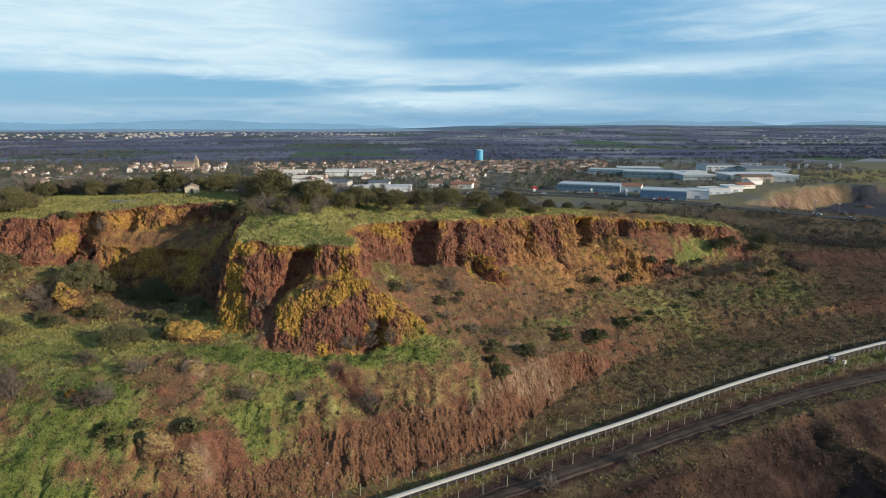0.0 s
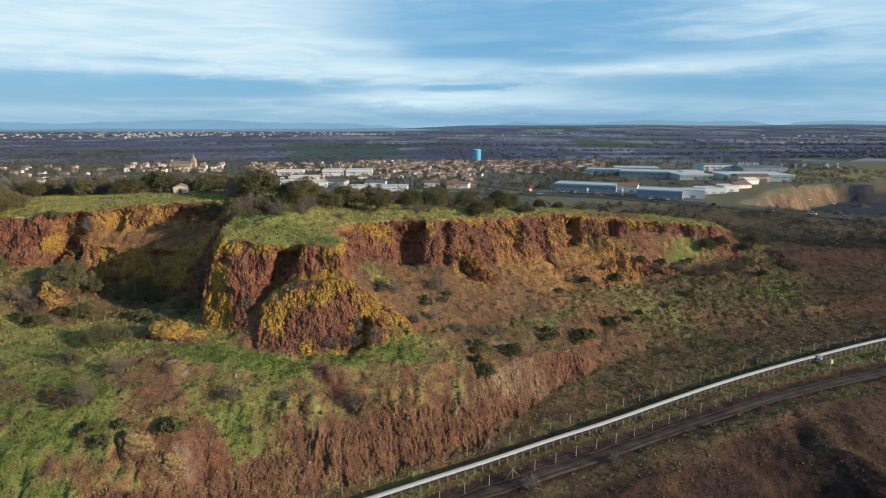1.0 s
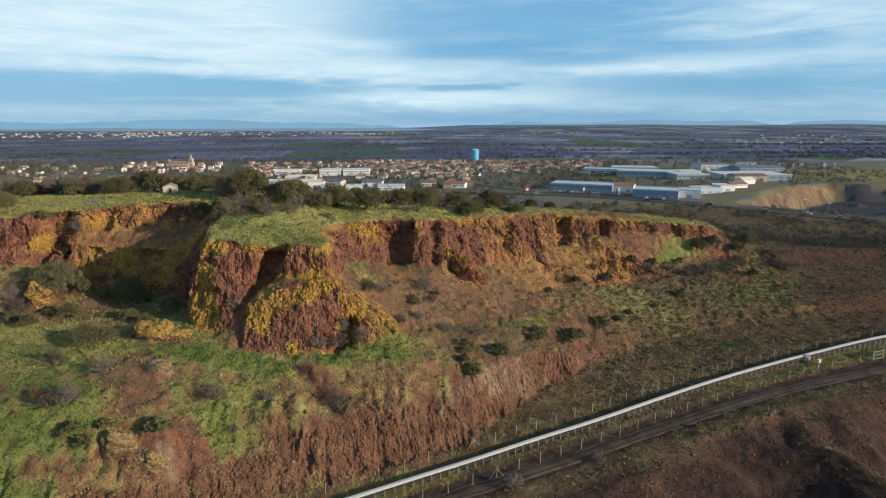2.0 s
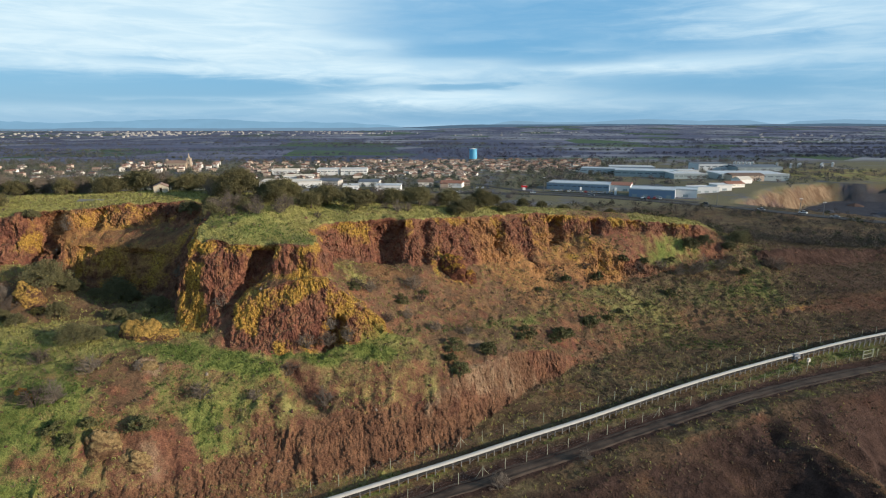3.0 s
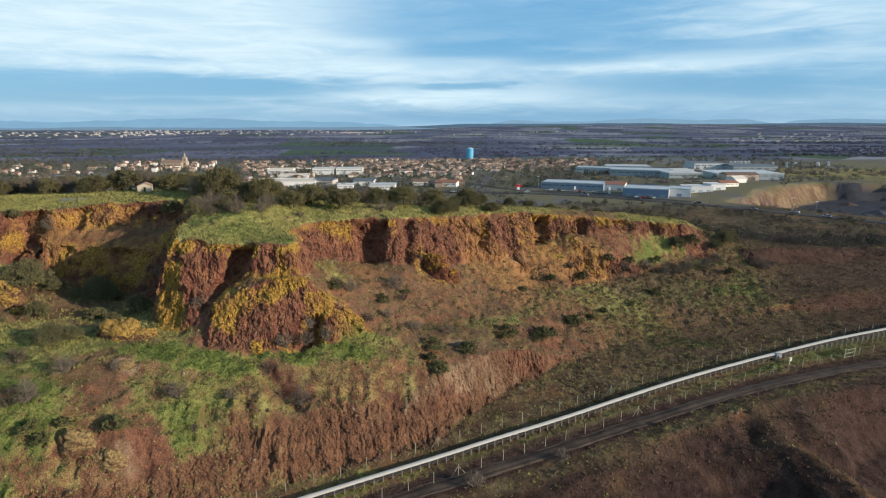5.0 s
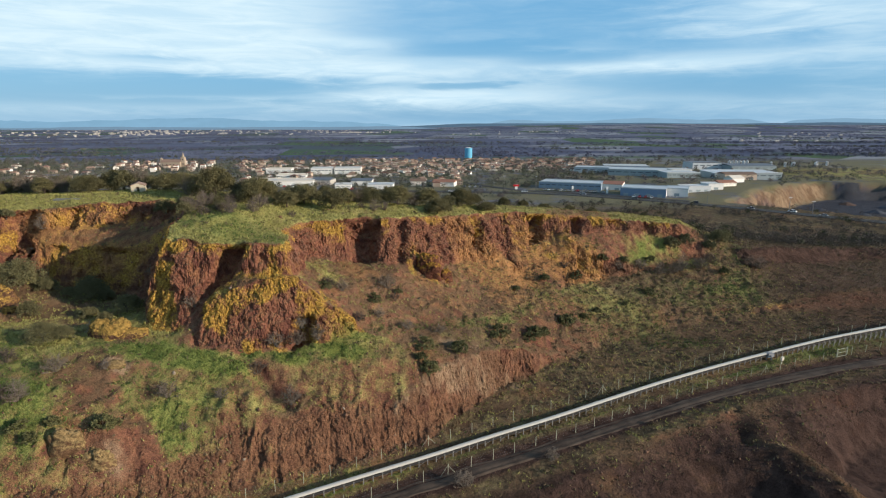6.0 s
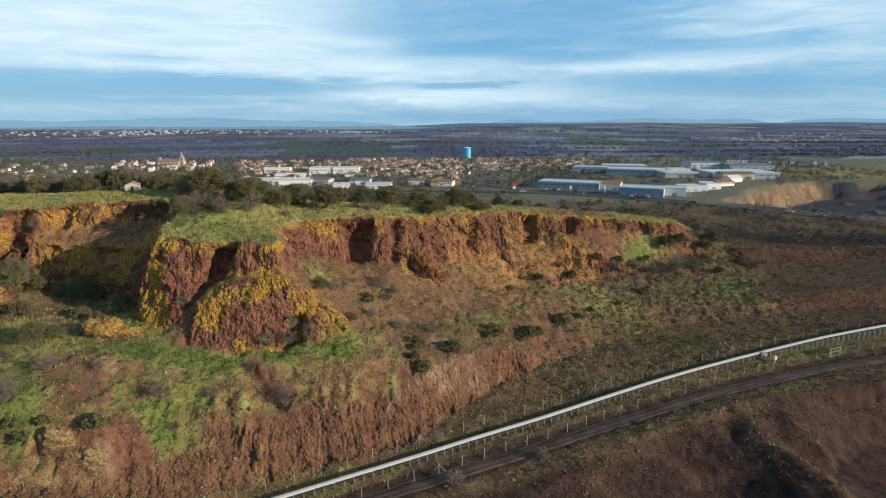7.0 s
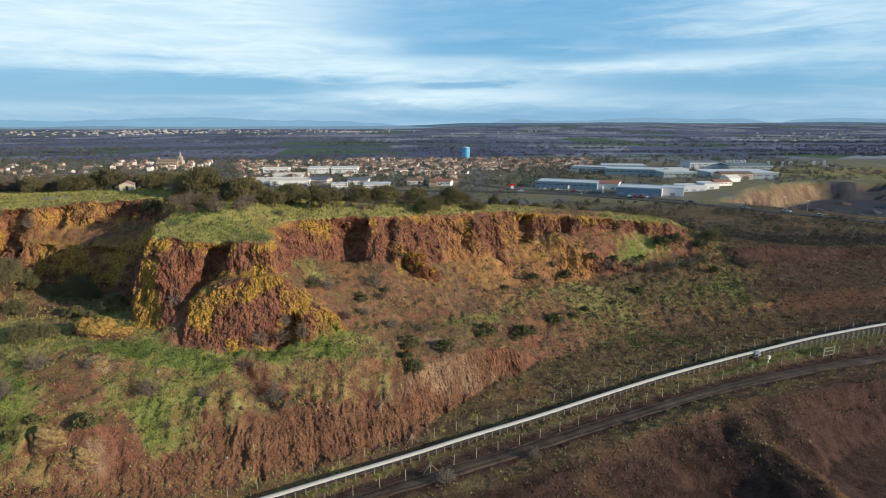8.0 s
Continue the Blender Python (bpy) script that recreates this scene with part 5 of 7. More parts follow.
settle(bushes, [(10.3, 92.2, 1.40), (8.7, 93.8, 1.12), (9.3, 97.2, 1.26), (15.8, 98.8, 1.47), (22.9, 107.6, 1.12), (24.5, 110, 1.26), (32.5, 114, 1.54), (34.5, 116, 1.40), (30.8, 112.6, 0.98), (41, 122.5, 1.75), (46, 126.5, 0.98), (-0.7, 105, 1.05), (-35.4, 72.6, 1.47), (-43.8, 69.2, 1.12),
                (-45.6, 70, 0.98), (-41.8, 71.4, 0.84), (3.5, 110, 0.84), (-9, 100, 0.77), (38, 136, 1.12), (30, 128, 0.84), (47, 140, 1.12), (55, 146, 1.26), (62, 149, 1.26), (70, 152, 1.12), (50, 130, 0.84), (58, 134, 0.84), (66, 140, 0.98), (90, 150, 1.12)], 7, sink=0.12)
bare = [bare_shrub(70 + k, w_, h_, mat, lab, n) for k, (w_, h_, mat, lab, n) in enumerate((
    (3.4, 2.4, PALE_TWIG, "pale grey leafless shrub with fine twigs", 34), (2.6, 1.9, DULL_TWIG, "dull brown leafless shrub with fine twigs", 30), (2.2, 2.8, PALE_TWIG, "pale grey upright leafless shrub", 26)))]
settle(bare, [(-38, 113.5, 1.49), (-34.6, 110.2, 1.15), (-29.3, 110.4, 1.38), (-36.8, 116.5, 1.49), (-32, 113.5, 1.15), (-26, 113.6, 1.15), (-25.5, 117, 1.26), (-19, 117.5, 0.80), (-3.1, 127.6, 1.03), (-1, 129, 0.92), (-6, 128, 0.80), (-70.4, 115.4, 1.26), (-30.8, 93.6, 1.03), (-8.8, 101.2, 1.26), (-6.5, 103, 1.03),
              (1.3, 110.8, 1.26), (3, 108, 0.92), (-11.6, 82.7, 1.26), (-29.6, 79.4, 1.15), (-63, 75, 1.95), (-60.5, 73.4, 1.61), (-66, 72, 1.84), (-49.8, 72.4, 1.61), (-47.6, 73.2, 1.38), (-46.1, 79.4, 1.15), (-54.6, 80.8, 1.38), (78.7, 151, 1.72), (76, 150, 1.38), (99.6, 154.6, 1.84), (102, 154, 1.49),
              (-15.7, 90.2, 1.15), (-12.5, 91.4, 1.26), (-9.2, 92.6, 1.03), (-73.8, 99.5, 1.49), (-71, 97.5, 1.38), (30.1, 80.6, 0.92), (15.8, 74.4, 1.03), (-18.0, 86.5, 1.26), (-12.1, 92.6, 0.92), (6, 101, 0.92), (-3, 98, 1.03), (0.5, 101, 0.92), (12, 103, 0.80), (-42, 113, 1.26), (-43.5, 106, 1.15),
              (-22, 81, 0.80), (-26, 76, 0.69), (60, 147, 1.03), (67, 150, 1.15), (44, 141, 1.03), (72, 149, 1.26), (84, 152, 1.38), (88, 155, 1.49), (-39.5, 81, 0.69), (-47, 91, 0.92), (-40, 89.5, 0.69)], 8)
settle(olives, [(-66.5, 140, 2.0), (-70.5, 143, 1.7), (-62, 145, 1.6), (-78, 144, 1.8), (-83, 142, 1.5), (-88, 145, 1.9), (-94, 143, 1.6), (-99, 146, 1.9), (-105, 144, 1.7), (-56, 143, 1.9), (-110, 147, 1.8), (-16, 139, 1.5), (-1, 145, 1.5), (14, 146, 1.4)], 26)
settle(bare, [(-64.5, 142, 2.3), (-74.5, 141, 2.2), (-81, 139, 2.0), (-90.5, 141, 2.3), (-97, 140, 2.0), (-86, 140, 1.9), (-103, 141, 2.2), (-47, 141, 2.0), (-43.5, 137, 1.8), (-35, 131, 1.7), (-24, 128, 1.7), (-8, 138, 1.6), (5, 141, 1.5), (-33, 122, 1.5), (-45, 127, 1.6)], 27)
rust = [tagged(tree("rusty_bush", 90, 2.0, 1.4, 0.1, RUST_LEAF, "low rusty yellow bush in the grass", "bush", 12, 34, 0.22))]
settle(rust, [(-52.4, 73.6, 1.0)], 9)
settle([tagged(tree("rusty_bush", 91, 1.6, 1.1, 0.1, RUST_LEAF, "low rusty yellow bush among bare twigs", "bush", 10, 30, 0.2))], [(-50.9, 73.0, 0.8)], 10)


def scatter(rnd, n, x0, x1, y0, y1, weight):
    """Random places, kept where the cover's weight is high."""
    x, y = rnd.uniform(x0, x1, n), rnd.uniform(y0, y1, n)
    j, i = np.clip(np.searchsorted(YS, y) - 1, 0, len(YS) - 2), np.clip(np.searchsorted(XS, x) - 1, 0, len(XS) - 2)
    keep = rnd.random(n) < weight[j, i]
    j, i, x, y = j[keep], i[keep], x[keep], y[keep]
    u, v = (x - XS[i]) / (XS[i + 1] - XS[i]), (y - YS[j]) / (YS[j + 1] - YS[j])
    return np.stack([(q[j, i] * (1 - u) + q[j, i + 1] * u) * (1 - v) + (q[j + 1, i] * (1 - u) + q[j + 1, i + 1] * u) * v for q in (VX, VY, VZ)], 1)


def tufts(name, label, seed, spots, mat, tall, blades, spread_by):
    rnd = np.random.default_rng(seed)
    at = np.repeat(spots, blades, 0)
    n = len(at)
    a = rnd.uniform(0, 2 * np.pi, n)
    foot = at + np.stack([np.cos(a), np.sin(a), 0 * a], 1) * (rnd.random(n) * spread_by)[:, None] - np.array([0, 0, 0.06])
    lean = rnd.normal(size=(n, 3)) * np.array([0.45, 0.45, 0.0]) + np.array([0, 0, 1])
    tip = foot + lean * (tall * rnd.uniform(0.5, 1.2, n))[:, None]
    side = np.stack([-np.sin(a), np.cos(a), 0 * a], 1) * (tall * rnd.uniform(0.14, 0.3, n))[:, None]
    v = np.stack([foot - side, foot + side, tip], 1).reshape(-1, 3)
    tagged(new(name, fast_mesh(name, v, np.arange(3 * n).reshape(-1, 3), mat)), label, "grass", kind="stuff")


rnd = np.random.default_rng(3)
keep_off = ease(FROM_ROAD + 0.5 * speck, 1.8, 2.6) * ease(FROM_BELT, 0.9, 1.3)
level = 1 - ease(STEEP - 0.5 * west_front, 0.9, 1.3)
keep_off = keep_off * (1 - south_side * (1 - ease(GZ, -3.4, -2.2)))
dry = grass * (1 - lush) * keep_off * close * level * (1 - 0.75 * heath)
tufts("winter_grass", "short dry yellow-green winter grass on the terraces", 1, scatter(rnd, 130000, -92, 110, 62, 172, 0.8 * dry * (1 - ease(lush, 0.1, 0.5))), GRASS_BLADE, 0.36, 5, 0.34)
tufts("fresh_grass", "fresh green grass on the lower slopes", 2, scatter(rnd, 90000, -75, 100, 62, 160, lush * keep_off * level), LUSH_BLADE, 0.34, 5, 0.34)
tufts("dry_weeds", "tall dry weeds on the slopes and verges", 4, scatter(rnd, 56000, -92, 160, 55, 185, keep_off * close * level * (0.16 + 0.5 * raw + 0.35 * ease(GX, 20, 40) * (GZ < 20))), SCRUB_LEAF, 0.42, 4, 0.35)


def dwarf_scrub():
    r = np.random.default_rng(12)
    weight = keep_off * close * (1 - ease(STEEP, 0.9, 1.4)) * (0.05 + 0.5 * ease(GX, 22, 40) * (GZ < 22) * ease(GX * 0.43 - GY + 66, 3, 0) + 0.22 * ease(GX, -8, 0) * (GY > 97) * (GZ < 24)) * (0.3 + np.clip(speck + mottle, 0, 1))
    spots = scatter(r, 30000, -90, 190, 64, 215, weight)
    spots = spots[: 4600]
    n = 13
    size = np.repeat(r.uniform(0.22, 0.55, len(spots)), n)
    at = np.repeat(spots, n, 0) + r.normal(size=(len(spots) * n, 3)) * np.array([0.5, 0.5, 0.28]) * size[:, None] + np.array([0, 0, 0.45]) * size[:, None]
    v, f = leaf_cards(at, size * 0.62, r)
    half = (np.repeat(r.random(len(spots)) < 0.93, n * 2))
    for name, mat, sel in (("dwarf_scrub", SCRUB_LEAF, half), ("green_scrub", OLIVE_LEAF, ~half)):
        tagged(new(name, fast_mesh(name, v, f[sel], mat)), "low scattered scrub on the quarry slopes", "scrub", kind="stuff")


dwarf_scrub()


def loose_rocks():
    r = np.random.default_rng(21)
    weight = keep_off * close * (1 - 0.8 * south_side) * (0.03 + 0.25 * ease(STEEP, 0.25, 0.7) + 0.2 * pale + 0.1 * dark)
    spots = scatter(r, 26000, -92, 130, 60, 170, weight)[:3600]
    gold = (1 + 5 ** 0.5) / 2
    ico = np.array([(-1, gold, 0), (1, gold, 0), (-1, -gold, 0), (1, -gold, 0), (0, -1, gold), (0, 1, gold), (0, -1, -gold), (0, 1, -gold), (gold, 0, -1), (gold, 0, 1), (-gold, 0, -1), (-gold, 0, 1)]) / 1.9
    tri = np.array([(0, 11, 5), (0, 5, 1), (0, 1, 7), (0, 7, 10), (0, 10, 11), (1, 5, 9), (5, 11, 4), (11, 10, 2), (10, 7, 6), (7, 1, 8), (3, 9, 4), (3, 4, 2), (3, 2, 6), (3, 6, 8), (3, 8, 9), (4, 9, 5), (2, 4, 11), (6, 2, 10), (8, 6, 7), (9, 8, 1)])
    n = len(spots)
    size = 0.09 + 0.3 * r.random(n) ** 4
    v = ico[None] * r.uniform(0.6, 1.15, (n, 12, 1)) * r.uniform(0.6, 1.3, (n, 1, 3)) * size[:, None, None] + spots[:, None]
    f = tri[None] + 12 * np.arange(n)[:, None, None]
    m, net = material("cinder_rock")
    isle = net.node("ShaderNodeNewGeometry").outputs["Random Per Island"]
    c = net.mix(net.span(isle, 0.0, 0.75), (0.08, 0.04, 0.028), (0.18, 0.10, 0.065))
    surface(net, net.mix(net.span(isle, 0.95, 0.98), c, (0.26, 0.21, 0.16)), 0.95)
    tagged(new("loose_rocks", fast_mesh("loose_rocks", v.reshape(-1, 3), f.reshape(-1, 3), m)), "loose red and pale cinder blocks below the cliffs", "rocks", kind="stuff")


loose_rocks()


def outcrop(x, y, wide, deep, tall, seed, crust, label, turn=0.0, sink=0.6):
    """A free-standing block of welded cinder with a craggy skin."""
    n, m = 64, 34
    a, b = np.meshgrid(np.linspace(0, 2 * np.pi, n, endpoint=False), np.linspace(0, np.pi * 0.56, m))
    e = 0.78
    px = np.sign(np.sin(b)) * np.abs(np.sin(b)) ** e * np.sign(np.cos(a)) * np.abs(np.cos(a)) ** 0.8
    py = np.abs(np.sin(b)) ** e * np.sign(np.sin(a)) * np.abs(np.sin(a)) ** 0.8
    pz = np.sign(np.cos(b)) * np.abs(np.cos(b)) ** e
    q = np.stack([px * wide / 2, py * deep / 2, pz * tall], -1)
    s3 = q + seed * 13.7
    lv, fr = blocks(s3[..., 0] * 0.7, s3[..., 1] * 0.7, s3[..., 2] * 0.7)
    lv2, fr2 = blocks(s3[..., 0] * 1.8, s3[..., 1] * 1.8, s3[..., 2] * 1.8)
    bulge = 1 + 0.3 * turbulence(s3[..., 0] * 0.33, s3[..., 1] * 0.33, s3[..., 2] * 0.3, 3) + (0.22 * lv - 0.3 * fr + 0.14 * lv2 - 0.22 * fr2 + 0.25) / (0.35 * (wide + deep))
    q = q * bulge[..., None]
    ids = np.arange(n * m).reshape(m, n)
    f = np.stack([ids[:-1], ids[1:], np.roll(ids, -1, 1)[1:], np.roll(ids, -1, 1)[:-1]], -1).reshape(-1, 4)
    ob = new("rock_outcrop", fast_mesh("rock_outcrop", q.reshape(-1, 3), f, crust))
    ob.matrix_basis = pose(x, y, height(x, y) - sink, rz=turn)
    tagged(ob, label, "rock", "outcrops of welded cinder")


def crust_material(name, stone_, crust_, share):
    m, net = material(name)
    at = net.node("ShaderNodeNewGeometry").outputs["Position"]
    fine, mid = net.noise(at, 2.4, 6, 0.65), net.noise(at, 0.5, 5)
    up = net.node("ShaderNodeSeparateXYZ")
    net.put(up.inputs[0], net.node("ShaderNodeNewGeometry").outputs["Normal"])
    rock = net.mix(net.span(fine, 0.35, 0.7), tuple(0.5 * q for q in stone_), stone_)
    cover_ = net.math("ADD", net.math("MULTIPLY", up.outputs[2], 0.3), net.math("ADD", net.math("MULTIPLY", mid, 0.8), net.math("MULTIPLY", fine, 0.5)))
    c = net.mix(net.span(cover_, 1.15 - share, 1.35 - share), rock, net.mix(net.span(fine, 0.35, 0.65), tuple(0.45 * q for q in crust_), crust_))
    c = net.mix(net.span(net.noise(at, 7.0, 4, 0.7), 0.42, 0.68, 0.0, 0.5), c, net.mix(1.0, c, (0.38, 0.36, 0.36), "MULTIPLY"))
    surface(net, c, 0.95, fine, 1.0, 0.3, spec=0.1)
    return m


YELLOW_CRUST = crust_material("yellow_crusted_rock", (0.16, 0.085, 0.055), (0.40, 0.25, 0.07), 0.55)
RED_CRUST = crust_material("red_rock_with_yellow_crust", (0.15, 0.062, 0.04), (0.33, 0.18, 0.035), 0.45)
STRAW_CRUST = crust_material("pale_straw_rock", (0.20, 0.115, 0.065), (0.34, 0.235, 0.11), 0.6)
outcrop(-43.6, 90.0, 6.6, 4.2, 2.9, 1, YELLOW_CRUST, "hunched yellow-crusted rock outcrop on the bench", -15)
outcrop(-39.6, 90.0, 5.0, 3.2, 1.8, 2, YELLOW_CRUST, "low yellow-crusted rock beside the cliff foot", 10)
outcrop(-69.5, 100.5, 4.6, 3.4, 4.4, 3, YELLOW_CRUST, "steep yellow-crusted rock pillar in the old pit", 35, 0.7)
outcrop(-66.6, 98.4, 3.8, 2.6, 1.8, 9, YELLOW_CRUST, "low crusted rock at the foot of the pillar", 60, 0.8)
outcrop(9.0, 121.3, 6.4, 4.0, 4.4, 4, RED_CRUST, "red rock block with a yellow crust below the cliff", -20, 1.0)
outcrop(13.0, 121.8, 3.6, 3.0, 2.4, 5, RED_CRUST, "small red rock block below the cliff", 25)
outcrop(-39.6, 70.6, 4.4, 3.0, 2.6, 6, STRAW_CRUST, "straw-coloured rock knob on the grassy slope", 10, 1.0)
outcrop(-35.6, 70.2, 4.6, 2.8, 2.0, 7, STRAW_CRUST, "low straw-coloured rock on the grassy slope", -12, 1.0)
outcrop(-38.6, 82.2, 3.0, 1.6, 0.9, 8, STRAW_CRUST, "flat pale rock slab at the slope edge", 5, 0.4)


def woods(name, label, seed, spots, mat, cards=16, card=0.5):
    """Far trees: each a trunkless mass of ragged sprays, too many to count."""
    r = np.random.default_rng(seed)
    spots = np.array(spots)
    wide, tall = spots[:, 3], spots[:, 4]
    n = len(spots)
    e = r.normal(size=(n, cards, 3))
    e /= np.linalg.norm(e, axis=2)[:, :, None]
    e *= r.uniform(0.4, 1.0, (n, cards, 1))
    at = spots[:, None, :3] + e * np.stack([wide * 0.5, wide * 0.5, tall * 0.42], 1)[:, None] + np.stack([0 * wide, 0 * wide, tall * 0.5], 1)[:, None]
    size = np.repeat(np.minimum(wide, tall) * card, cards) * r.uniform(0.6, 1.2, n * cards)
    v, f = leaf_cards(at.reshape(-1, 3), size, r)
    tagged(new(name, fast_mesh(name, v, f, mat)), label, "woods", kind="stuff")


r = np.random.default_rng(33)
grey, green = [], []
# thickets behind the quarry top and east of it
for _ in range(5200):
    x, y = r.uniform(-160, 330), r.uniform(172, 350)
    if y < 176 + max(0, 90 - x) * 0.12 or (x < 80 and y < 190) or within(QUARRY, np.array(x), np.array(y)):
        continue
    lane = abs((y - 400) + (x - 86) * 0.76)
    gap = noise.noise((x * 0.035, y * 0.05, 3.0)) + 0.5 * noise.noise((x * 0.1, y * 0.13, 7.0))
    if lane < 9 or gap < -0.12:
        continue
    (green if r.random() < 0.06 + 0.5 * (gap > 0.42) else grey).append((x, y, height(x, y) - 0.2, 2.2 + 5.5 * r.random() ** 2.2, 1.5 + 3.2 * r.random() ** 2))
for _ in range(900):
    y = r.uniform(150, 410)
    x = y * r.uniform(-0.85, 0.02)
    if y > 168 or x < -62:
        (green if r.random() < 0.42 else grey).append((x, y, height(x, y) - 0.2, r.uniform(4, 7.5), r.uniform(3, 6)))
for _ in range(420):
    x, y = r.uniform(88, 200), r.uniform(163, 215)
    if y > 160 + (x - 95) * 0.32 + 3:
        (green if r.random() < 0.2 else grey).append((x, y, height(x, y) - 0.2, r.uniform(2, 4), r.uniform(1.5, 3.2)))
woods("bare_thicket", "grey leafless winter thicket behind the quarry", 34, grey, WOOD_GREY, 80, 0.12)
woods("evergreen_thicket", "dark evergreen thicket behind the quarry", 35, green, WOOD_DARK, 80, 0.17)

# ---- hut on the quarry top ----
LIME_WALL = plain("sunlit_lime_render", (0.47, 0.41, 0.31), 0.9, 0.14, 1.2)
CREAM_WALL = plain("cream_render", (0.70, 0.65, 0.58), 0.9, 0.08, 0.5, per_object=0.4)
PINK_WALL = plain("pinkish_render", (0.47, 0.37, 0.29), 0.9, 0.08, 0.5, per_object=0.35)
WHITE_WALL = plain("white_wall", (0.74, 0.73, 0.70), 0.8, 0.06, 0.4)
TILE = plain("terracotta_tiles", (0.21, 0.112, 0.082), 0.9, 0.2, 0.8, per_object=0.45)
PALE_TILE = plain("weathered_pale_tiles", (0.235, 0.155, 0.115), 0.9, 0.2, 0.8, per_object=0.45)
GLASS_DARK = plain("dark_window", (0.03, 0.035, 0.045), 0.15, 0.05)
SHUTTER = plain("brown_shutter", (0.13, 0.08, 0.05), 0.7, 0.15)
STRIP_GLASS = plain("strip_window", (0.10, 0.125, 0.15), 0.2, 0.05)
SLATE_BLUE = plain("blue_grey_cladding", (0.24, 0.31, 0.39), 0.5, 0.05, 0.15)
DEEP_BLUE = plain("blue_cladding", (0.19, 0.265, 0.37), 0.5, 0.05, 0.15)
GREY_CLAD = plain("grey_green_cladding", (0.29, 0.345, 0.36), 0.5, 0.06, 0.15)
LIGHT_CLAD = plain("light_grey_cladding", (0.52, 0.55, 0.57), 0.5, 0.05, 0.15)
ROOF_SHEET = plain("pale_roof_sheet", (0.50, 0.52, 0.53), 0.45, 0.08, 0.1)
ROOF_DARK = plain("dark_roof_sheet", (0.12, 0.135, 0.155), 0.5, 0.08, 0.1)
ROOF_RED = plain("orange_roof_sheet", (0.30, 0.14, 0.09), 0.7, 0.1, 0.2)
TOWER_BLUE = plain("sky_blue_paint", (0.10, 0.38, 0.58), 0.5, 0.07, 0.2)
STONE_OLD = plain("old_stone", (0.40, 0.32, 0.24), 0.95, 0.12, 0.6)
RED_SIGN = plain("red_sign_paint", (0.50, 0.02, 0.025), 0.5, 0.04)
ASPHALT = plain("asphalt", (0.055, 0.054, 0.055), 0.95, 0.12, 0.05)


def hut():
    x, y = -59.2, 133.6
    root = thing("stone_hut", (x, y, height(x, y) - 0.1), "small gabled rendered hut with a dark doorway on the grass", "hut", turn=23)
    wall = Shape()
    root.scale = (0.86, 0.86, 0.9)
    w_, d_, e_, a_ = 1.75, 2.2, 1.65, 2.35
    # front gable with a door opening through it
    for z0, z1, x0, x1 in ((0, 1.25, -w_, -0.28), (0, 1.25, 0.28, w_), (1.25, e_, -w_, w_)):
        wall.box(x0, x1, -d_, -d_ + 0.35, z0, z1)
    wall.box(-w_, w_, d_ - 0.35, d_, 0, e_).box(-w_, -w_ + 0.35, -d_ + 0.35, d_ - 0.35, 0, e_).box(w_ - 0.35, w_, -d_ + 0.35, d_ - 0.35, 0, e_)
    for y0, y1 in ((-d_, -d_ + 0.35), (d_ - 0.35, d_)):
        wall.add([(-w_, y0, e_), (w_, y0, e_), (0, y0, a_), (-w_, y1, e_), (w_, y1, e_), (0, y1, a_)], [(0, 1, 2), (5, 4, 3), (0, 3, 4, 1), (1, 4, 5, 2), (2, 5, 3, 0)])
    part("wall", wall, LIME_WALL, root)
    part("roof", Shape().gable(-w_, w_, -d_, d_, e_, a_, 0.14, 0.15, False), PALE_TILE, root, "low roof of weathered pale tiles")
    part("door_lintel", Shape().box(-0.42, 0.42, -d_ - 0.03, -d_ + 0.3, 1.252, 1.4), SHUTTER, root)


hut()
slab = thing("concrete_slab", (-70.5, 124.4, height(-70.5, 124.4)), "broken grey concrete slabs lying in the grass", "slab", turn=4)
for dx, dy, a_ in ((-1.7, 0.1, 3), (0.2, -0.1, -4), (2.0, 0.15, 6)):
    part("slab_piece", Shape().box(-0.85, 0.85, -0.9, 0.9, -0.2, 0.16), plain("grey_concrete", (0.17, 0.17, 0.155), 0.9, 0.15, 1.0), slab).matrix_basis = pose(dx, dy, 0, 3, 4, a_)

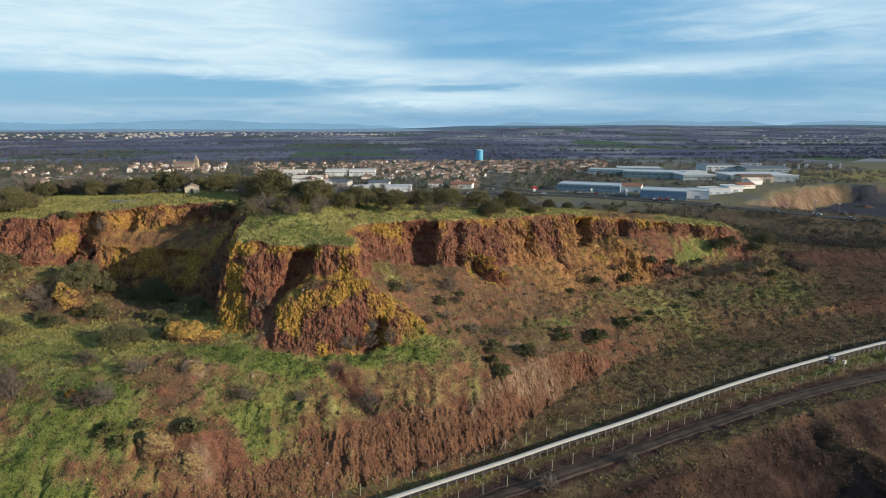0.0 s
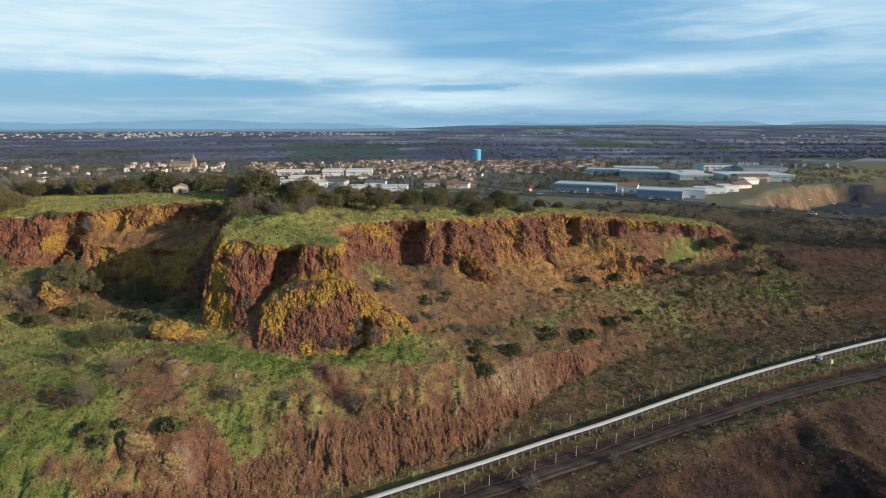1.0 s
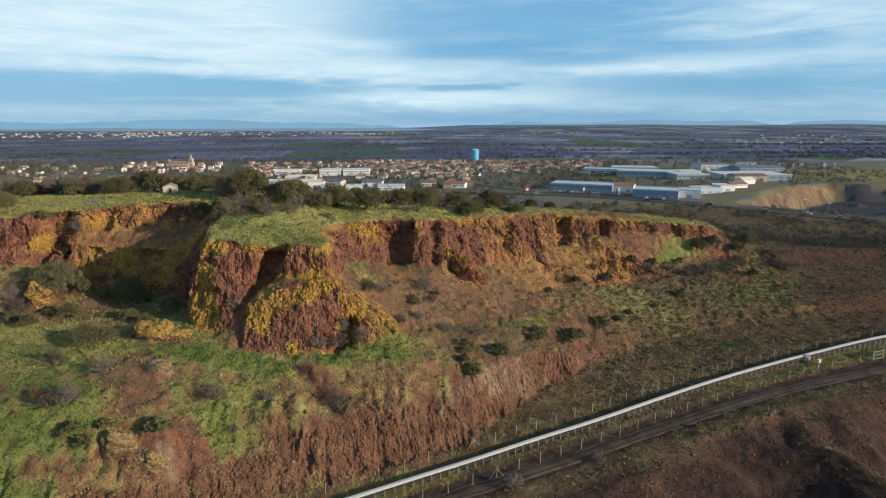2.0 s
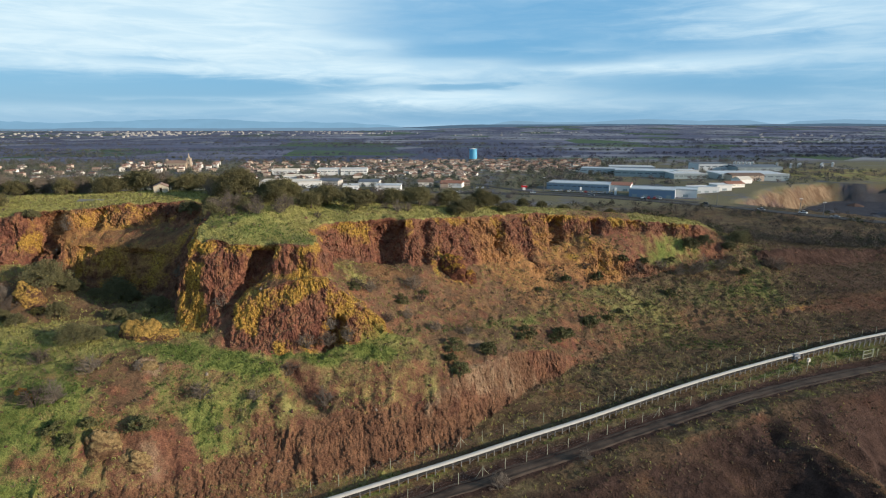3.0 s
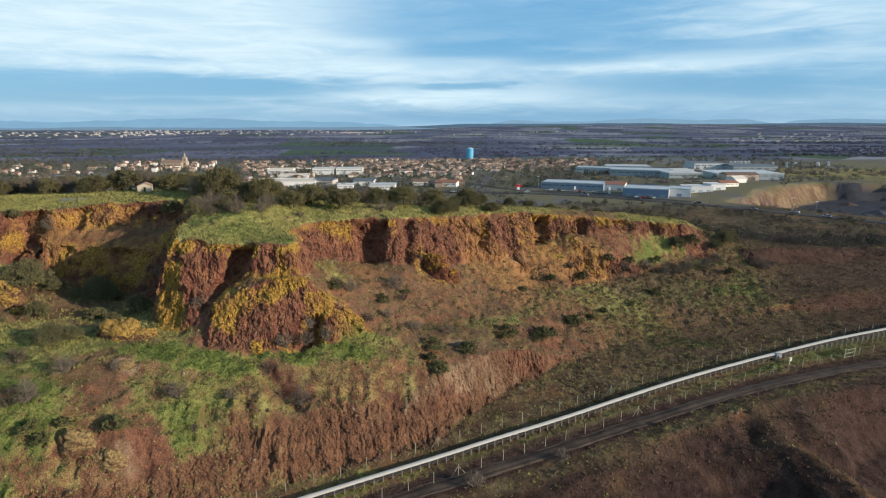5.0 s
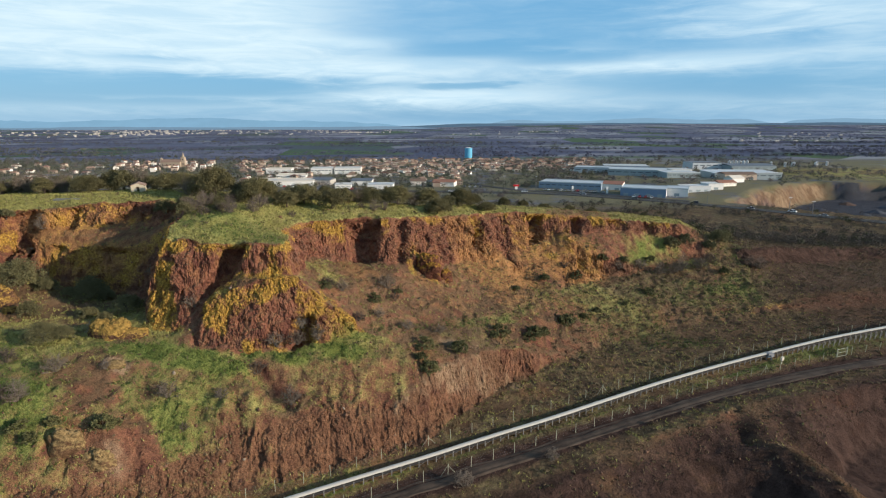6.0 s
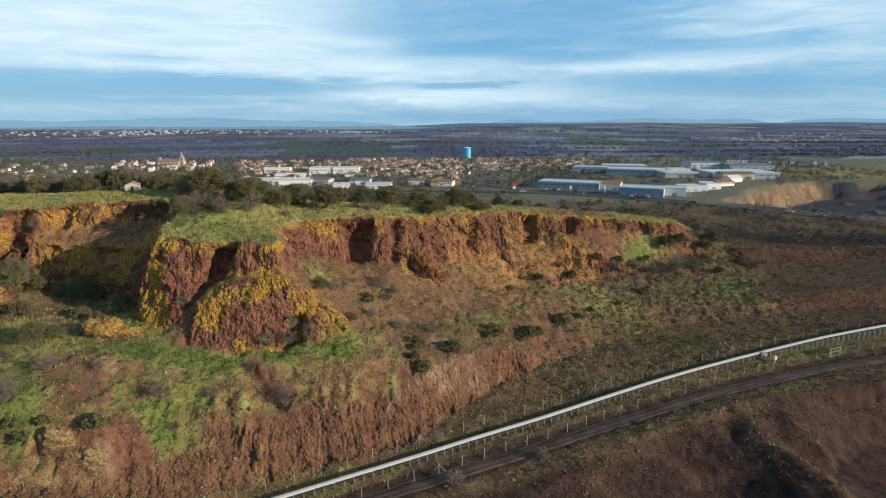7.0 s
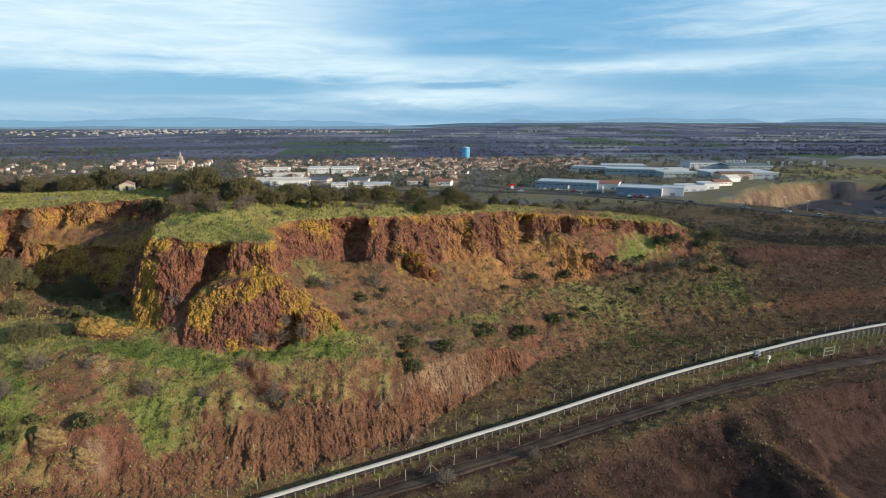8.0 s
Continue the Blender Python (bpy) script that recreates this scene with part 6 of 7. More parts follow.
# ---- village houses ----
def house(kind):
    w_, d_, e_, rise = ((11, 8, 3.0, 1.7), (13, 9, 3.2, 1.9), (9, 8, 5.6, 1.6), (12, 7, 3.1, 1.6), (8, 7, 6.4, 1.5))[kind]
    wall_mat, roof_mat = ((CREAM_WALL, TILE), (CREAM_WALL, PALE_TILE), (PINK_WALL, TILE), (PINK_WALL, PALE_TILE), (CREAM_WALL, TILE))[kind]
    label = ("single-storey cream house with a terracotta gable roof", "wide cream house with a pale hipped tile roof", "two-storey pinkish house with a terracotta hipped roof",
             "low pinkish house with a pale gable roof", "tall narrow cream village house with a terracotta roof")[kind]
    root = thing("house", (0, 0, 0), label, "house", "houses of the village")
    s = Shape().box(-w_ / 2, w_ / 2, -d_ / 2, d_ / 2, -1, e_)
    hipped = kind in (1, 2)
    if not hipped:
        for x in (-w_ / 2, w_ / 2 - 0.3):
            s.add([(x, -d_ / 2, e_), (x + 0.3, -d_ / 2, e_), (x + 0.3, d_ / 2, e_), (x, d_ / 2, e_), (x, 0, e_ + rise), (x + 0.3, 0, e_ + rise)],
                  [(0, 1, 5, 4), (2, 3, 4, 5), (1, 2, 5), (3, 0, 4)])
    part("wall", s, wall_mat, root)
    roof = part("roof", Shape().hip(-w_ / 2, w_ / 2, -d_ / 2, d_ / 2, e_, e_ + rise, 0.5) if hipped else Shape().gable(-w_ / 2, w_ / 2, -d_ / 2, d_ / 2, e_, e_ + rise, 0.2, 0.4), roof_mat, root)
    part("chimney", Shape().box(w_ * 0.22, w_ * 0.22 + 0.7, 0.8, 1.4, e_ + 0.3, e_ + rise + 0.7), wall_mat, roof)
    pane = Shape().box(-0.65, 0.65, -0.05, 0.05, 0, 1.2).mesh("window", GLASS_DARK)
    for z in ([1.0] if e_ < 4 else [1.0, 3.7]):
        for x in (-w_ * 0.3, w_ * 0.08, w_ * 0.34):
            part("window", pane, None, root).matrix_basis = pose(x, -d_ / 2 - 0.03, z)
    part("door", Shape().box(-0.5, 0.5, -0.06, 0.06, 0, 2.1), SHUTTER, root).matrix_basis = pose(-w_ * 0.12, -d_ / 2 - 0.03, 0)
    return root


def village():
    r = random.Random(4)
    models = [house(k) for k in range(5)]
    first = [True] * 5
    spots = []

    def fill(lo, hi, y0, y1, count, gap, kinds):
        """Houses between two bearings (x over y) and two distances."""
        tries = 0
        while count and tries < 4000:
            tries += 1
            y = math.sqrt(r.uniform(y0 * y0, y1 * y1))
            x = y * r.uniform(lo, hi)
            if any((x - a) ** 2 + ((y - b) * 0.75) ** 2 < gap * gap for a, b in spots):
                continue
            spots.append((x, y))
            k = r.choice(kinds)
            at = pose(x, y, height(x, y), rz=r.choice((0, 0, 90, 180)) + r.uniform(-22, 22)) @ Matrix.Diagonal((0.62, 0.62, 0.62, 1))
            if first[k]:
                models[k].matrix_basis = at
                first[k] = False
            else:
                copy_thing(models[k], at @ Matrix.Diagonal((1 / 0.62, 1 / 0.62, 1 / 0.62, 1)))
            count -= 1

    fill(-0.145, 0.07, 520, 770, 135, 8.6, (0, 1, 1, 2, 3))
    fill(0.07, 0.285, 590, 770, 125, 8.6, (0, 1, 1, 2, 3))
    fill(-0.34, -0.145, 560, 740, 50, 11, (0, 1, 2, 3))
    fill(-0.55, -0.38, 580, 700, 46, 10, (2, 4, 4, 3))
    fill(-0.80, -0.55, 470, 660, 24, 19, (0, 1, 2, 3))
    fill(-0.33, -0.2, 460, 540, 10, 20, (0, 2))
    fill(-0.02, 0.07, 430, 500, 5, 18, (1, 2))
    fill(-0.62, -0.50, 240, 260, 1, 10, (0,))
    return spots


homes = village()


# ---- works, shops and other large buildings ----
def hall(name, at, turn, w_, d_, h_, wall_mat, roof_mat, label, category="warehouse", flat=True, bays=0, doors=0, stripe=None, rise=1.5):
    """A long hall: walls with a parapet, a roof, dock doors and strip windows along its front."""
    root = thing(name, (at[0], at[1], height(*at)), label, category, turn=turn)
    root["half"] = w_ / 2 + 4
    h_ *= 0.78
    s = Shape().box(-w_ / 2, w_ / 2, -d_ / 2, d_ / 2, -1, h_)
    part("wall", s, wall_mat, root)
    if flat:
        roof = Shape().box(-w_ / 2 - 0.2, w_ / 2 + 0.2, -d_ / 2 - 0.2, d_ / 2 + 0.2, h_ + 0.003, h_ + 0.25)
        for x0, x1, y0, y1 in ((-w_ / 2 - 0.2, w_ / 2 + 0.2, -d_ / 2 - 0.2, -d_ / 2 + 0.1), (-w_ / 2 - 0.2, w_ / 2 + 0.2, d_ / 2 - 0.1, d_ / 2 + 0.2)):
            roof.box(x0, x1, y0, y1, h_ + 0.253, h_ + 0.7)
    else:
        roof = Shape().gable(-w_ / 2, w_ / 2, -d_ / 2, d_ / 2, h_, h_ + rise, 0.2, 0.3)
        for x in (-w_ / 2 + 0.01, w_ / 2 - 0.31):
            s2 = [(x, -d_ / 2, h_), (x + 0.3, -d_ / 2, h_), (x + 0.3, d_ / 2, h_), (x, d_ / 2, h_), (x, 0, h_ + rise), (x + 0.3, 0, h_ + rise)]
            roof.add(s2, [(0, 1, 5, 4), (2, 3, 4, 5), (1, 2, 5), (3, 0, 4)])
    part("roof", roof, roof_mat, root)
    for k in range(bays):
        x = -w_ / 2 + (k + 0.5) * w_ / bays
        part("window", Shape().box(-w_ / bays * 0.36, w_ / bays * 0.36, -0.06, 0.06, h_ * 0.58, h_ * 0.7), STRIP_GLASS, root).matrix_basis = pose(x, -d_ / 2 - 0.05, 0)
    for k in range(doors):
        x = -w_ / 2 + (k + 0.5) * w_ / doors
        part("dock_door", Shape().box(-1.6, 1.6, -0.06, 0.06, 0, h_ * 0.4), GREY_CLAD, root).matrix_basis = pose(x, -d_ / 2 - 0.06, 0)
    if stripe is not None:
        part("end_wall", Shape().box(w_ / 2 + 0.01, w_ / 2 + 0.25, -d_ / 2 + 0.1, d_ / 2 - 0.1, 0, h_ - 0.2), stripe, root)
    return root


hall("long_shed", (112, 432), -23, 46, 22, 5.8, SLATE_BLUE, ROOF_SHEET, "long blue-grey clad shed with a pale roof", bays=10, doors=6)
hall("white_shop", (142, 426), -23, 14, 20, 5.4, WHITE_WALL, ROOF_RED, "white block with an orange roof beside the long shed", "shop", False, doors=2)
hall("blue_warehouse", (152, 389), -24, 29, 22, 6.6, DEEP_BLUE, ROOF_SHEET, "blue clad warehouse with a white end wall", doors=4, stripe=WHITE_WALL)
hall("white_end_block", (174.5, 388), -24, 14, 18, 6.2, WHITE_WALL, ROOF_SHEET, "white rendered block beside the blue warehouse", "workshop", doors=1)
hall("grey_workshop", (192, 402), 5, 18, 12, 4.4, LIGHT_CLAD, ROOF_SHEET, "low light grey workshop", "workshop", doors=3)
hall("white_workshop", (207, 407), 5, 11, 11, 4.8, WHITE_WALL, ROOF_SHEET, "low white workshop with a sign bar", "workshop", doors=1)
hall("orange_roof_house", (222, 420), 12, 14, 9, 3.4, CREAM_WALL, ROOF_RED, "low cream building with an orange roof", "building", False, bays=4)
hall("grey_shed", (200, 545), -20, 52, 30, 7.0, GREY_CLAD, ROOF_SHEET, "large grey-green clad shed", bays=8)
hall("grey_works", (226, 512), 0, 29, 22, 6.4, GREY_CLAD, ROOF_SHEET, "grey-green works building with a strip of windows", "factory", bays=7)
hall("tall_white_works", (297, 620), 0, 34, 26, 8.8, LIGHT_CLAD, ROOF_DARK, "tall light grey works building", "factory", bays=5)
hall("large_pale_shed", (281, 512), -2, 58, 32, 7.2, GREY_CLAD, LIGHT_CLAD, "very large pale grey shed", bays=9)
hall("pale_storehouse", (264, 484), 0, 27, 14, 6.0, PINK_WALL, PALE_TILE, "pale rendered storehouse with a low roof", "storehouse", False, doors=3)
hall("dark_roof_works", (334, 604), 0, 46, 36, 6.5, GREY_CLAD, ROOF_DARK, "wide works building with a dark roof", "factory", False, bays=6)
hall("side_shed", (166, 575), -20, 36, 20, 6.5, LIGHT_CLAD, ROOF_SHEET, "light grey clad shed", bays=5)
hall("rear_shed", (206, 600), -10, 44, 22, 6.5, SLATE_BLUE, ROOF_SHEET, "blue-grey clad shed among yards", bays=6)
hall("small_shed", (246, 560), 0, 20, 14, 5.5, WHITE_WALL, ROOF_SHEET, "small white shed in the works yard")
hall("barrel_hall", (243, 447), 20, 12, 9, 4.0, WHITE_WALL, WHITE_SHEET, "small white hall beside the works road", "hall", False, rise=2.0)
hall("apartment_block", (-103, 552), 3, 20, 12, 7.4, WHITE_WALL, ROOF_SHEET, "white apartment block with rows of windows", "apartments", bays=6, doors=0)
hall("apartment_block", (-78, 553), 3, 25, 12, 7.4, WHITE_WALL, ROOF_SHEET, "white apartment block with rows of windows", "apartments", bays=7)
hall("white_market", (-104, 452), 8, 30, 22, 5.2, WHITE_WALL, WHITE_SHEET, "white supermarket hall with a flat pale roof", "shop", doors=3)
hall("white_market_wing", (-128, 458), 8, 20, 24, 4.4, WHITE_WALL, WHITE_SHEET, "low white shop wing with a flat pale roof", "shop", doors=2)
hall("brown_roof_hall", (-83, 460), -8, 16, 14, 4.8, CREAM_WALL, ROOF_DARK, "cream building with a dark pitched roof", "building", False, bays=4)
hall("solar_roof_shop", (-51, 456), 0, 16, 16, 4.6, WHITE_WALL, ROOF_DARK, "white shop with dark solar panels on its roof", "shop", False, doors=2)
hall("white_shop_row", (-33, 424), 0, 19, 14, 4.8, WHITE_WALL, ROOF_SHEET, "row of white shops with flat roofs", "shop", bays=5)
hall("white_box_shop", (-62, 430), 6, 12, 10, 4.0, WHITE_WALL, ROOF_SHEET, "small white box-shaped shop", "shop", bays=3)
hall("red_roof_shop", (15, 446), -12, 17, 12, 4.4, WHITE_WALL, ROOF_RED, "white shop with a red pitched roof", "shop", False, bays=4)
hall("cream_depot", (-6, 452), 0, 12, 10, 4.4, CREAM_WALL, PALE_TILE, "cream depot with a pale tile roof", "building", False, bays=3)
hall("white_hall", (-146, 560), 4, 24, 14, 5.6, WHITE_WALL, WHITE_SHEET, "long white hall at the village edge", "hall", bays=5)
hall("white_cottage", (-178, 300), 10, 9, 7, 3.2, WHITE_WALL, WHITE_SHEET, "small white cottage behind the quarry trees", "cottage", False, bays=2)
hall("white_shed", (-120, 505), 4, 26, 12, 4.6, WHITE_WALL, WHITE_SHEET, "low white shed between the houses", "shed", bays=4)


def water_tower():
    x, y = 48.4, 766
    root = thing("water_tower", (x, y, height(x, y)), "sky-blue painted cylindrical water tower above the houses", "water tower")
    part("tank", Shape().tube((0, 0, 3), (0, 0, 15.5), 5.0, 5.0, 28).tube((0, 0, 15.5), (0, 0, 16.2), 5.2, 5.2, 28), TOWER_BLUE, root, smooth=False)
    part("roof", Shape().tube((0, 0, 16.2), (0, 0, 17.0), 5.0, 0.6, 28), WHITE_WALL, root)
    part("shaft", Shape().tube((0, 0, -1), (0, 0, 3), 4.6, 4.9, 28), STONE_OLD, root)


water_tower()


def church():
    x, y = -282, 628
    root = thing("church", (x, y, height(x, y)), "old stone church with a long nave and a slender spire", "church")
    root.scale = (0.8, 0.8, 0.78)
    part("nave", Shape().box(-14, 12, -6, 6, -1, 9), STONE_OLD, root)
    part("roof", Shape().gable(-14, 12, -6, 6, 9, 12, 0.3, 0.4), PALE_TILE, root)
    tower = part("tower", Shape().box(12, 17, -2.5, 2.5, -1, 15).box(11.8, 17.2, -2.7, 2.7, 15, 15.5), STONE_OLD, root)
    part("spire", Shape().tube((14.5, 0, 15.5), (14.5, 0, 22), 1.9, 0.3, 8), STONE_OLD, tower)
    for z in (5, 11):
        part("opening", Shape().box(13.9, 15.1, -2.56, -2.45, z, z + 2.2), GLASS_DARK, tower)
    part("west_turret", Shape().box(-17, -14, -1.6, 1.6, -1, 13).tube((-15.5, 0, 13), (-15.5, 0, 15), 1.8, 0.3, 8), STONE_OLD, root)
    for k in range(5):
        part("nave_window", Shape().box(-0.5, 0.5, -0.06, 0.06, 3, 6.5), GLASS_DARK, root).matrix_basis = pose(-11.5 + 5 * k, -6.04, 0)


church()


def silo(height_, radius):
    root = thing("silo", (0, 0, 0), "white steel silo with a conical top", "silo", "silos of the works")
    part("barrel", Shape().tube((0, 0, -0.5), (0, 0, height_), radius, radius, 18), LIGHT_CLAD, root)
    part("cone", Shape().tube((0, 0, height_), (0, 0, height_ + radius * 0.5), radius * 1.03, 0.3, 18), ROOF_SHEET, root)
    part("ladder", Shape().box(-0.25, 0.25, -radius - 0.15, -radius - 0.03, 0, height_), STEEL, root)
    return root


tank, bin_ = silo(4.4, 1.6), silo(4.6, 1.3)
for k, x in enumerate((351, 355.2, 359.4, 363.6, 367.8, 372)):
    at = pose(x - 2, 668, height(x, 668))
    if k == 0:
        tank.matrix_basis = at
    else:
        copy_thing(tank, at)
for k, (x, y) in enumerate(((398, 640), (405, 638), (412, 646), (432, 640), (440, 650), (455, 655), (388, 650))):
    at = pose(x, y, height(x, y))
    if k == 0:
        bin_.matrix_basis = at
    else:
        copy_thing(bin_, at)


# ---- road past the works, signs and cars ----
def strip(name, points, half, lift, mat, label, step=8.0, kind="structure", category="road"):
    mid = smooth_line(points, step)
    a, b = offset_line(mid, half), offset_line(mid, -half)
    n, s = len(mid), Shape()
    verts = []
    for line, drop in ((a, 0.5), (a, 0), (b, 0), (b, 0.5)):
        for (x, y), (mx, my) in zip(line, mid):
            verts.append((x, y, max(height(x, y), height(mx, my)) + lift - drop))
    faces = [(j * n + k, (j + 1) * n + k, (j + 1) * n + k + 1, j * n + k + 1) for j in range(3) for k in range(n - 1)]
    s.add(verts, [f[::-1] for f in faces])
    return tagged(new(name, s.mesh(name, mat)), label, category, kind=kind)


MOTORWAY = [(-260, 420), (-100, 414), (0, 410), (86, 398), (121, 378), (160, 350), (190, 324), (225, 285), (275, 240), (360, 190)]
strip("road", MOTORWAY, 4.5, 0.25, ASPHALT, "grey main road between quarry and works")
strip("service_road", [(30, 470), (60, 425), (75, 412), (100, 402), (140, 378), (170, 356)], 3.0, 0.2, ASPHALT, "narrow service road along the works")


def guard_rail(points):
    line = smooth_line(points, 6.0)
    base = Vector((*line[0], height(*line[0])))
    root = thing("guard_rail", base, "long galvanised guard rail along the main road", "guard rail")
    tops = [Vector((x, y, height(x, y) + 0.95)) - base for x, y in line]
    for a, b in zip(tops[:-1], tops[1:]):
        n = Vector((-(b - a).y, (b - a).x, 0)).normalized() * 0.04
        up = Vector((0, 0, 0.32))
        s = Shape().add([a - n, b - n, b - n + up, a - n + up, a + n, b + n, b + n + up, a + n + up], [(0, 1, 2, 3), (7, 6, 5, 4), (3, 2, 6, 7), (4, 5, 1, 0)])
        part("beam", s, STEEL, root)
    stand = Shape().box(-0.07, 0.07, -0.07, 0.07, -1.2, 0.02).mesh("post", STEEL)
    for a in tops:
        part("post", stand, None, root).matrix_basis = Matrix.Translation(a)


guard_rail([tuple(p) for p in offset_line(smooth_line(MOTORWAY[3:9], 6.0), -5.2)])


def car(paint, label):
    root = thing("car", (0, 0, 0), label, "car", "cars on and beside the road")
    body = [(-2.1, 0.35), (-2.1, 0.85), (-1.2, 1.0), (2.0, 0.95), (2.1, 0.35)]
    cab = [(-1.2, 1.0), (-0.5, 1.45), (1.0, 1.48), (1.8, 0.96)]
    for name, prof, half, mat in (("body", body, 0.85, paint), ("cabin", cab, 0.74, GLASS_DARK)):
        n = len(prof)
        s = Shape().add([(x, -half, z) for x, z in prof] + [(x, half, z) for x, z in prof],
                        [tuple(range(n))[::-1], tuple(range(n, 2 * n))] + [(k, (k + 1) % n, n + (k + 1) % n, n + k) for k in range(n)])
        part(name, s, mat, root)
    wheel = Shape().tube((0, -0.1, 0), (0, 0.1, 0), 0.33, 0.33, 12).mesh("wheel", RUBBER)
    for x in (-1.3, 1.3):
        for y in (-0.8, 0.8):
            part("wheel", wheel, None, root).matrix_basis = pose(x, y, 0.33)
    part("roof", Shape().box(-0.45, 0.95, -0.7, 0.7, 1.455, 1.52), paint, root)
    return root


paints = [car(plain("white_car_paint", (0.72, 0.72, 0.72), 0.3, 0.02), "white saloon car by the road"), car(plain("dark_car_paint", (0.05, 0.055, 0.065), 0.3, 0.02), "dark grey saloon car by the road"),
          car(plain("silver_car_paint", (0.38, 0.39, 0.41), 0.3, 0.02, metal=0.3), "silver saloon car by the road"), car(plain("red_car_paint", (0.36, 0.03, 0.03), 0.3, 0.02), "red saloon car by the road")]
rc = random.Random(12)
lots = [(88 + 2.75 * k, 414.5 - 1.17 * k, -23 + 90 + rc.uniform(-4, 4)) for k in range(15)] + [(140 + 3.4 * k, 374 - 1.5 * k, 66) for k in range(4)]
lots += [(-60 + 3 * k, 418 + rc.uniform(-1, 1), 88) for k in range(9)] + [(-108 + 3.2 * k, 434, 92) for k in range(7)] + [(30 + 4 * k, 432, 80) for k in range(4)]
for s_ in (-150, -62, 20, 70, 110, 137, 168, 190, 204, 216, 240):
    j = int(np.argmin([abs(p[0] - s_) for p in smooth_line(MOTORWAY, 4.0)]))
    q = smooth_line(MOTORWAY, 4.0)
    d = q[j + 1] - q[j]
    side = rc.choice((-2.2, 2.2))
    p = offset_line(q, side)[j]
    lots.append((p[0], p[1], math.degrees(math.atan2(d[1], d[0]))))
used = set()
for x, y, a in lots:
    k = rc.choice((0, 0, 1, 2, 2, 3, 1))
    at = pose(x, y, height(x, y) + 0.28, rz=a)
    if k not in used:
        used.add(k)
        paints[k].matrix_basis = at
    else:
        copy_thing(paints[k], at)


def pylon_sign(x, y, h_, w_, mat, label, board=None):
    root = thing("pylon_sign", (x, y, height(x, y)), label, "sign", "roadside signs")
    part("pillar", Shape().box(-w_ / 2, w_ / 2, -0.3, 0.3, -0.5, h_), mat, root)
    if board:
        part("board", Shape().box(-w_ * 1.1, w_ * 1.1, -0.42, -0.31, h_ * 0.6, h_ * 0.97), board, root)


pylon_sign(128.8, 397, 4.6, 1.5, WHITE_WALL, "white roadside pylon sign without readable lettering")
pylon_sign(141.4, 392, 4.2, 1.4, WHITE_WALL, "white roadside pylon sign with a pale board", LIGHT_CLAD)
pylon_sign(107, 408, 4.0, 1.2, WHITE_WALL, "slim white roadside pylon sign")
pylon_sign(68, 421, 3.8, 2.0, WHITE_WALL, "white sign stand with a bright red board", RED_SIGN)


def mast(x, y, h_):
    root = thing("lamp_mast", (x, y, height(x, y)), "tall slender grey lighting mast", "mast", "masts by the road")
    part("pole", Shape().tube((0, 0, -0.5), (0, 0, h_), 0.22, 0.1, 8), STEEL, root)
    part("lamp_head", Shape().box(-0.9, 0.9, -0.2, 0.2, h_, h_ + 0.25), LIGHT_CLAD, root)


for x, y, h_ in ((82, 417, 10), (60, 430, 9), (-20, 424, 9), (176, 346, 8), (206, 312, 8), (214, 304, 7)):
    mast(x, y, h_)


# ---- the quarry beyond the road ----
def crusher():
    x, y = 268, 322
    root = thing("stone_crusher", (x, y, height(x, y)), "dusty crushing plant with feed conveyors on the quarry floor", "crusher")
    part("tower", Shape().box(-2, 2, -2, 2, -0.5, 6).box(-1.2, 1.2, -1.2, 1.2, 6, 8), STONE_OLD, root)
    part("feed_conveyor", Shape().tube((2, 0, 5), (16, -3, 1.0), 0.6, 0.6, 6), LIGHT_CLAD, root)
    part("hopper", Shape().tube((-4, 0, 2), (-4, 0, 5), 1.0, 2.4, 8), STONE_OLD, root)
    part("discharge_conveyor", Shape().tube((-2, 0, 4), (-18, 4, 1.0), 0.5, 0.5, 6), STONE_OLD, root)


crusher()


def gravel_heap(x, y, wide, tall, mat, label):
    """A tipped cone of stone with a ragged foot."""
    wide, tall = 0.7 * wide, 0.42 * tall
    n, m = 20, 5
    verts = [(0, 0, tall)]
    for j in range(1, m + 1):
        for k in range(n):
            a, f = 2 * math.pi * k / n, j / m
            q = 1 + 0.25 * noise.noise((math.cos(a) * 2 + x, math.sin(a) * 2 + y, f))
            verts.append((math.cos(a) * wide / 2 * f * q, math.sin(a) * wide / 2 * f * q, tall * (1 - f ** 1.1) - 0.3 * (j == m)))
    faces = [(0, 1 + k, 1 + (k + 1) % n) for k in range(n)]
    faces += [(1 + j * n + k, 1 + (j + 1) * n + k, 1 + (j + 1) * n + (k + 1) % n, 1 + j * n + (k + 1) % n) for j in range(m - 1) for k in range(n)]
    ob = new("gravel_heap", Shape().add(verts, faces).mesh("gravel_heap", mat))
    ob.matrix_basis = pose(x, y, height(x, y))
    tagged(ob, label, "heap", "gravel heaps on the quarry floor")


GRAVEL_GREY, GRAVEL_RED = plain("blue_grey_gravel", (0.062, 0.066, 0.08), 0.95, 0.2, 0.4), plain("red_brown_gravel", (0.10, 0.06, 0.045), 0.95, 0.2, 0.4)
for x, y, wide, tall in ((300, 380, 22, 6), (322, 398, 18, 5), (350, 420, 26, 7), (338, 372, 16, 5), (372, 396, 22, 6), (312, 350, 16, 4), (398, 470, 30, 8), (290, 410, 14, 4)):
    gravel_heap(x, y, wide, tall, GRAVEL_GREY, "dark blue-grey gravel heap on the quarry floor")
for x, y, wide, tall in ((375, 440, 20, 5), (330, 440, 18, 5), (420, 500, 30, 7)):
    gravel_heap(x, y, wide, tall, GRAVEL_RED, "red-brown gravel heap on the quarry floor")

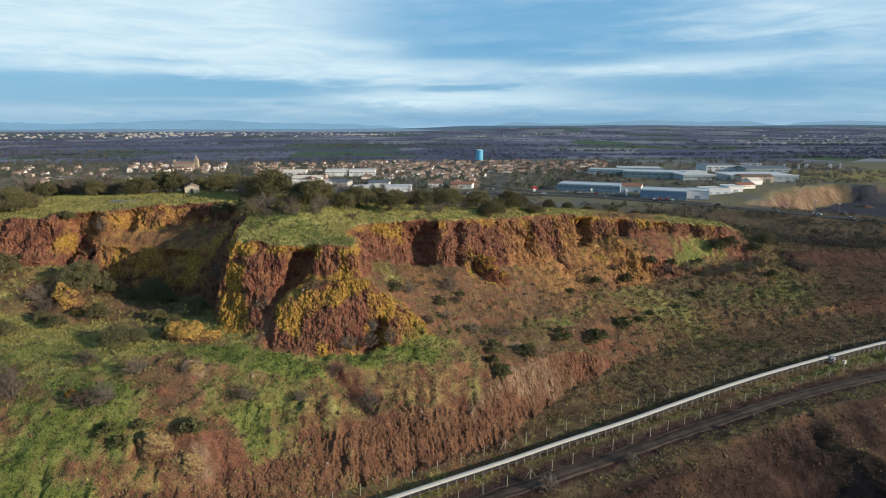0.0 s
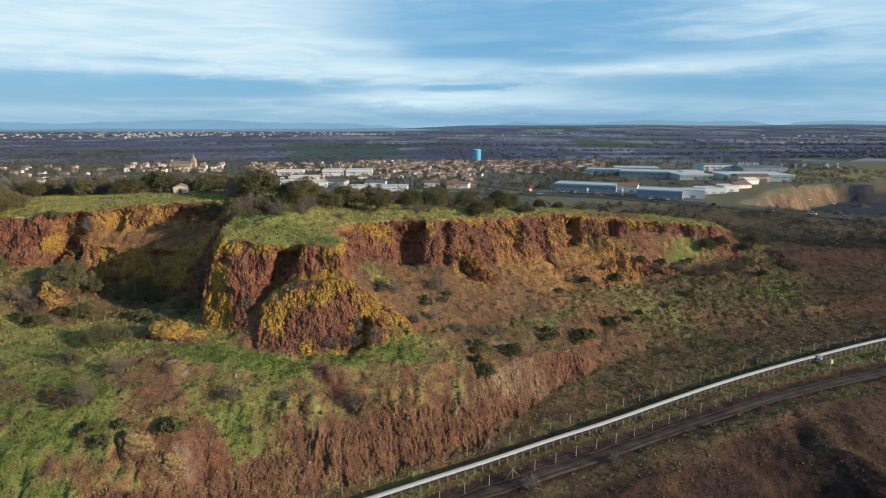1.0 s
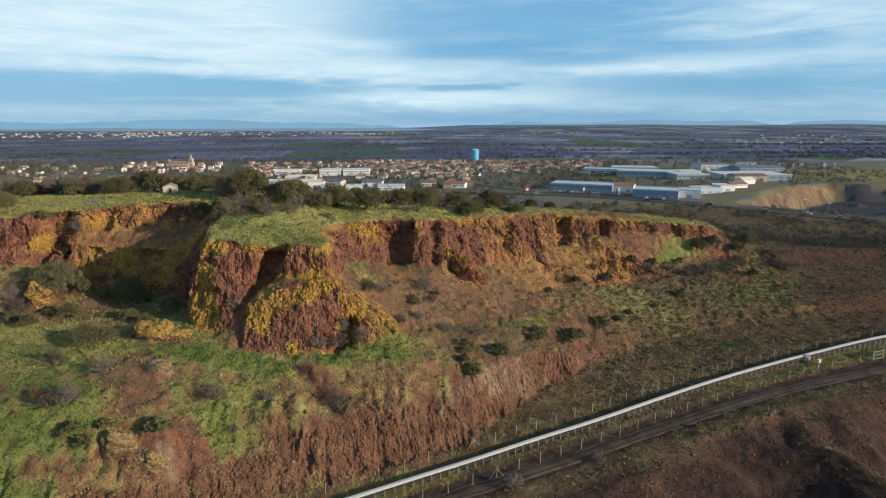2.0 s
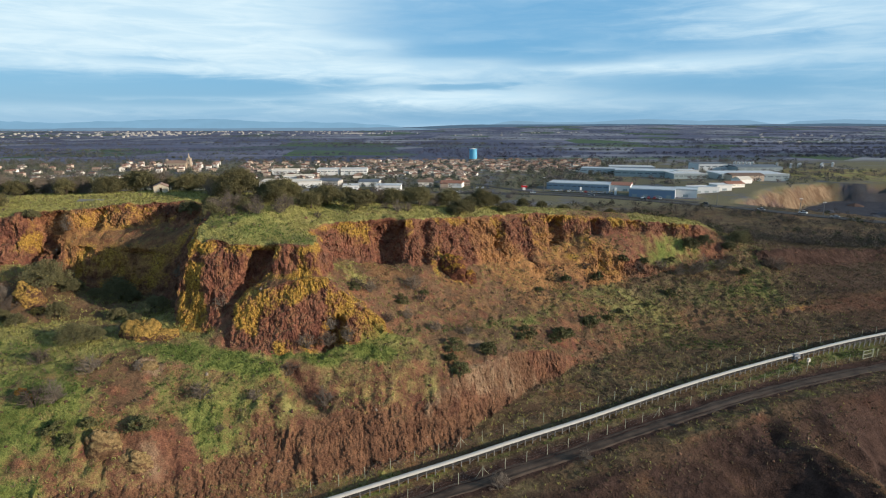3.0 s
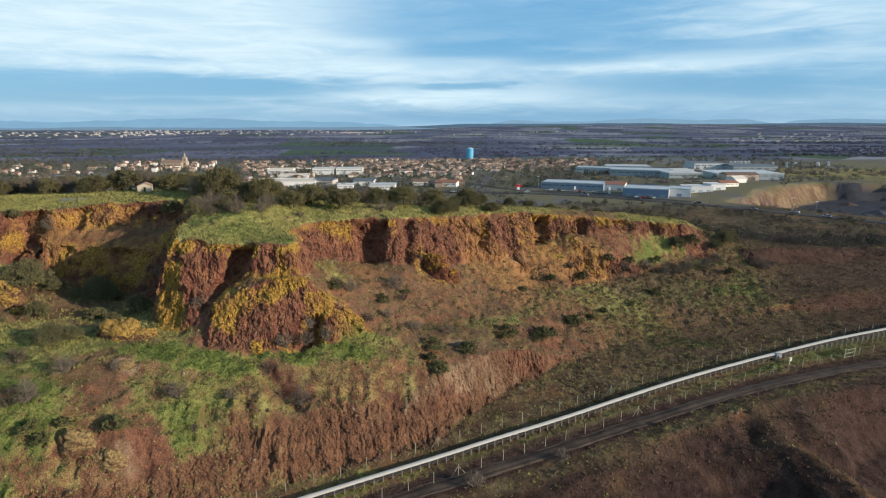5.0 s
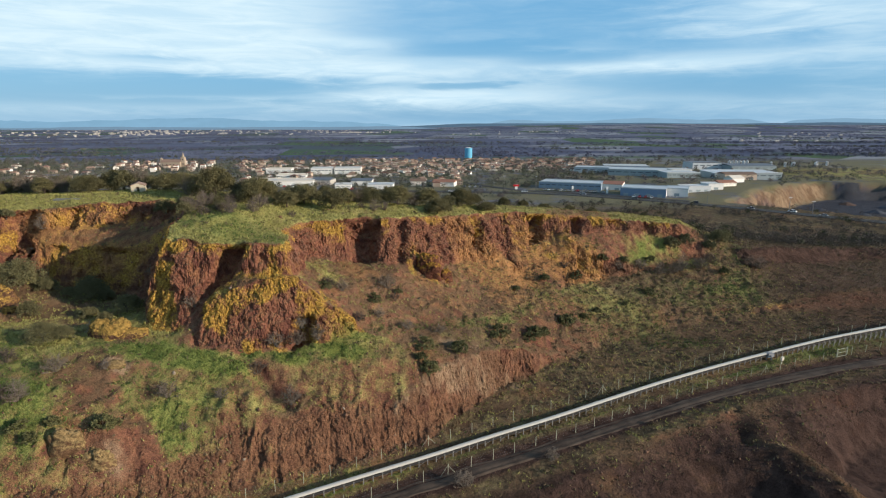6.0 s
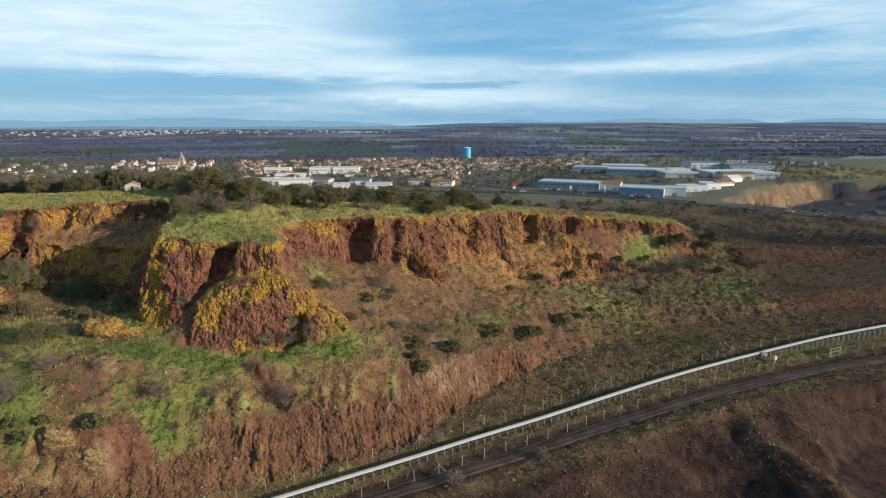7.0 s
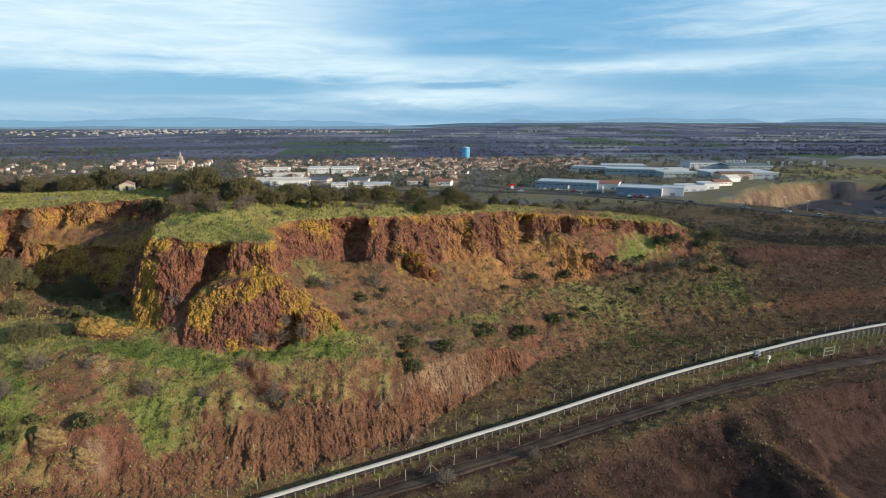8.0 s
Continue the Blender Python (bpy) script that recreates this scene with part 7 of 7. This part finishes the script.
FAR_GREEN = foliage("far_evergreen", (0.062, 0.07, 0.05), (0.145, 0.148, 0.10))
# remote trees: distance haze is mixed into the leaf colour as blue
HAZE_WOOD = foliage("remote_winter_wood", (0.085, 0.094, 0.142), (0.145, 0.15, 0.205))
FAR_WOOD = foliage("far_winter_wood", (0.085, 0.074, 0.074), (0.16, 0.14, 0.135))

# ---- woods, hedges and towns of the plain ----
r = np.random.default_rng(77)
grey, green = [], []
HALLS = [(o.location.x, o["half"], o.location.y, o["half"] * 0.75) for o in scene.objects if o.parent is None and "half" in o]


def clear(x, y):
    return not within(QUARRY, np.array(x), np.array(y))


for _ in range(300):
    y0 = 790 * (4300 / 790) ** r.random()
    x0 = y0 * r.uniform(-0.95, 0.95)
    span_, tilt = r.uniform(50, 330) * (y0 / 1400) ** 0.8, r.normal() * 0.10
    deep = r.choice((1.5, 2, 3, 14)) * (y0 / 1200)
    kind = green if r.random() < 0.2 else grey
    tall = r.uniform(3.0, 6.5)
    for _ in range(int(10 + span_ / (3.6 * (y0 / 1200) ** 0.6))):
        s_ = r.uniform(-1, 1)
        x, y = x0 + s_ * span_, y0 + s_ * span_ * tilt + r.normal() * deep
        kind.append((x, y, height(x, y) - 0.5, r.uniform(6, 11) * (y0 / 1300) ** 0.5, tall * r.uniform(0.7, 1.0)))
for _ in range(3600):
    y = r.uniform(430, 780)
    x = y * r.uniform(-0.8, 0.33)
    if clear(x, y) and not any(abs(x - a) < 4.2 and abs(y - b) < 4.6 for a, b in homes):
        (green if r.random() < 0.7 else grey).append((x, y, height(x, y) - 0.2, r.uniform(2.5, 6.5), r.uniform(2.5, 5.5)))
for _ in range(700):
    x, y = r.uniform(80, 460), r.uniform(415, 760)
    if not clear(x, y) or any(abs(x - a) < b and abs(y - c) < d for a, b, c, d in HALLS):
        continue
    (green if r.random() < 0.4 else grey).append((x, y, height(x, y) - 0.2, r.uniform(4, 8), r.uniform(3, 6)))
for _ in range(420):
    y = r.uniform(345, 415)
    x = r.uniform(-330, 70)
    (green if r.random() < 0.5 else grey).append((x, y, height(x, y) - 0.2, r.uniform(3, 6), r.uniform(2, 4)))
for far_off, word in ((False, "in and round the village"), (True, "of the haze-tinted far plain")):
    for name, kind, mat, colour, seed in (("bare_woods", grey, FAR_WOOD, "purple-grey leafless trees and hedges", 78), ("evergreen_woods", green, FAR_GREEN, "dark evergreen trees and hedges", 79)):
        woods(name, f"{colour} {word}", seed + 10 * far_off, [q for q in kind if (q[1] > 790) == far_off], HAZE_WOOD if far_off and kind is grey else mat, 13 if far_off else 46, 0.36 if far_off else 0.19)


def far_town(name, label, seed, rows):
    """A town some kilometres off: many small blocks with low roofs."""
    rr = random.Random(seed)
    s = Shape()
    for x0, y0, sx, sy, count in rows:
        for _ in range(count):
            x, y = x0 + rr.gauss(0, sx), y0 + rr.gauss(0, sy)
            w_, h_ = rr.uniform(3, 9), rr.uniform(2, 4)
            z = height(x, y)
            s.box(x - w_ / 2, x + w_ / 2, y - 5, y + 5, z - 1, z + h_)
            s.gable(x - w_ / 2, x + w_ / 2, y - 5, y + 5, z + h_, z + h_ + 1.5, 0.3, 0.3)
    tagged(new(name, s.mesh(name, CREAM_WALL)), label, "town", kind="stuff")


far_town("far_town", "pale distant town on the plain", 5, [(-1250, 2500, 260, 260, 110), (-1750, 2000, 160, 150, 50), (-1500, 3200, 260, 200, 50), (-420, 2750, 110, 60, 50), (-2100, 2600, 150, 120, 34), (-700, 3400, 200, 150, 24),
                                                           (900, 1500, 60, 30, 4), (1150, 1900, 160, 90, 7), (1500, 2300, 200, 120, 9), (480, 2700, 100, 40, 8), (200, 2300, 100, 60, 6)])


# ---- hills on the skyline, haze blue put into their glow ----
def skyline(name, label, y0, x0, x1, base, rise, seed, colour, rough_=0.35):
    n, rows = 260, 8
    xs = np.linspace(x0, x1, n)
    ends = ease(xs, x0, x0 + 0.14 * (x1 - x0)) * (1 - ease(xs, x1 - 0.14 * (x1 - x0), x1))
    crest = base + rise * ends * (0.75 + rough_ * turbulence(xs / 620 + seed, 0 * xs + seed, 0 * xs, 5))
    v, f = [], []
    for j in range(rows):
        s_ = j / (rows - 1)
        push_ = 25 * turbulence(xs / 260 + seed, 0 * xs + j * 0.4, 0 * xs, 3)
        v += list(zip(xs, y0 + s_ * 260 + push_ * (1 - s_), -20 + (crest + 20) * math.sin(s_ * math.pi / 2)))
    v += [(x, y0 + 420, -20) for x in xs]
    f = [(j * n + k, j * n + k + 1, (j + 1) * n + k + 1, (j + 1) * n + k) for j in range(rows) for k in range(n - 1)]
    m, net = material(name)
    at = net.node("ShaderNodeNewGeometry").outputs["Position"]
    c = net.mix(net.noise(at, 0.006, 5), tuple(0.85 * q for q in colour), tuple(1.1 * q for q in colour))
    # emission imitates hazy distance; the hills take no sun or shade
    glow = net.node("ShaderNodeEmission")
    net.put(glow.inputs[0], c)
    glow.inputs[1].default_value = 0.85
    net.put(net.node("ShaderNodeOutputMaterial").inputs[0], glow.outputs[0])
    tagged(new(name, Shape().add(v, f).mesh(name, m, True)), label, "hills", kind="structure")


skyline("backdrop_hills", "distant mountains glowing haze blue on the horizon", 4500, -4900, -100, 4, 84, 3.1, (0.25, 0.46, 0.65), 0.3)
skyline("backdrop_ridge", "distant ridge glowing pale haze blue on the horizon", 4560, 250, 2900, 20, 68, 9.4, (0.25, 0.43, 0.60), 0.25)
skyline("backdrop_heights", "distant heights glowing pale haze blue on the horizon", 4560, 2700, 4700, 20, 66, 5.7, (0.25, 0.43, 0.60), 0.25)
# added rise: its glow stands in for haze over the plain's far edge
skyline("backdrop_lowland", "added low rise glowing blue for haze before the distant mountains", 3750, -4300, 200, 5, 22, 1.7, (0.20, 0.32, 0.44), 0.3)
skyline("backdrop_woods", "wooded rise glowing haze blue-green on the horizon", 4250, -300, 4200, 22, 30, 6.3, (0.10, 0.17, 0.25), 0.2)
